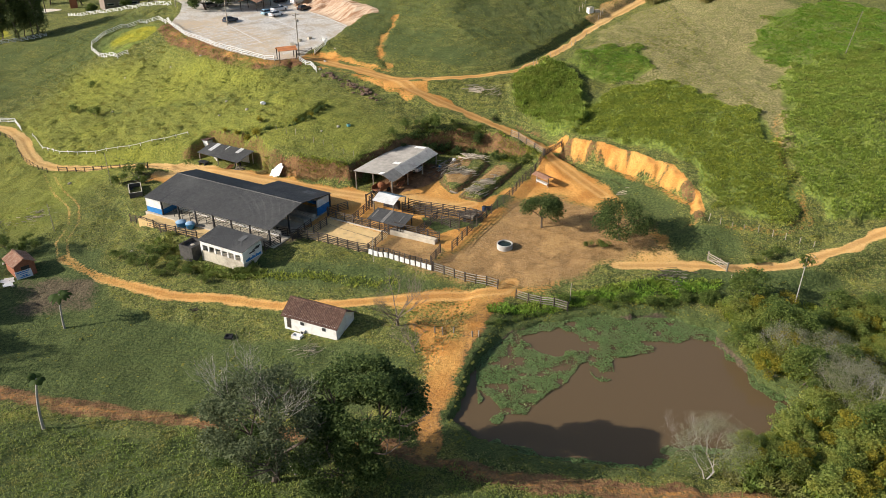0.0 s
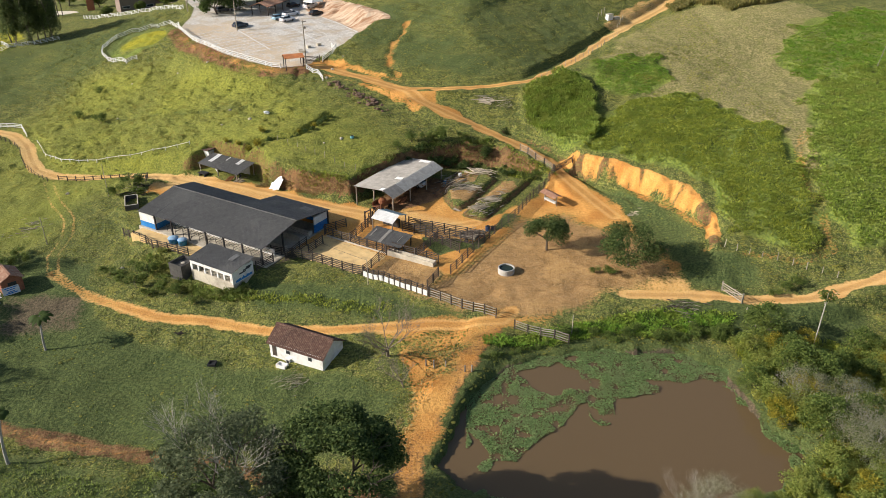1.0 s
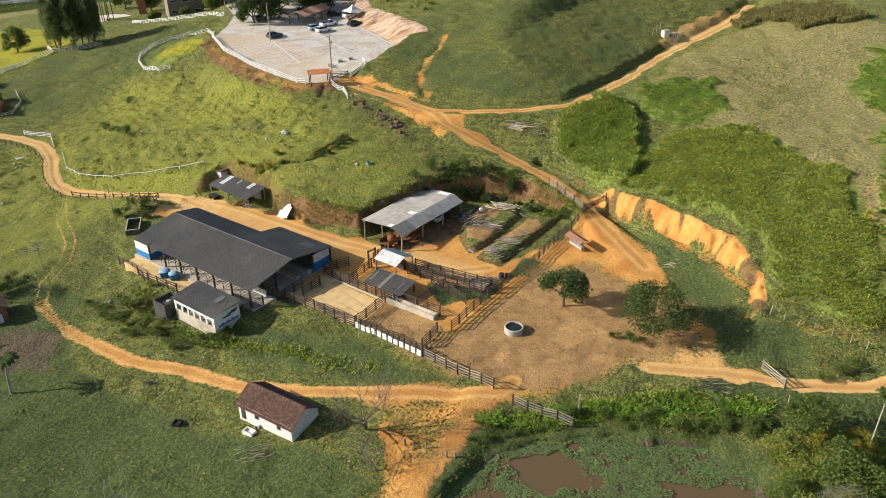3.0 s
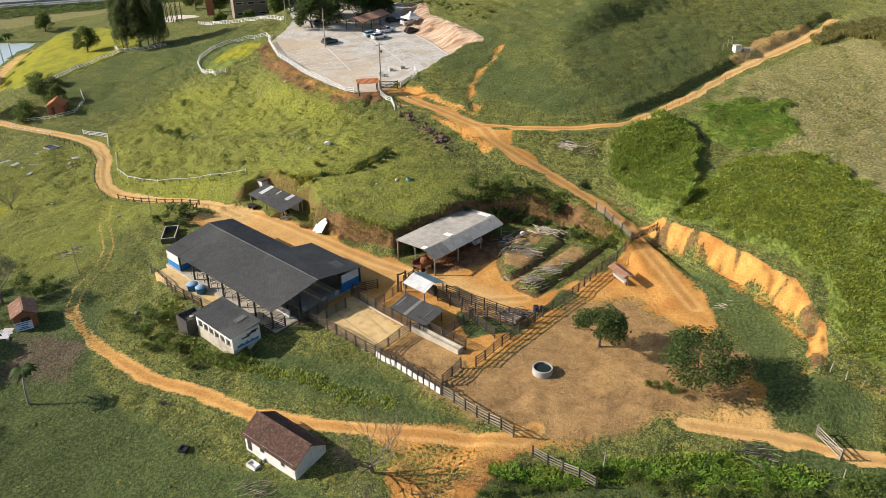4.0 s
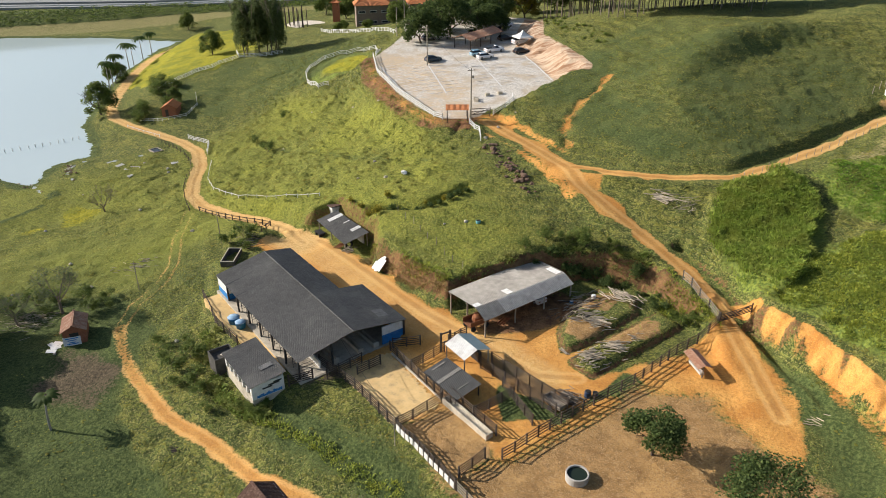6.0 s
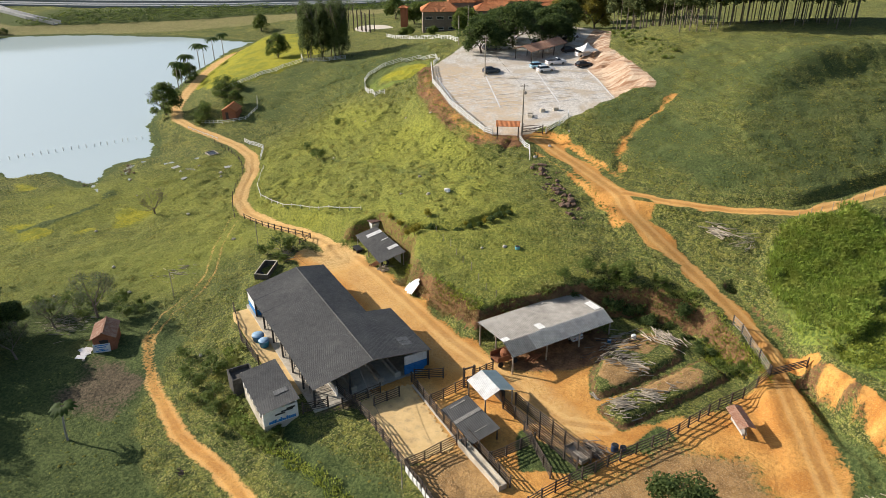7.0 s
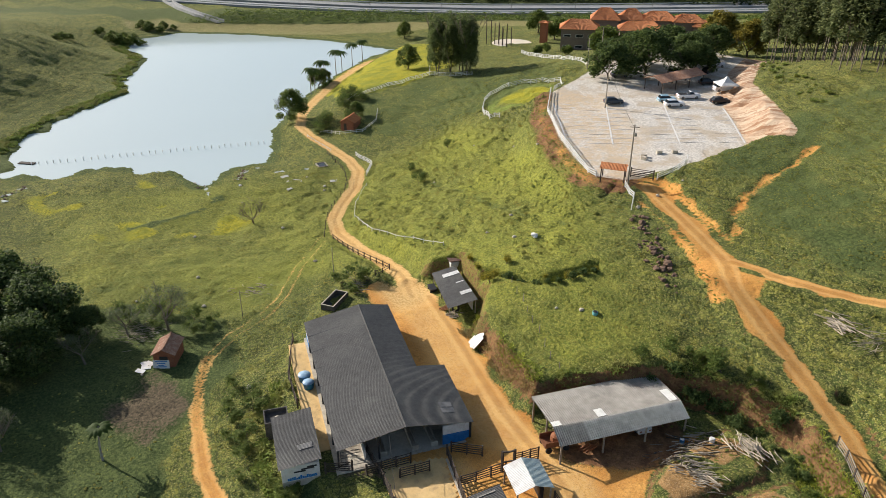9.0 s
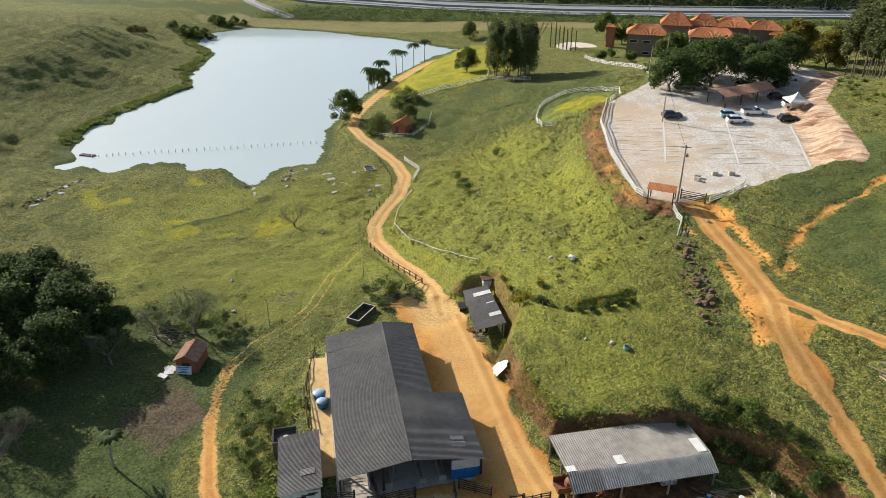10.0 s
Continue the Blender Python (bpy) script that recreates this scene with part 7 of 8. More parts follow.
CM = pose(4.0, 110.5, ground(4, 110.5) + 0.55, 0, 0, -24)
for name, lo, hi in (("bed", (-1.4, -0.75, 0), (1.4, 0.75, 0.08)), ("side_board", (-1.4, -0.8, 0.08), (1.4, -0.74, 0.5)), ("side_board", (-1.4, 0.74, 0.08), (1.4, 0.8, 0.5)), ("tail_board", (1.36, -0.74, 0.08), (1.42, 0.74, 0.5)), ("head_board", (-1.42, -0.74, 0.08), (-1.36, 0.74, 0.5))):
    bm = bmesh.new()
    block(bm, lo, hi, CM)
    part(name, bm, WOOD_GREY, cart)
for s in (-1, 1):
    bm = bmesh.new()
    tube(bm, CM @ Vector((0, s * 0.86, -0.22)), CM @ Vector((0, s * 1.02, -0.22)), 0.34, seg=14)
    part("wheel", bm, RUBBER, cart)
bm = bmesh.new()
beam(bm, CM @ Vector((-1.4, 0, -0.05)), CM @ Vector((-2.9, 0, -0.35)), 0.1, 0.1)
part("drawbar", bm, WOOD_DARK, cart)
for x, y, r, h, m, lab in ((7.1, 113.7, 0.42, 0.8, PLASTIC_NAVY, "dark blue plastic drum beside the fence"), (7.9, 114.2, 0.35, 0.5, PLASTIC_NAVY, "dark blue plastic drum beside the fence"), (-0.6, 133.0, 0.3, 0.5, PLASTIC_BLUE, "blue tub in the scrap"), (2.2, 134.6, 0.34, 0.45, PAINT_WHITE, "white tub in the scrap"),
                           (-19.1, 141.7, 0.4, 0.35, PLASTIC_TEAL, "pale turquoise mineral tub on the pasture")):
    root = thing("drum", (x, y, ground(x, y)), lab, "drum")
    bm = bmesh.new()
    lathe(bm, ((r * 0.92, -0.1), (r, 0.05), (r * 0.96, h * 0.5), (r, h * 0.96), (r * 0.9, h)), 16, (x, y, ground(x, y)))
    part("body", bm, m, root)
    bm = bmesh.new()
    lathe(bm, ((r * 0.8, h), (r * 0.75, h + 0.05)), 14, (x, y, ground(x, y)))
    part("lid", bm, RUBBER if r > 0.34 else PAINT_WHITE, root)
# white panels leaning on the bank
stack = thing("leaning_panels", (-32.6, 131.5, 1.9), "stack of white panels leaning on the bank", "panels")
LEAN = Matrix(((0.80, 0.38, 0.46, -33.9), (-0.60, 0.50, 0.62, 132.2), (0, 0.78, -0.63, 1.25), (0, 0, 0, 1)))
for u, lo, hi, lift in ((0.0, 0.0, 1.5, 0.0), (0.5, 0.25, 2.9, 0.03), (1.0, 0.1, 3.0, 0.0), (1.5, 0.3, 3.1, 0.04), (2.0, 0.5, 2.7, 0.0)):
    bm = bmesh.new()
    block(bm, (u, lo, -0.03 - lift), (u + 0.47, hi, 0.03 - lift), LEAN)
    part("panel", bm, SHEET_WHITE, stack)
for i, (x, y, a) in enumerate(((-68.6, 99.5, 20), (-68.0, 98.6, 60), (-69.0, 98.8, -10), (-67.7, 97.6, 30))):
    bm = bmesh.new()
    block(bm, (-0.7, -0.4, 0), (0.7, 0.4, 0.04), pose(x, y, ground(x, y) + 0.05 + 0.05 * i, 3, 2, a))
    root = thing("white_sheet", (x, y, ground(x, y)), "white board lying on the grass by the hut", "board", "boards by the hut")
    part("board", bm, SHEET_WHITE, root)
sign = thing("old_sign_board", (-68.0, 99.8, ground(-68, 99.8)), "white sign board with blue bars leaning on the hut", "sign")
SGM = pose(-66.35, 100.2, ground(-66.35, 100.2), 0, 0, 46) @ pose(0, 0, 0, -18)
bm = bmesh.new()
block(bm, (-1.2, -0.03, 0), (1.2, 0.03, 1.35), SGM)
part("board", bm, SHEET_WHITE, sign)
for z, w in ((1.0, 0.9), (0.72, 0.6), (0.4, 0.45), (0.2, 0.8)):
    bm = bmesh.new()
    block(bm, (-w, -0.045, z), (w, -0.03, z + 0.13), SGM)
    part("lettering_bar", bm, PAINT_BLUE, sign, "blue bar of faded lettering")
# tyre, bench and trailer by the tool shed
tyre = thing("tractor_tyre", (-41.2, 137.2, 1.3), "large black tractor tyre under the shed", "tyre")
bm = bmesh.new()
TY = pose(-41.2, 137.2, ground(-41.2, 137.2) + 0.55, 70, 0, 30)
ring = [[bm.verts.new(TY @ Vector(((0.5 + 0.19 * math.cos(b)) * math.cos(a), (0.5 + 0.19 * math.cos(b)) * math.sin(a), 0.17 * math.sin(b)))) for b in np.arange(8) * math.pi / 4] for a in np.arange(20) * math.pi / 10]
for i in range(20):
    for j in range(8):
        bm.faces.new((ring[i][j], ring[(i + 1) % 20][j], ring[(i + 1) % 20][(j + 1) % 8], ring[i][(j + 1) % 8]))
part("tyre", bm, RUBBER, tyre, smooth=True)
bench = thing("dark_trailer", (-48.6, 140.0, 0.9), "low dark flat trailer beside the shed", "trailer")
bm = bmesh.new()
block(bm, (-1.0, -0.6, 0.5), (1.0, 0.6, 0.65), pose(-48.9, 139.7, ground(-48.9, 139.7), 0, 0, -28))
part("bed", bm, STEEL, bench)
for x in (-0.7, 0.7):
    bm = bmesh.new()
    block(bm, (x - 0.06, -0.55, -0.1), (x + 0.06, 0.55, 0.5), pose(-48.9, 139.7, ground(-48.9, 139.7), 0, 0, -28))
    part("leg", bm, STEEL, bench)
harrow = thing("disc_harrow", (-42.8, 136.3, 1.2), "rusty red farm implement beside the shed", "implement")
for i in range(4):
    bm = bmesh.new()
    beam(bm, (-43.4 + i * 0.3, 135.7 + i * 0.1, ground(-43, 136) + 0.15), (-42.6 + i * 0.3, 136.9 + i * 0.1, ground(-43, 136) + 0.7), 0.1, 0.14)
    part("bar", bm, IRON_RUST, harrow)
# wagon under the implement shed
wagon = thing("hay_wagon", (-9.5, 123, 2.2), "rust red farm wagon parked under the shed", "wagon")
WM = pose(-11.3, 122.6, ground(-11.3, 122.6), 0, 0, 60)
for name, lo, hi, m in (("deck", (-1.6, -0.9, 0.8), (1.6, 0.9, 0.95), WOOD_RED), ("side", (-1.6, -0.95, 0.95), (1.6, -0.88, 1.6), WOOD_RED), ("side", (-1.6, 0.88, 0.95), (1.6, 0.95, 1.6), WOOD_RED)):
    bm = bmesh.new()
    block(bm, lo, hi, WM)
    part(name, bm, m, wagon)
for x in (-1.1, 1.1):
    for s in (-1, 1):
        bm = bmesh.new()
        tube(bm, WM @ Vector((x, s * 0.8, 0.4)), WM @ Vector((x, s * 1.0, 0.4)), 0.4, seg=14)
        part("wheel", bm, RUBBER, wagon)
bm = bmesh.new()
lathe(bm, ((0.75, 0), (0.8, 0.2), (0.7, 0.75), (0.3, 1.0)), 12, WM @ Vector((0.2, 0, 0.95)))
part("load", bm, IRON_RUST, wagon, "brown covered load")
plough = thing("plough", (-8.2, 124.2, 2.4), "rusty plough on the dirt by the shed", "implement")
for i in range(3):
    bm = bmesh.new()
    beam(bm, (-8.6 + i * 0.4, 123.6 + i * 0.15, 2.4), (-7.9 + i * 0.4, 124.6 + i * 0.15, 3.2), 0.12, 0.3)
    part("blade", bm, IRON_RUST, plough)

# ---- cars ----
GLASS_DARK = surface("dark_car_glass", (0.012, 0.015, 0.018), (0.03, 0.035, 0.04), 1.0, 0.1, bump=0)


def paint(name, colour):
    m, t, b = shader(name, 0.3, 0.2)
    b.inputs["Base Color"].default_value = (*colour, 1)
    b.inputs["Coat Weight"].default_value = 0.6
    return m


def car(label, at, heading, material, length=4.2, width=1.75, height=1.5, bed=False, z=None):
    """A parked car: body, cabin with glass band, roof, bonnet, four wheels with rims, lamps and bumpers."""
    z = ground(*at) if z is None else z
    root = thing("pickup" if bed else "car", (*at, z), label, "pickup" if bed else "car", "parked cars")
    m = pose(*at, z, 0, 0, heading)
    l, w, h = length / 2, width / 2, height

    def loft(rows):
        bm = bmesh.new()
        rings = [[bm.verts.new(m @ Vector((x, y, zz))) for x, y in ((x0, -y0), (x1, -y1), (x1, y1), (x0, y0))] for x0, x1, y0, y1, zz in rows]
        for a, b in zip(rings, rings[1:]):
            for i in range(4):
                bm.faces.new((a[i], a[(i + 1) % 4], b[(i + 1) % 4], b[i]))
        bm.faces.new(rings[0][::-1])
        bm.faces.new(rings[-1])
        return bm

    part("body", loft(((-l * 0.97, l * 0.96, w * 0.94, w * 0.9, 0.25), (-l, l, w, w * 0.95, 0.5), (-l * 0.99, l * 0.95, w * 0.98, w * 0.9, h * 0.58), (-l * 0.95, l * 0.86, w * 0.93, w * 0.82, h * 0.63))), material, root)
    a, b = (-l * 0.1, l * 0.5) if bed else (-l * 0.88, l * 0.45)
    part("window_band", loft(((a, b, w * 0.9, w * 0.86, h * 0.63), (a + l * 0.16, b - l * 0.3, w * 0.74, w * 0.72, h * 0.95))), GLASS_DARK, root, "dark car windows")
    part("roof", loft(((a + l * 0.14, b - l * 0.28, w * 0.76, w * 0.74, h * 0.94), (a + l * 0.2, b - l * 0.36, w * 0.66, w * 0.64, h))), material, root)
    if bed:
        part("cargo_bed", loft(((-l * 0.94, -l * 0.14, w * 0.9, w * 0.9, h * 0.64), (-l * 0.93, -l * 0.15, w * 0.86, w * 0.86, h * 0.66))), RUBBER, root, "dark open cargo bed")
    for x in (-l * 0.62, l * 0.62):
        for s in (-1, 1):
            bm = bmesh.new()
            tube(bm, m @ Vector((x, s * w * 0.8, 0.32)), m @ Vector((x, s * w * 1.01, 0.32)), 0.32, seg=12)
            wheel = part("wheel", bm, RUBBER, root)
            bm = bmesh.new()
            tube(bm, m @ Vector((x, s * w * 1.0, 0.32)), m @ Vector((x, s * w * 1.03, 0.32)), 0.18, seg=8)
            part("rim", bm, CEMENT_PALE, wheel)
    for x, mat, nm in ((l * 0.97, TRANSLUCENT, "headlight"), (-l * 0.985, BRICK_RED, "tail_light")):
        for s in (-1, 1):
            bm = bmesh.new()
            block(bm, (x - 0.06, s * w * 0.7 - 0.16, 0.6), (x + 0.06, s * w * 0.7 + 0.16, 0.76), m)
            part(nm, bm, mat, root)
    return root


WHITE_CAR, BLUE_CAR, BLACK_CAR, PALE_BLUE_CAR, GREY_CAR, SILVER_CAR = paint("white_car_paint", (0.8, 0.8, 0.8)), paint("dark_blue_car_paint", (0.03, 0.05, 0.075)), paint("black_car_paint", (0.012, 0.012, 0.014)), paint("light_blue_car_paint", (0.35, 0.55, 0.65)), paint("grey_car_paint", (0.12, 0.12, 0.13)), paint("silver_car_paint", (0.5, 0.5, 0.5))
H = 50
car("dark blue hatchback parked on the gravel lot", (-58.6, 206.4), H, BLUE_CAR)
car("white estate car parked on the gravel lot", (-47.0, 212.0), H, WHITE_CAR)
car("light blue saloon parked on the gravel lot", (-49.8, 213.8), H, PALE_BLUE_CAR, 4.0)
car("white pickup with dark open bed", (-47.6, 219.6), H, WHITE_CAR, 5.1, 1.8, 1.65, True)
car("black hatchback parked near the tent", (-40.6, 220.4), H, BLACK_CAR, 4.0)
car("black saloon in the shade", (-50.2, 234.2), H, BLACK_CAR)
car("white utility vehicle on the access lane", (-57.4, 253.5), H - 20, WHITE_CAR, 4.5, 1.85, 1.7)
car("silver car under the trees", (-66.8, 228.8), H, SILVER_CAR)
car("grey car under the trees", (-69.5, 226.0), H, GREY_CAR)
car("white car under the trees", (-58.0, 243.0), H + 40, WHITE_CAR)
car("black car under the trees", (-55.8, 245.4), H + 40, BLACK_CAR)
car("grey car under the trees", (-61.5, 238.6), H + 40, GREY_CAR)
car("white van beside the tent", (-43.6, 228.2), H, WHITE_CAR, 4.6, 1.85, 1.9)
car("white pickup parked under the implement shed", (-6.4, 132.4), 150, WHITE_CAR, 4.6, 1.75, 1.6)

# ---- the gravel car park ----
lot_z = lambda x, y: ground(x, y)
GW = "white fences"
WF = dict(rail=RAIL_WHITE, post=POST_WHITE, height=1.15, rails=3, step=2.0, thick=0.14, deep=0.12, group=GW, broad=0.11)
fence("white_fence", [(-75.5, 206), (-67.8, 194.6), (-57, 184.2), (-47, 176.2), (-42, 172.6), (-39.6, 171.6)], "white painted rail fence along the gravel lot", **WF)
fence("white_fence", [(-33.6, 171.4), (-30.6, 169.4), (-29.0, 166.2)], "white painted rail fence beside the entrance road", **WF)
fence("white_fence", [(-31.0, 177.6), (-28.8, 178.6), (-28.6, 182.4), (-30.4, 187)], "white painted rail fence beside the gate", **WF)
fence("white_fence", [(-85.6, 199.6), (-88.6, 199.4), (-92.9, 202.4), (-96.6, 205.8), (-100.8, 211.2), (-102.4, 215.4), (-99.6, 219.6), (-95.2, 221.2), (-89.7, 221.6), (-83.7, 221.2), (-79.5, 216.5), (-76, 208)], "white rail fence round the mown oval", **WF)
fence("white_fence", [(-133, 267), (-112.8, 252.7), (-89, 238.0), (-84, 234)], "white rail fence below the hotel garden", **WF)
fence("white_fence", [(-143, 232.4), (-137.4, 226.8), (-130, 228.4), (-123.6, 231.4)], "white rail fence below the eucalyptus stand", **WF)
fence("white_fence", [(-150, 203.8), (-145.1, 213.2), (-139.4, 222.6), (-137.4, 226.8)], "white rail fence along the mown slope", **WF)
fence("white_fence", [(-116, 178.6), (-107.6, 176.8), (-103.5, 171.5)], "pale rail fence above the lane", **WF)
WP = dict(rail=RAIL_WHITE, post=POST_WHITE, height=0.7, rails=1, step=2.6, thick=0.1, deep=0.1, group=GW)
fence("pipe_fence", [(-98.6, 167.4), (-92, 158.6), (-85.2, 152.8), (-75.3, 149.2), (-64.8, 148.2), (-54, 147.6)], "low pale pipe rail along the lane bank", **WP)
fence("lake_wall", [(-139, 180.0), (-131, 178.0), (-124, 176.6)], "low pale rail wall beside the lake lane", **WP)
fence("garden_fence", [(-139, 184.5), (-131.4, 185.4), (-127, 190), (-128.6, 196.5), (-133, 201)], "pale picket fence round the red house", step=1.6, height=0.9, rails=2, rail=RAIL_WHITE, post=POST_WHITE, thick=0.1, group=GW)
gate("lot_gate", (-35.0, 175.4), (-31.6, 177.3), "dark timber gate at the car park entrance", 1.5)
gatehouse = thing("gate_shelter", (-36.4, 172.9, 14.4), "small open shelter with orange tiled roof at the gate", "shelter")
GM = pose(-36.8, 172.6, ground(-36.8, 172.6), 0, 0, 25)
for s in (-1, 1):
    bm = bmesh.new()
    corrugated(bm, GM @ Vector((-2.3, s * 1.5, 2.3)), GM @ Vector((2.3, s * 1.5, 2.3)), GM @ Vector((2.3, 0, 3.0)), GM @ Vector((-2.3, 0, 3.0)), 0.24, 0.02, 0.06)
    part("roof_slope", bm, TILE_ORANGE, gatehouse)
    for x in (-2.0, 2.0):
        bm = bmesh.new()
        tube(bm, GM @ Vector((x, s * 1.3, -0.4)), GM @ Vector((x, s * 1.3, 2.4)), 0.1, 0.1, 7)
        part("post", bm, WOOD_DARK, gatehouse)
pavilion = thing("long_pavilion", (-55.5, 225, 17.8), "long open pavilion with rust red tiled roof", "pavilion")
VA, VB = Vector((-56.6, 219.0, 0)), Vector((-53.4, 234.4, 0))
vd = (VB - VA).normalized()
vn = Vector((-vd.y, vd.x, 0))
VZ = ground(-55, 226)
for s in (-1, 1):
    bm = bmesh.new()
    q = lambda a, b, z: VA + vd * a + vn * b + Vector((0, 0, VZ + z))
    corrugated(bm, q(0, s * 2.9, 2.5), q(15.6, s * 2.9, 2.5), q(15.6, 0, 3.6), q(0, 0, 3.6), 0.28, 0.045, 0.08)
    part("roof_slope", bm, TILE_OLD if s > 0 else TILE_OLD, pavilion)
    for a in (0.6, 5.4, 10.2, 15.0):
        bm = bmesh.new()
        tube(bm, q(a, s * 2.5, -0.4), q(a, s * 2.5, 2.6), 0.13, 0.13, 7)
        part("post", bm, WOOD_DARK, pavilion)
tent = thing("white_tent", (-42.6, 226.6, 17.9), "white pointed party tent", "tent")
TM2 = pose(-42.4, 226.4, ground(-42.4, 226.4), 0, 0, H)
bm = bmesh.new()
prev = None
for r, z in ((2.1, 2.1), (2.1, 2.35), (1.2, 2.75), (0.5, 3.3), (0.1, 3.9)):
    ring = [bm.verts.new(TM2 @ Vector((x * r, y * r, z))) for x, y in ((-1, -1), (1, -1), (1, 1), (-1, 1))]
    if prev:
        for i in range(4):
            bm.faces.new((prev[i], prev[(i + 1) % 4], ring[(i + 1) % 4], ring[i]))
    prev = ring
bm.faces.new(prev)
part("canopy", bm, SHEET_WHITE, tent)
for x in (-2, 2):
    for y in (-2, 2):
        bm = bmesh.new()
        tube(bm, TM2 @ Vector((x, y, -0.2)), TM2 @ Vector((x, y, 2.2)), 0.04, seg=5)
        part("pole", bm, CEMENT_PALE, tent)
# painted bays
LINE_MESH = shared("bay_line", UNIT, surface("faded_road_paint", (0.62, 0.60, 0.55), (0.78, 0.76, 0.72), 4.0, 0.8, wear=(0.5, 0.46, 0.4), wear_scale=1.5))


def bays(p, q, half, n, label):
    root = thing("bay_markings", (*p, lot_z(*p)), label, "markings", kind="structure")
    p, q = Vector((*p, 0)), Vector((*q, 0))
    d = (q - p).normalized()
    s = Vector((-d.y, d.x, 0))

    def stripe(a, b, w, name):
        k = 5
        for i in range(k):
            u, v = a + (b - a) * (i / k), a + (b - a) * ((i + 1) / k)
            u.z, v.z = ground(u.x, u.y) + 0.035, ground(v.x, v.y) + 0.035
            piece(name, LINE_MESH, root, span(u, v, w, 0.012))

    stripe(p, q, 0.32, "centre_line")
    for i in range(n):
        c = p + (q - p) * ((i + 0.3) / n)
        for side in (half if isinstance(half, tuple) else (-half, half)):
            a, b = c + s * (0.3 if side > 0 else -0.3), c + s * side
            a.z, b.z = ground(a.x, a.y) + 0.035, ground(b.x, b.y) + 0.035
            piece("bay_line", LINE_MESH, root, span(a, b, 0.2, 0.012))


bays((-45.6, 186.2), (-58.6, 203.6), 4.6, 9, "faded white parking bay lines on gravel")
bays((-35.4, 193.6), (-49.2, 211.6), 4.8, 10, "faded white parking bay lines on gravel")
bays((-25.8, 200.4), (-38.4, 217.4), (4.6, 4.7), 9, "faded white parking bay lines by the cutting")
bays((-54.5, 183.2), (-70.0, 199.6), (-4.6, -4.65), 10, "faded white parking bay lines along the fence")
for x, y, a in ((-37.6, 184.2, 20), (-36.2, 187.2, 50), (-37.0, 183.2, 0), (-34.0, 189.0, 40)):
    root = thing("concrete_block", (x, y, lot_z(x, y)), "grey concrete block on the gravel lot", "block", "concrete blocks")
    bm = bmesh.new()
    vs = block(bm, (-0.5, -0.35, -0.05), (0.5, 0.35, 0.6), pose(x, y, lot_z(x, y), 0, 0, a))
    bmesh.ops.bevel(bm, geom=bm.edges[:], offset=0.04, segments=1, affect="EDGES")
    part("block", bm, CONCRETE, root)


def pole(at, h, label, lamp=False, arms=1, lean=(0, 0)):
    root = thing("utility_pole", (*at, ground(*at)), label, "pole", "utility poles")
    z = ground(*at)
    bm = bmesh.new()
    tube(bm, (*at, z - 0.5), (at[0] + lean[0], at[1] + lean[1], z + h), 0.16 if arms else 0.07, 0.1 if arms else 0.05, 8)
    part("shaft", bm, WOOD_GREY, root)
    for i in range(arms):
        bm = bmesh.new()
        beam(bm, (at[0] + lean[0] - 0.6, at[1] + lean[1] - 0.5, z + h - 0.4 - i * 0.6), (at[0] + lean[0] + 0.6, at[1] + lean[1] + 0.5, z + h - 0.4 - i * 0.6), 0.1, 0.1)
        part("crossarm", bm, WOOD_DARK, root)
    if lamp:
        bm = bmesh.new()
        lathe(bm, ((0.22, 0), (0.25, 0.4), (0.1, 0.55)), 10, (at[0] + 0.35, at[1], z + h - 1.9))
        part("transformer", bm, CEMENT_PALE, root)
    return root


pole((-58.6, 203.2), 9.5, "tall grey timber utility pole on the lot")
pole((-33.9, 172.8), 10.5, "tall grey timber utility pole by the gate", True)
pole((-69.0, 115.8), 5.2, "dark timber pole on the meadow", arms=0)
pole((-64.8, 131.6), 6.5, "thin timber pole beside the lane", arms=0)
pole((17.6, 86.0), 3.0, "thin bare post above the pond", arms=0)
pole((-10.6, 97.6), 4.2, "thin bare post in the corral", arms=0)
pole((88, 160.6), 9.0, "leaning timber pole in the forage grass", arms=0, lean=(1.5, 0))
pole((-86, 243), 8.0, "timber pole by the hotel fence", arms=1)
pole((-81, 229), 8.0, "timber pole by the oval lawn", arms=1)


def wire(p, q, sag, label):
    bm = bmesh.new()
    p, q = Vector(p), Vector(q)
    last = p
    for i in range(1, 13):
        s = i / 12
        x = p + (q - p) * s - Vector((0, 0, sag * 4 * s * (1 - s)))
        tube(bm, last, x, 0.022, 0.022, 4, caps=False)
        last = x
    root = thing("overhead_wire", p, label, "wire", "overhead wires")
    part("cable", bm, RUBBER, root)


wire((-33.9, 172.8, ground(-33.9, 172.8) + 10), (-58.6, 203.2, ground(-58.6, 203.2) + 9), 0.8, "dark cable between the lot's poles")
wire(tuple(bw(0.2, -2, 5.0)), (-10.6, 97.6, ground(-10.6, 97.6) + 4.1), 0.4, "pale cable from the barn to a post")
wire((-64.8, 131.6, ground(-64.8, 131.6) + 6.3), tuple(bw(28.2, 2, 4.9)), 0.3, "dark cable from a pole to the barn")

# ---- field odds and ends ----
pump = thing("pump_box", (40.6, 208.0, ground(40.6, 208)), "small white pump box beside the track", "box")
bm = bmesh.new()
block(bm, (-0.8, -0.6, -0.3), (0.8, 0.6, 1.3), pose(40.6, 208, ground(40.6, 208), 0, 0, 30))
part("body", bm, PAINT_WHITE, pump)
bm = bmesh.new()
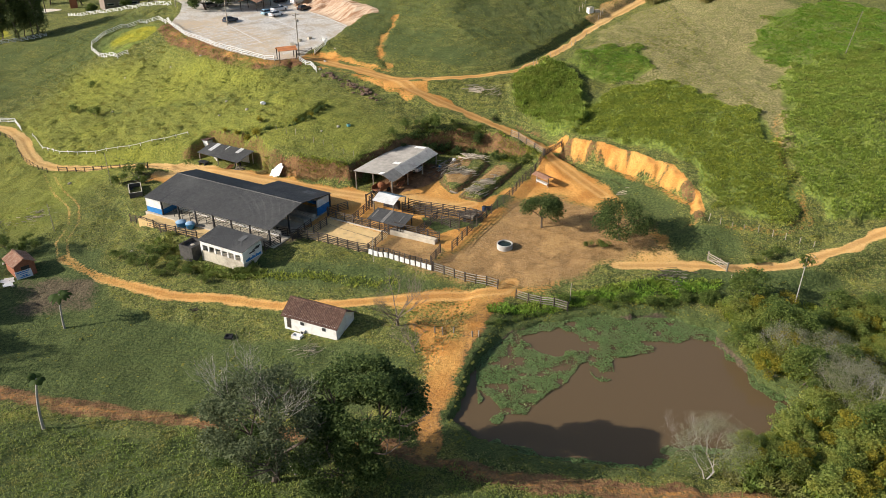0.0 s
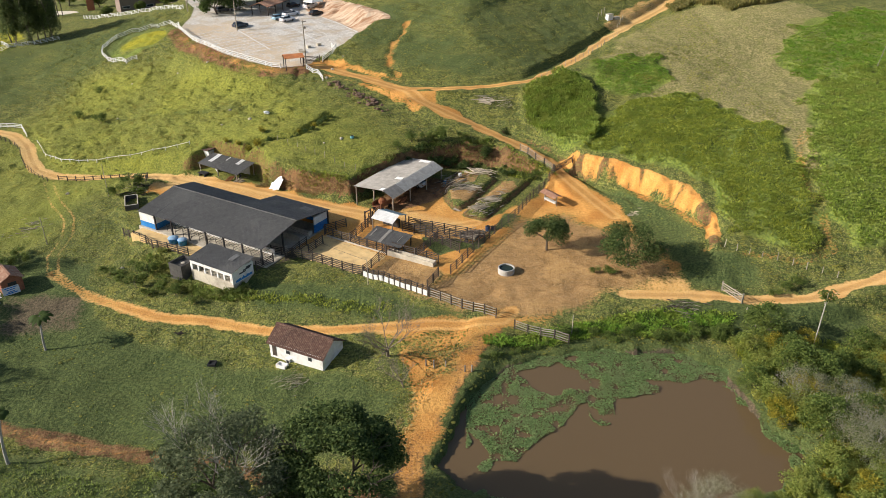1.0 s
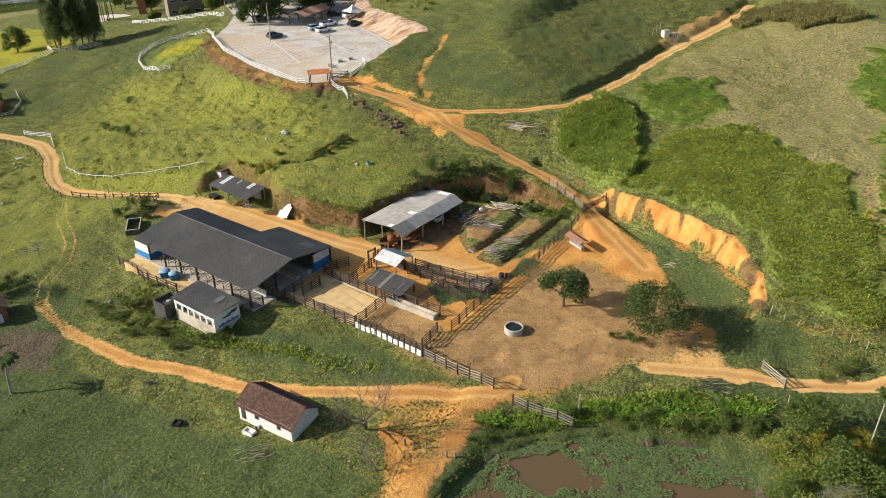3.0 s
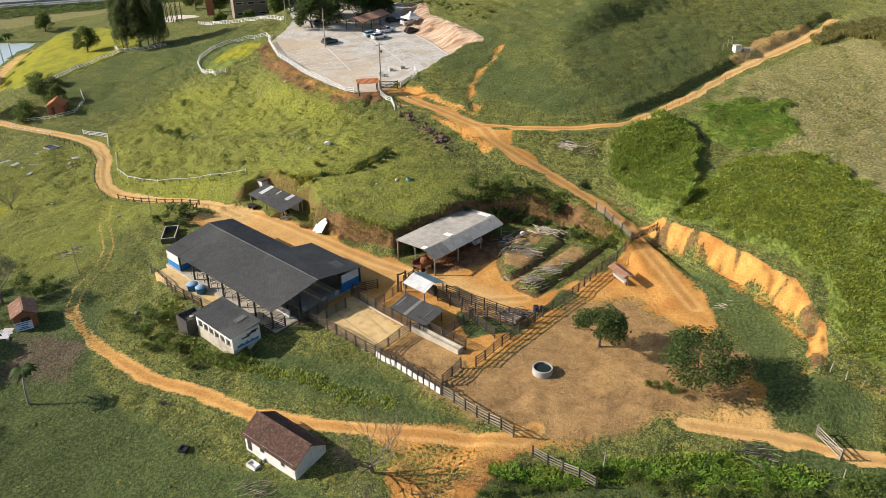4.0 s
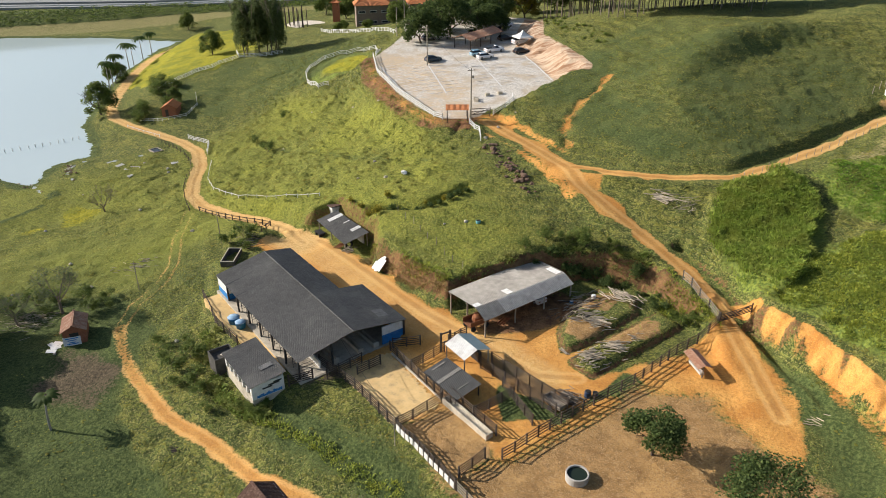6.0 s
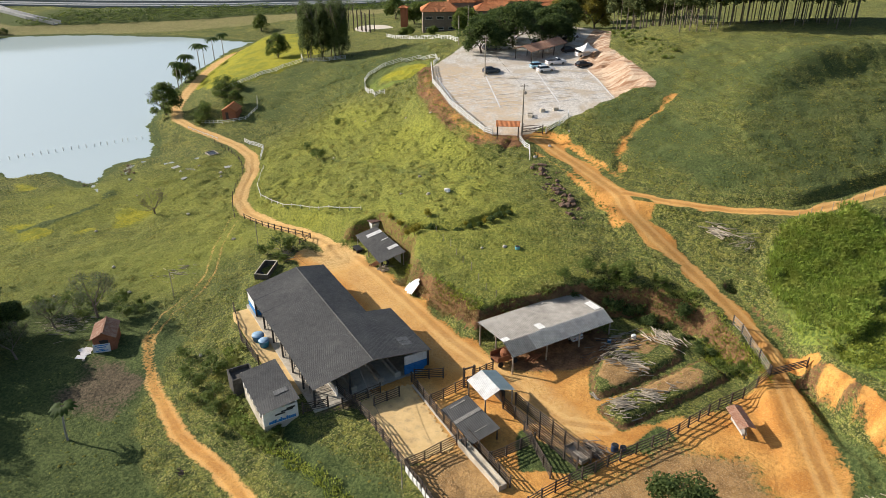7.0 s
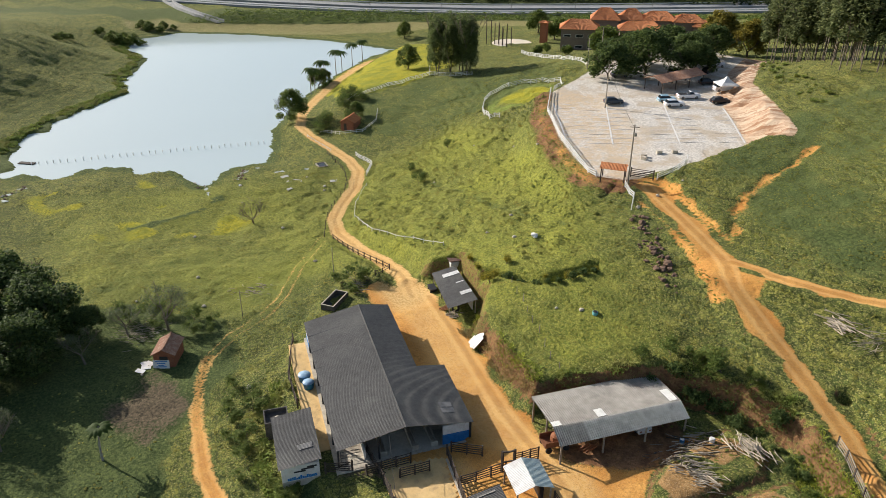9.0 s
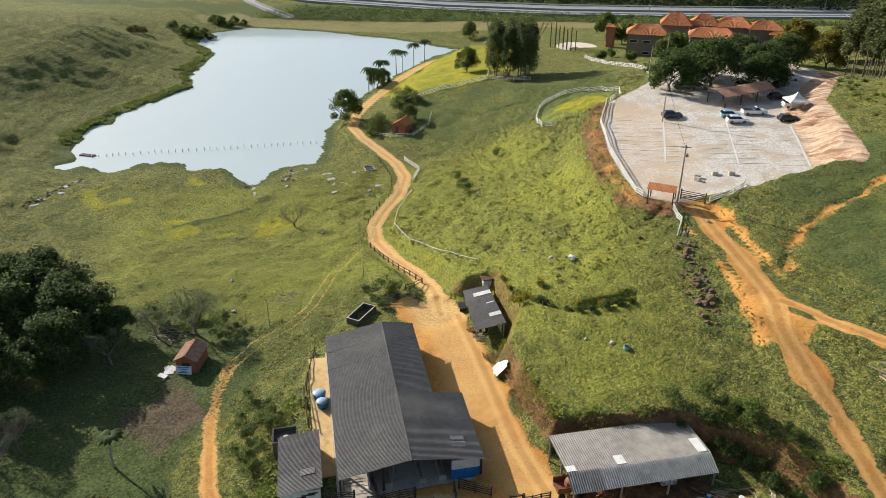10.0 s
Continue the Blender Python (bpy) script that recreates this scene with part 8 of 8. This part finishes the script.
block(bm, (-0.9, -0.7, 1.3), (0.9, 0.7, 1.42), pose(40.6, 208, ground(40.6, 208), 0, 0, 30))
part("lid", bm, CONCRETE, pump)
bm = bmesh.new()
block(bm, (1.6, -0.6, -0.2), (3.2, 0.5, 0.5), pose(40.6, 208, ground(40.6, 208), 0, 0, 30))
part("plinth", bm, CONCRETE, pump)


for x, y in ((38.6, 209.4), (39.6, 211.2), (42.6, 206.0), (43.4, 207.4), (44.2, 208.8), (37.4, 207.2)):
    post_root = thing("pump_post", (x, y, ground(x, y)), "thin grey post round the pump box", "post", "pump posts")
    bm = bmesh.new()
    tube(bm, (x, y, ground(x, y) - 0.3), (x + 0.1, y, ground(x, y) + 1.7), 0.07, 0.06, 6)
    part("shaft", bm, WOOD_GREY, post_root)


def boulder(at, r, label, material, name="rock", group="rocks", seed=1):
    rng = random.Random(seed)
    bm = bmesh.new()
    bmesh.ops.create_icosphere(bm, subdivisions=2, radius=r)
    for v in bm.verts:
        v.co *= 1 + 0.6 * noise.noise(v.co * 1.9 / r + Vector((seed * 7.1, 0, 0)))
        v.co.z *= 0.7
        v.co += Vector((*at, ground(*at) + r * 0.25))
    root = thing(name, (*at, ground(*at)), label, "rock", group)
    part("stone", bm, material, root)


boulder((-38.8, 153.4), 0.55, "pale boulder on the pasture", PAINT_WHITE, seed=1)
SOIL = surface("dark_dug_soil", (0.10, 0.06, 0.04), (0.25, 0.165, 0.11), 3.0, 0.95, bump=0.6, depth=0.08)
rng = random.Random(77)
for i in range(70):
    s = rng.random()
    x, y = -27 + 13.5 * s + rng.gauss(0, 1.0), 164.6 - 12.5 * s + rng.gauss(0, 1.0)
    boulder((x, y), rng.uniform(0.12, 0.3) + 0.45 * rng.random() ** 4, "lump of dark dug earth and rubble", SOIL, "earth_lump", "earth heap", i + 3)
for i in range(34):
    x, y = rng.uniform(-118, -20), rng.uniform(96, 190)
    if outline_distance(YARD, np.array([x]), np.array([y]))[0] > 3 and line_distance(LANE, np.array([x]), np.array([y]))[0][0] > 4 and outline_distance(LOT, np.array([x]), np.array([y]))[0] > 3:
        boulder((x, y), rng.uniform(0.18, 0.4), "small grey stone in the grass", CONCRETE, seed=i + 50)


# shallow puddles, stone riffle and old footings on the wet shore
POOL_WATER = water_material("puddle_water", (0.40, 0.43, 0.38), 0.08, 0.02)
rng = random.Random(41)
RIFFLE = ((-161, 112.6), (-151.5, 97))
for x, y, r, turn in ((-160.2, 111.4, 1.3, 65), (-158, 108.2, 1.2, 60), (-154.6, 105.2, 1.3, 55), (-153.4, 102, 1.2, 75), (-152.2, 98.6, 1.3, 80), (-130.8, 158.7, 1.0, 20), (-123.1, 160.1, 1.3, 70), (-118.6, 165.4, 0.9, 40), (-131.4, 155.2, 1.2, 130), (-128.9, 151.8, 1.1, 120), (-125.4, 149.8, 0.9, 150), (-129.6, 143.0, 1.2, 160), (-126.4, 141.8, 0.9, 150)):
    bm = bmesh.new()
    lift = float(np.mean([ground(x + dx, y + dy) for dx in (-0.6, 0, 0.6) for dy in (-0.6, 0, 0.6)]))
    c, s = math.cos(math.radians(turn)), math.sin(math.radians(turn))
    rim = []
    for i in range(18):
        a, k = i * math.pi / 9, 0.75 * r * rng.uniform(0.6, 1.2)
        u, v = 1.7 * k * math.cos(a), 0.65 * k * math.sin(a)
        rim.append((x + u * c - v * s, y + u * s + v * c))
    top = [bm.verts.new((px, py, lift)) for px, py in rim]
    low = [bm.verts.new((px, py, lift - 0.3)) for px, py in rim]
    bm.faces.new(top)
    for i in range(18):
        bm.faces.new((low[i], low[(i + 1) % 18], top[(i + 1) % 18], top[i]))
    tagged(new("puddle", mesh_of("puddle", bm, POOL_WATER)), "shallow pale puddle in the wet marsh grass", "puddle", "puddles")
for i in range(90):
    k = rng.random()
    line = ((-136, 157.5), (-131, 153.6)) if i % 6 == 0 else ((-131, 153.6), (-123.6, 148.9)) if i % 6 == 1 else RIFFLE if i % 6 > 2 else ((-137, 145.4), (-126, 141.5))
    x, y = (line[0][j] + (line[1][j] - line[0][j]) * k + rng.gauss(0, 0.7) for j in (0, 1))
    boulder((x, y), rng.uniform(0.12, 0.34), "grey stone in the shallow stream", CONCRETE if i % 4 == 0 else SOIL, "stream_stone", "stream stones", i + 200)
footing = thing("old_footing", (-115.7, 159.0, ground(-115.7, 159.0)), "low rectangular footing of pale concrete in grass", "footing")
OM = pose(-115.7, 159.0, ground(-115.7, 159.0), 0, 0, 28)
for a, b in (((-1.7, -1.1, -0.4), (1.7, -0.85, 0.12)), ((-1.7, 0.85, -0.4), (1.7, 1.1, 0.12)), ((-1.7, -0.85, -0.4), (-1.45, 0.85, 0.12)), ((1.45, -0.85, -0.4), (1.7, 0.85, 0.12))):
    bm = bmesh.new()
    block(bm, a, b, OM)
    part("kerb", bm, CEMENT_LIGHT, footing)
for x, y, a, b in ((-119.4, 158.7, 1.3, 0.8), (-107.6, 164.6, 1.2, 0.8), (-112.7, 155.4, 0.9, 0.6)):
    bm = bmesh.new()
    block(bm, (-0.7 * a, -0.7 * b, -0.4), (0.7 * a, 0.7 * b, 0.08), pose(x, y, ground(x, y), 3, -2, rng.uniform(0, 90)))
    tagged(new("stone_slab", mesh_of("stone_slab", bm, CEMENT_LIGHT)), "broken pale concrete slab in the marsh grass", "slab", "broken slabs")
basin = thing("water_basin", (-117.8, 168.9, ground(-117.8, 168.9)), "dark rectangular sunken basin with low concrete walls", "basin")
OM = pose(-117.8, 168.9, ground(-117.8, 168.9), 0, 0, -20)
for a, b in (((-1.6, -1.2, -0.6), (1.6, -1.05, 0.25)), ((-1.6, 1.05, -0.6), (1.6, 1.2, 0.25)), ((-1.6, -1.05, -0.6), (-1.45, 1.05, 0.25)), ((1.45, -1.05, -0.6), (1.6, 1.05, 0.25))):
    bm = bmesh.new()
    block(bm, a, b, OM)
    part("wall", bm, WOOD_GREY, basin)
bm = bmesh.new()
block(bm, (-1.45, -1.05, -0.6), (1.45, 1.05, 0.14), OM)
part("water", bm, water_material("basin_water", (0.03, 0.03, 0.025), 0.1, 0.02), basin, "dark still water")


def stakes(name, p, q, n, h, label, material=PAINT_WHITE, level=None, r=0.07):
    root = thing(name, (*p, level if level is not None else ground(*p)), label, "stakes")
    for i in range(n):
        s = i / (n - 1)
        x, y = p[0] + (q[0] - p[0]) * s + rng.gauss(0, 0.15), p[1] + (q[1] - p[1]) * s + rng.gauss(0, 0.15)
        z = level if level is not None else ground(x, y)
        bm = bmesh.new()
        tube(bm, (x, y, z - 0.8), (x + rng.gauss(0, 0.06), y, z + h * rng.uniform(0.8, 1.2)), r, r, 5)
        part("stake", bm, material, root)


stakes("lake_stakes", (-178.5, 119.5), (-149.5, 172.5), 34, 0.9, "line of pale stakes across the lake", PAINT_WHITE, LAKE_LEVEL, 0.1)
stakes("wire_fence_posts", (-33.5, 141.5), (-17.0, 130.5), 9, 1.2, "thin fence posts along the bank top", WOOD_GREY, None, 0.05)
stakes("track_posts", (-1.0, 79.3), (1.2, 78.1), 3, 1.0, "short weathered posts at the dam track", WOOD_GREY, None, 0.1)
stakes("track_posts", (3.8, 77.4), (4.6, 77.2), 2, 0.8, "short weathered posts at the dam track", WOOD_GREY, None, 0.1)
stakes("wire_fence_posts", (41, 94), (43, 80), 8, 1.1, "thin fence posts beside the pond thicket", WOOD_GREY, None, 0.06)
stakes("wire_fence_posts", (17, 162.2), (41, 197.5), 20, 1.1, "thin fence posts beside the branch track", WOOD_GREY, None, 0.05)
stakes("wire_fence_posts", (42, 104.5), (56, 97.5), 9, 1.1, "thin fence posts along the field edge", WOOD_GREY, None, 0.06)
raft = thing("wooden_raft", (-179.6, 118.5, LAKE_LEVEL), "small dark wooden raft at the lake shore", "raft")
bm = bmesh.new()
block(bm, (-2.2, -0.7, -0.1), (2.2, 0.7, 0.25), pose(-180.5, 119.2, LAKE_LEVEL, 0, 0, 35))
part("deck", bm, WOOD_DARK, raft)

spillway = thing("spillway", (*(-325.0, 261.8), ground(*(-325.0, 261.8))), "long pale concrete spillway channel through the dam", "spillway")
SPILL = [(-325.0, 261.8), (-344.4, 260.5), (-370.5, 263.4), (-405.1, 270.9)]
for p, q in zip(SPILL, SPILL[1:]):
    for side, tall in ((-2.0, 1.5), (0.0, 0.35), (2.0, 1.5)):
        n = Vector((q[1] - p[1], p[0] - q[0], 0)).normalized() * side
        bm = bmesh.new()
        beam(bm, Vector((*p, ground(*p) + tall / 2)) + n, Vector((*q, ground(*q) + tall / 2)) + n, 0.35 if side else 3.6, tall)
        part("side_wall" if side else "channel_floor", bm, CONCRETE_GREY, spillway)
plant(tree("inlet_shrub", "dark green bush at the lake inlet", 3.4, 2.8, 137, LEAF_GREEN, BARK, 1800, 0.42, depth=2, base=0.1, trunks=3, category="shrub", group="lake inlet bushes", lobe=0.3, low=0.03, clumps=18),
      [(-334.4, 235.0), (-333.4, 227.6), (-339.2, 224.9), (-322.1, 208.0), (-312.8, 208.6), (-318.3, 201.2), (-329.8, 200.6), (-305.5, 174.8), (-313.1, 182.6), (-329.9, 238.0), (-328.9, 230.6), (-334.7, 227.9), (-317.6, 211.0), (-308.3, 211.6), (-313.8, 204.2), (-343.2, 228.4), (-326.1, 211.5), (-316.8, 212.1), (-322.3, 204.7), (-333.8, 204.1), (-309.5, 178.3)], (0.7, 1.3), 12)

# ---- hotel, highway and the far side ----
def tiled_block(name, label, at, turn, sx, sy, h, rise, base, wall, rows):
    root = thing(name, (*at, base), label, "building")
    m = pose(*at, base, 0, 0, turn)
    bm = bmesh.new()
    block(bm, (-sx, -sy, -3), (sx, sy, h), m)
    part("wall", bm, wall, root)
    for s in (-1, 1):
        for face, a, b, c, d in (("roof_slope", (-sx - 0.7, s * (sy + 0.7), h - 0.1), (sx + 0.7, s * (sy + 0.7), h - 0.1), (sx - sy * 0.7, 0, h + rise), (-sx + sy * 0.7, 0, h + rise)),
                                 ("hip_slope", (s * (sx + 0.7), -sy - 0.7, h - 0.1), (s * (sx + 0.7), sy + 0.7, h - 0.1), (s * (sx - sy * 0.7), 0.01, h + rise), (s * (sx - sy * 0.7), -0.01, h + rise))):
            bm = bmesh.new()
            corrugated(bm, *(m @ Vector(p) for p in (a, b, c, d)), pitch=0.5, wave=0.05, thick=0.08)
            part(face, bm, TILE_ORANGE, root)
    for z, n, wide in rows:
        for i in range(n):
            x = -sx + (i + 0.5) * 2 * sx / n
            for s in (-1, 1):
                bm = bmesh.new()
                block(bm, (x - wide, s * sy - 0.08, z), (x + wide, s * sy + 0.08, z + 0.9), m)
                win = part("window", bm, PAINT_WHITE, root, "white framed window")
                bm = bmesh.new()
                block(bm, (x - wide + 0.12, s * sy - 0.11, z + 0.12), (x + wide - 0.12, s * sy + 0.11, z + 0.78), m)
                part("pane", bm, GLASS_DARK, win)
    return root


TAUPE = surface("taupe_render", (0.20, 0.15, 0.12), (0.28, 0.215, 0.17), 2.0, 0.85)
tiled_block("hotel_wing", "two-storey taupe hotel wing with orange tiled roof", (-121.0, 283.4), 35, 6.2, 4.4, 7.6, 2.6, 9.0, TAUPE, ((1.2, 3, 1.3), (4.8, 3, 1.3)))
tiled_block("hotel_wing", "hotel wing with orange hipped roof behind trees", (-104.5, 295.5), 35, 7.0, 4.2, 6.6, 2.4, 10.0, TAUPE, ((3.8, 5, 0.8),))
for x, y, sx, rise in ((-123, 302, 4.6, 3.6), (-116.5, 309, 4.2, 3.2), (-108.5, 314, 5.6, 2.6), (-99, 318, 5.0, 2.2)):
    tiled_block("hotel_pavilion", "hotel pavilion with bright orange pyramid roof", (x, y), 35, sx, 4.2, 8.2, rise, 9.0, TAUPE, ((4.8, 2, 0.8),))
tiled_block("hotel_wing", "low garden wing with orange tiled roof", (-90, 321), 35, 7.5, 3.6, 5.6, 1.8, 10.5, TAUPE, ((2.6, 4, 0.8),))
tiled_block("brown_tower", "slim brown water tower in the garden", (-142.5, 292), 20, 1.2, 1.2, 7.5, 0.5, ground(-142.5, 292), BRICK_RED, ())
sandpit = bmesh.new()
lathe(sandpit, ((7.6, 0.0), (7.4, 0.16), (0.5, 0.2)), 30, (-152, 285, ground(-152, 285)))
tagged(part("sand_court", sandpit, surface("pale_sand", (0.6, 0.52, 0.4), (0.75, 0.68, 0.55), 2.0, 0.9)), "round pale sand court in the garden", "court", kind="structure")
for i in range(6):
    stakes("climbing_poles", (-160 + i * 2.6, 280 - i * 0.8), (-159.5 + i * 2.6, 281.5 - i * 0.8), 2, 7.5, "tall dark climbing frame poles", WOOD_DARK, None, 0.16)
ASPHALT = surface("asphalt", (0.24, 0.24, 0.235), (0.32, 0.32, 0.31), 2.0, 0.9)
HW = [(-420, 270), (-353, 301), (-291, 335), (-239, 376), (-198, 418), (-145, 479), (-100, 540)]
for k, off in enumerate((-6.5, 6.5)):
    bm = bmesh.new()
    prev = None
    for i, (x, y) in enumerate(HW):
        a, b = HW[max(0, i - 1)], HW[min(len(HW) - 1, i + 1)]
        d = Vector((b[0] - a[0], b[1] - a[1], 0)).normalized()
        n = Vector((-d.y, d.x, 0))
        c = Vector((x, y, -0.6 if k == 0 else 0.0)) + n * off
        row = [bm.verts.new(c - n * 5), bm.verts.new(c + n * 5), bm.verts.new(c + n * 5 - Vector((0, 0, 4))), bm.verts.new(c - n * 5 - Vector((0, 0, 4)))]
        if prev:
            for j in range(4):
                bm.faces.new((prev[j], prev[(j + 1) % 4], row[(j + 1) % 4], row[j]))
        prev = row
    tagged(part("road", bm, ASPHALT), "grey highway carriageway", "road", kind="structure")
    rail_root = thing("guard_rail", (*HW[1], 0), "long pale steel guard rail beside the highway", "guard rail", "guard rails")
    for p, q in zip(HW, HW[1:]):
        d = Vector((q[0] - p[0], q[1] - p[1], 0)).normalized()
        n = Vector((-d.y, d.x, 0)) * (off - 4.6 if k == 0 else off + 4.6)
        z = Vector((0, 0, 0.1 if k == 0 else 0.7))
        bm = bmesh.new()
        beam(bm, Vector((*p, 0)) + n + z, Vector((*q, 0)) + n + z, 0.1, 0.45)
        part("rail", bm, SHEET_WHITE, rail_root)
for i in range(9):
    s = i / 8 * 4.6 + 0.3
    k = int(s)
    p, q = HW[k], HW[k + 1]
    x, y = p[0] + (q[0] - p[0]) * (s - k) + 6, p[1] + (q[1] - p[1]) * (s - k) - 9
    root = thing("street_lamp", (x, y, -1), "tall grey highway street lamp", "street lamp", "highway lamps")
    bm = bmesh.new()
    tube(bm, (x, y, -3), (x, y, 9), 0.13, 0.09, 6)
    part("shaft", bm, CEMENT_PALE, root)
    bm = bmesh.new()
    tube(bm, (x, y, 9), (x - 1.6, y + 1.6, 9.8), 0.08, 0.06, 5)
    part("arm", bm, CEMENT_PALE, root)
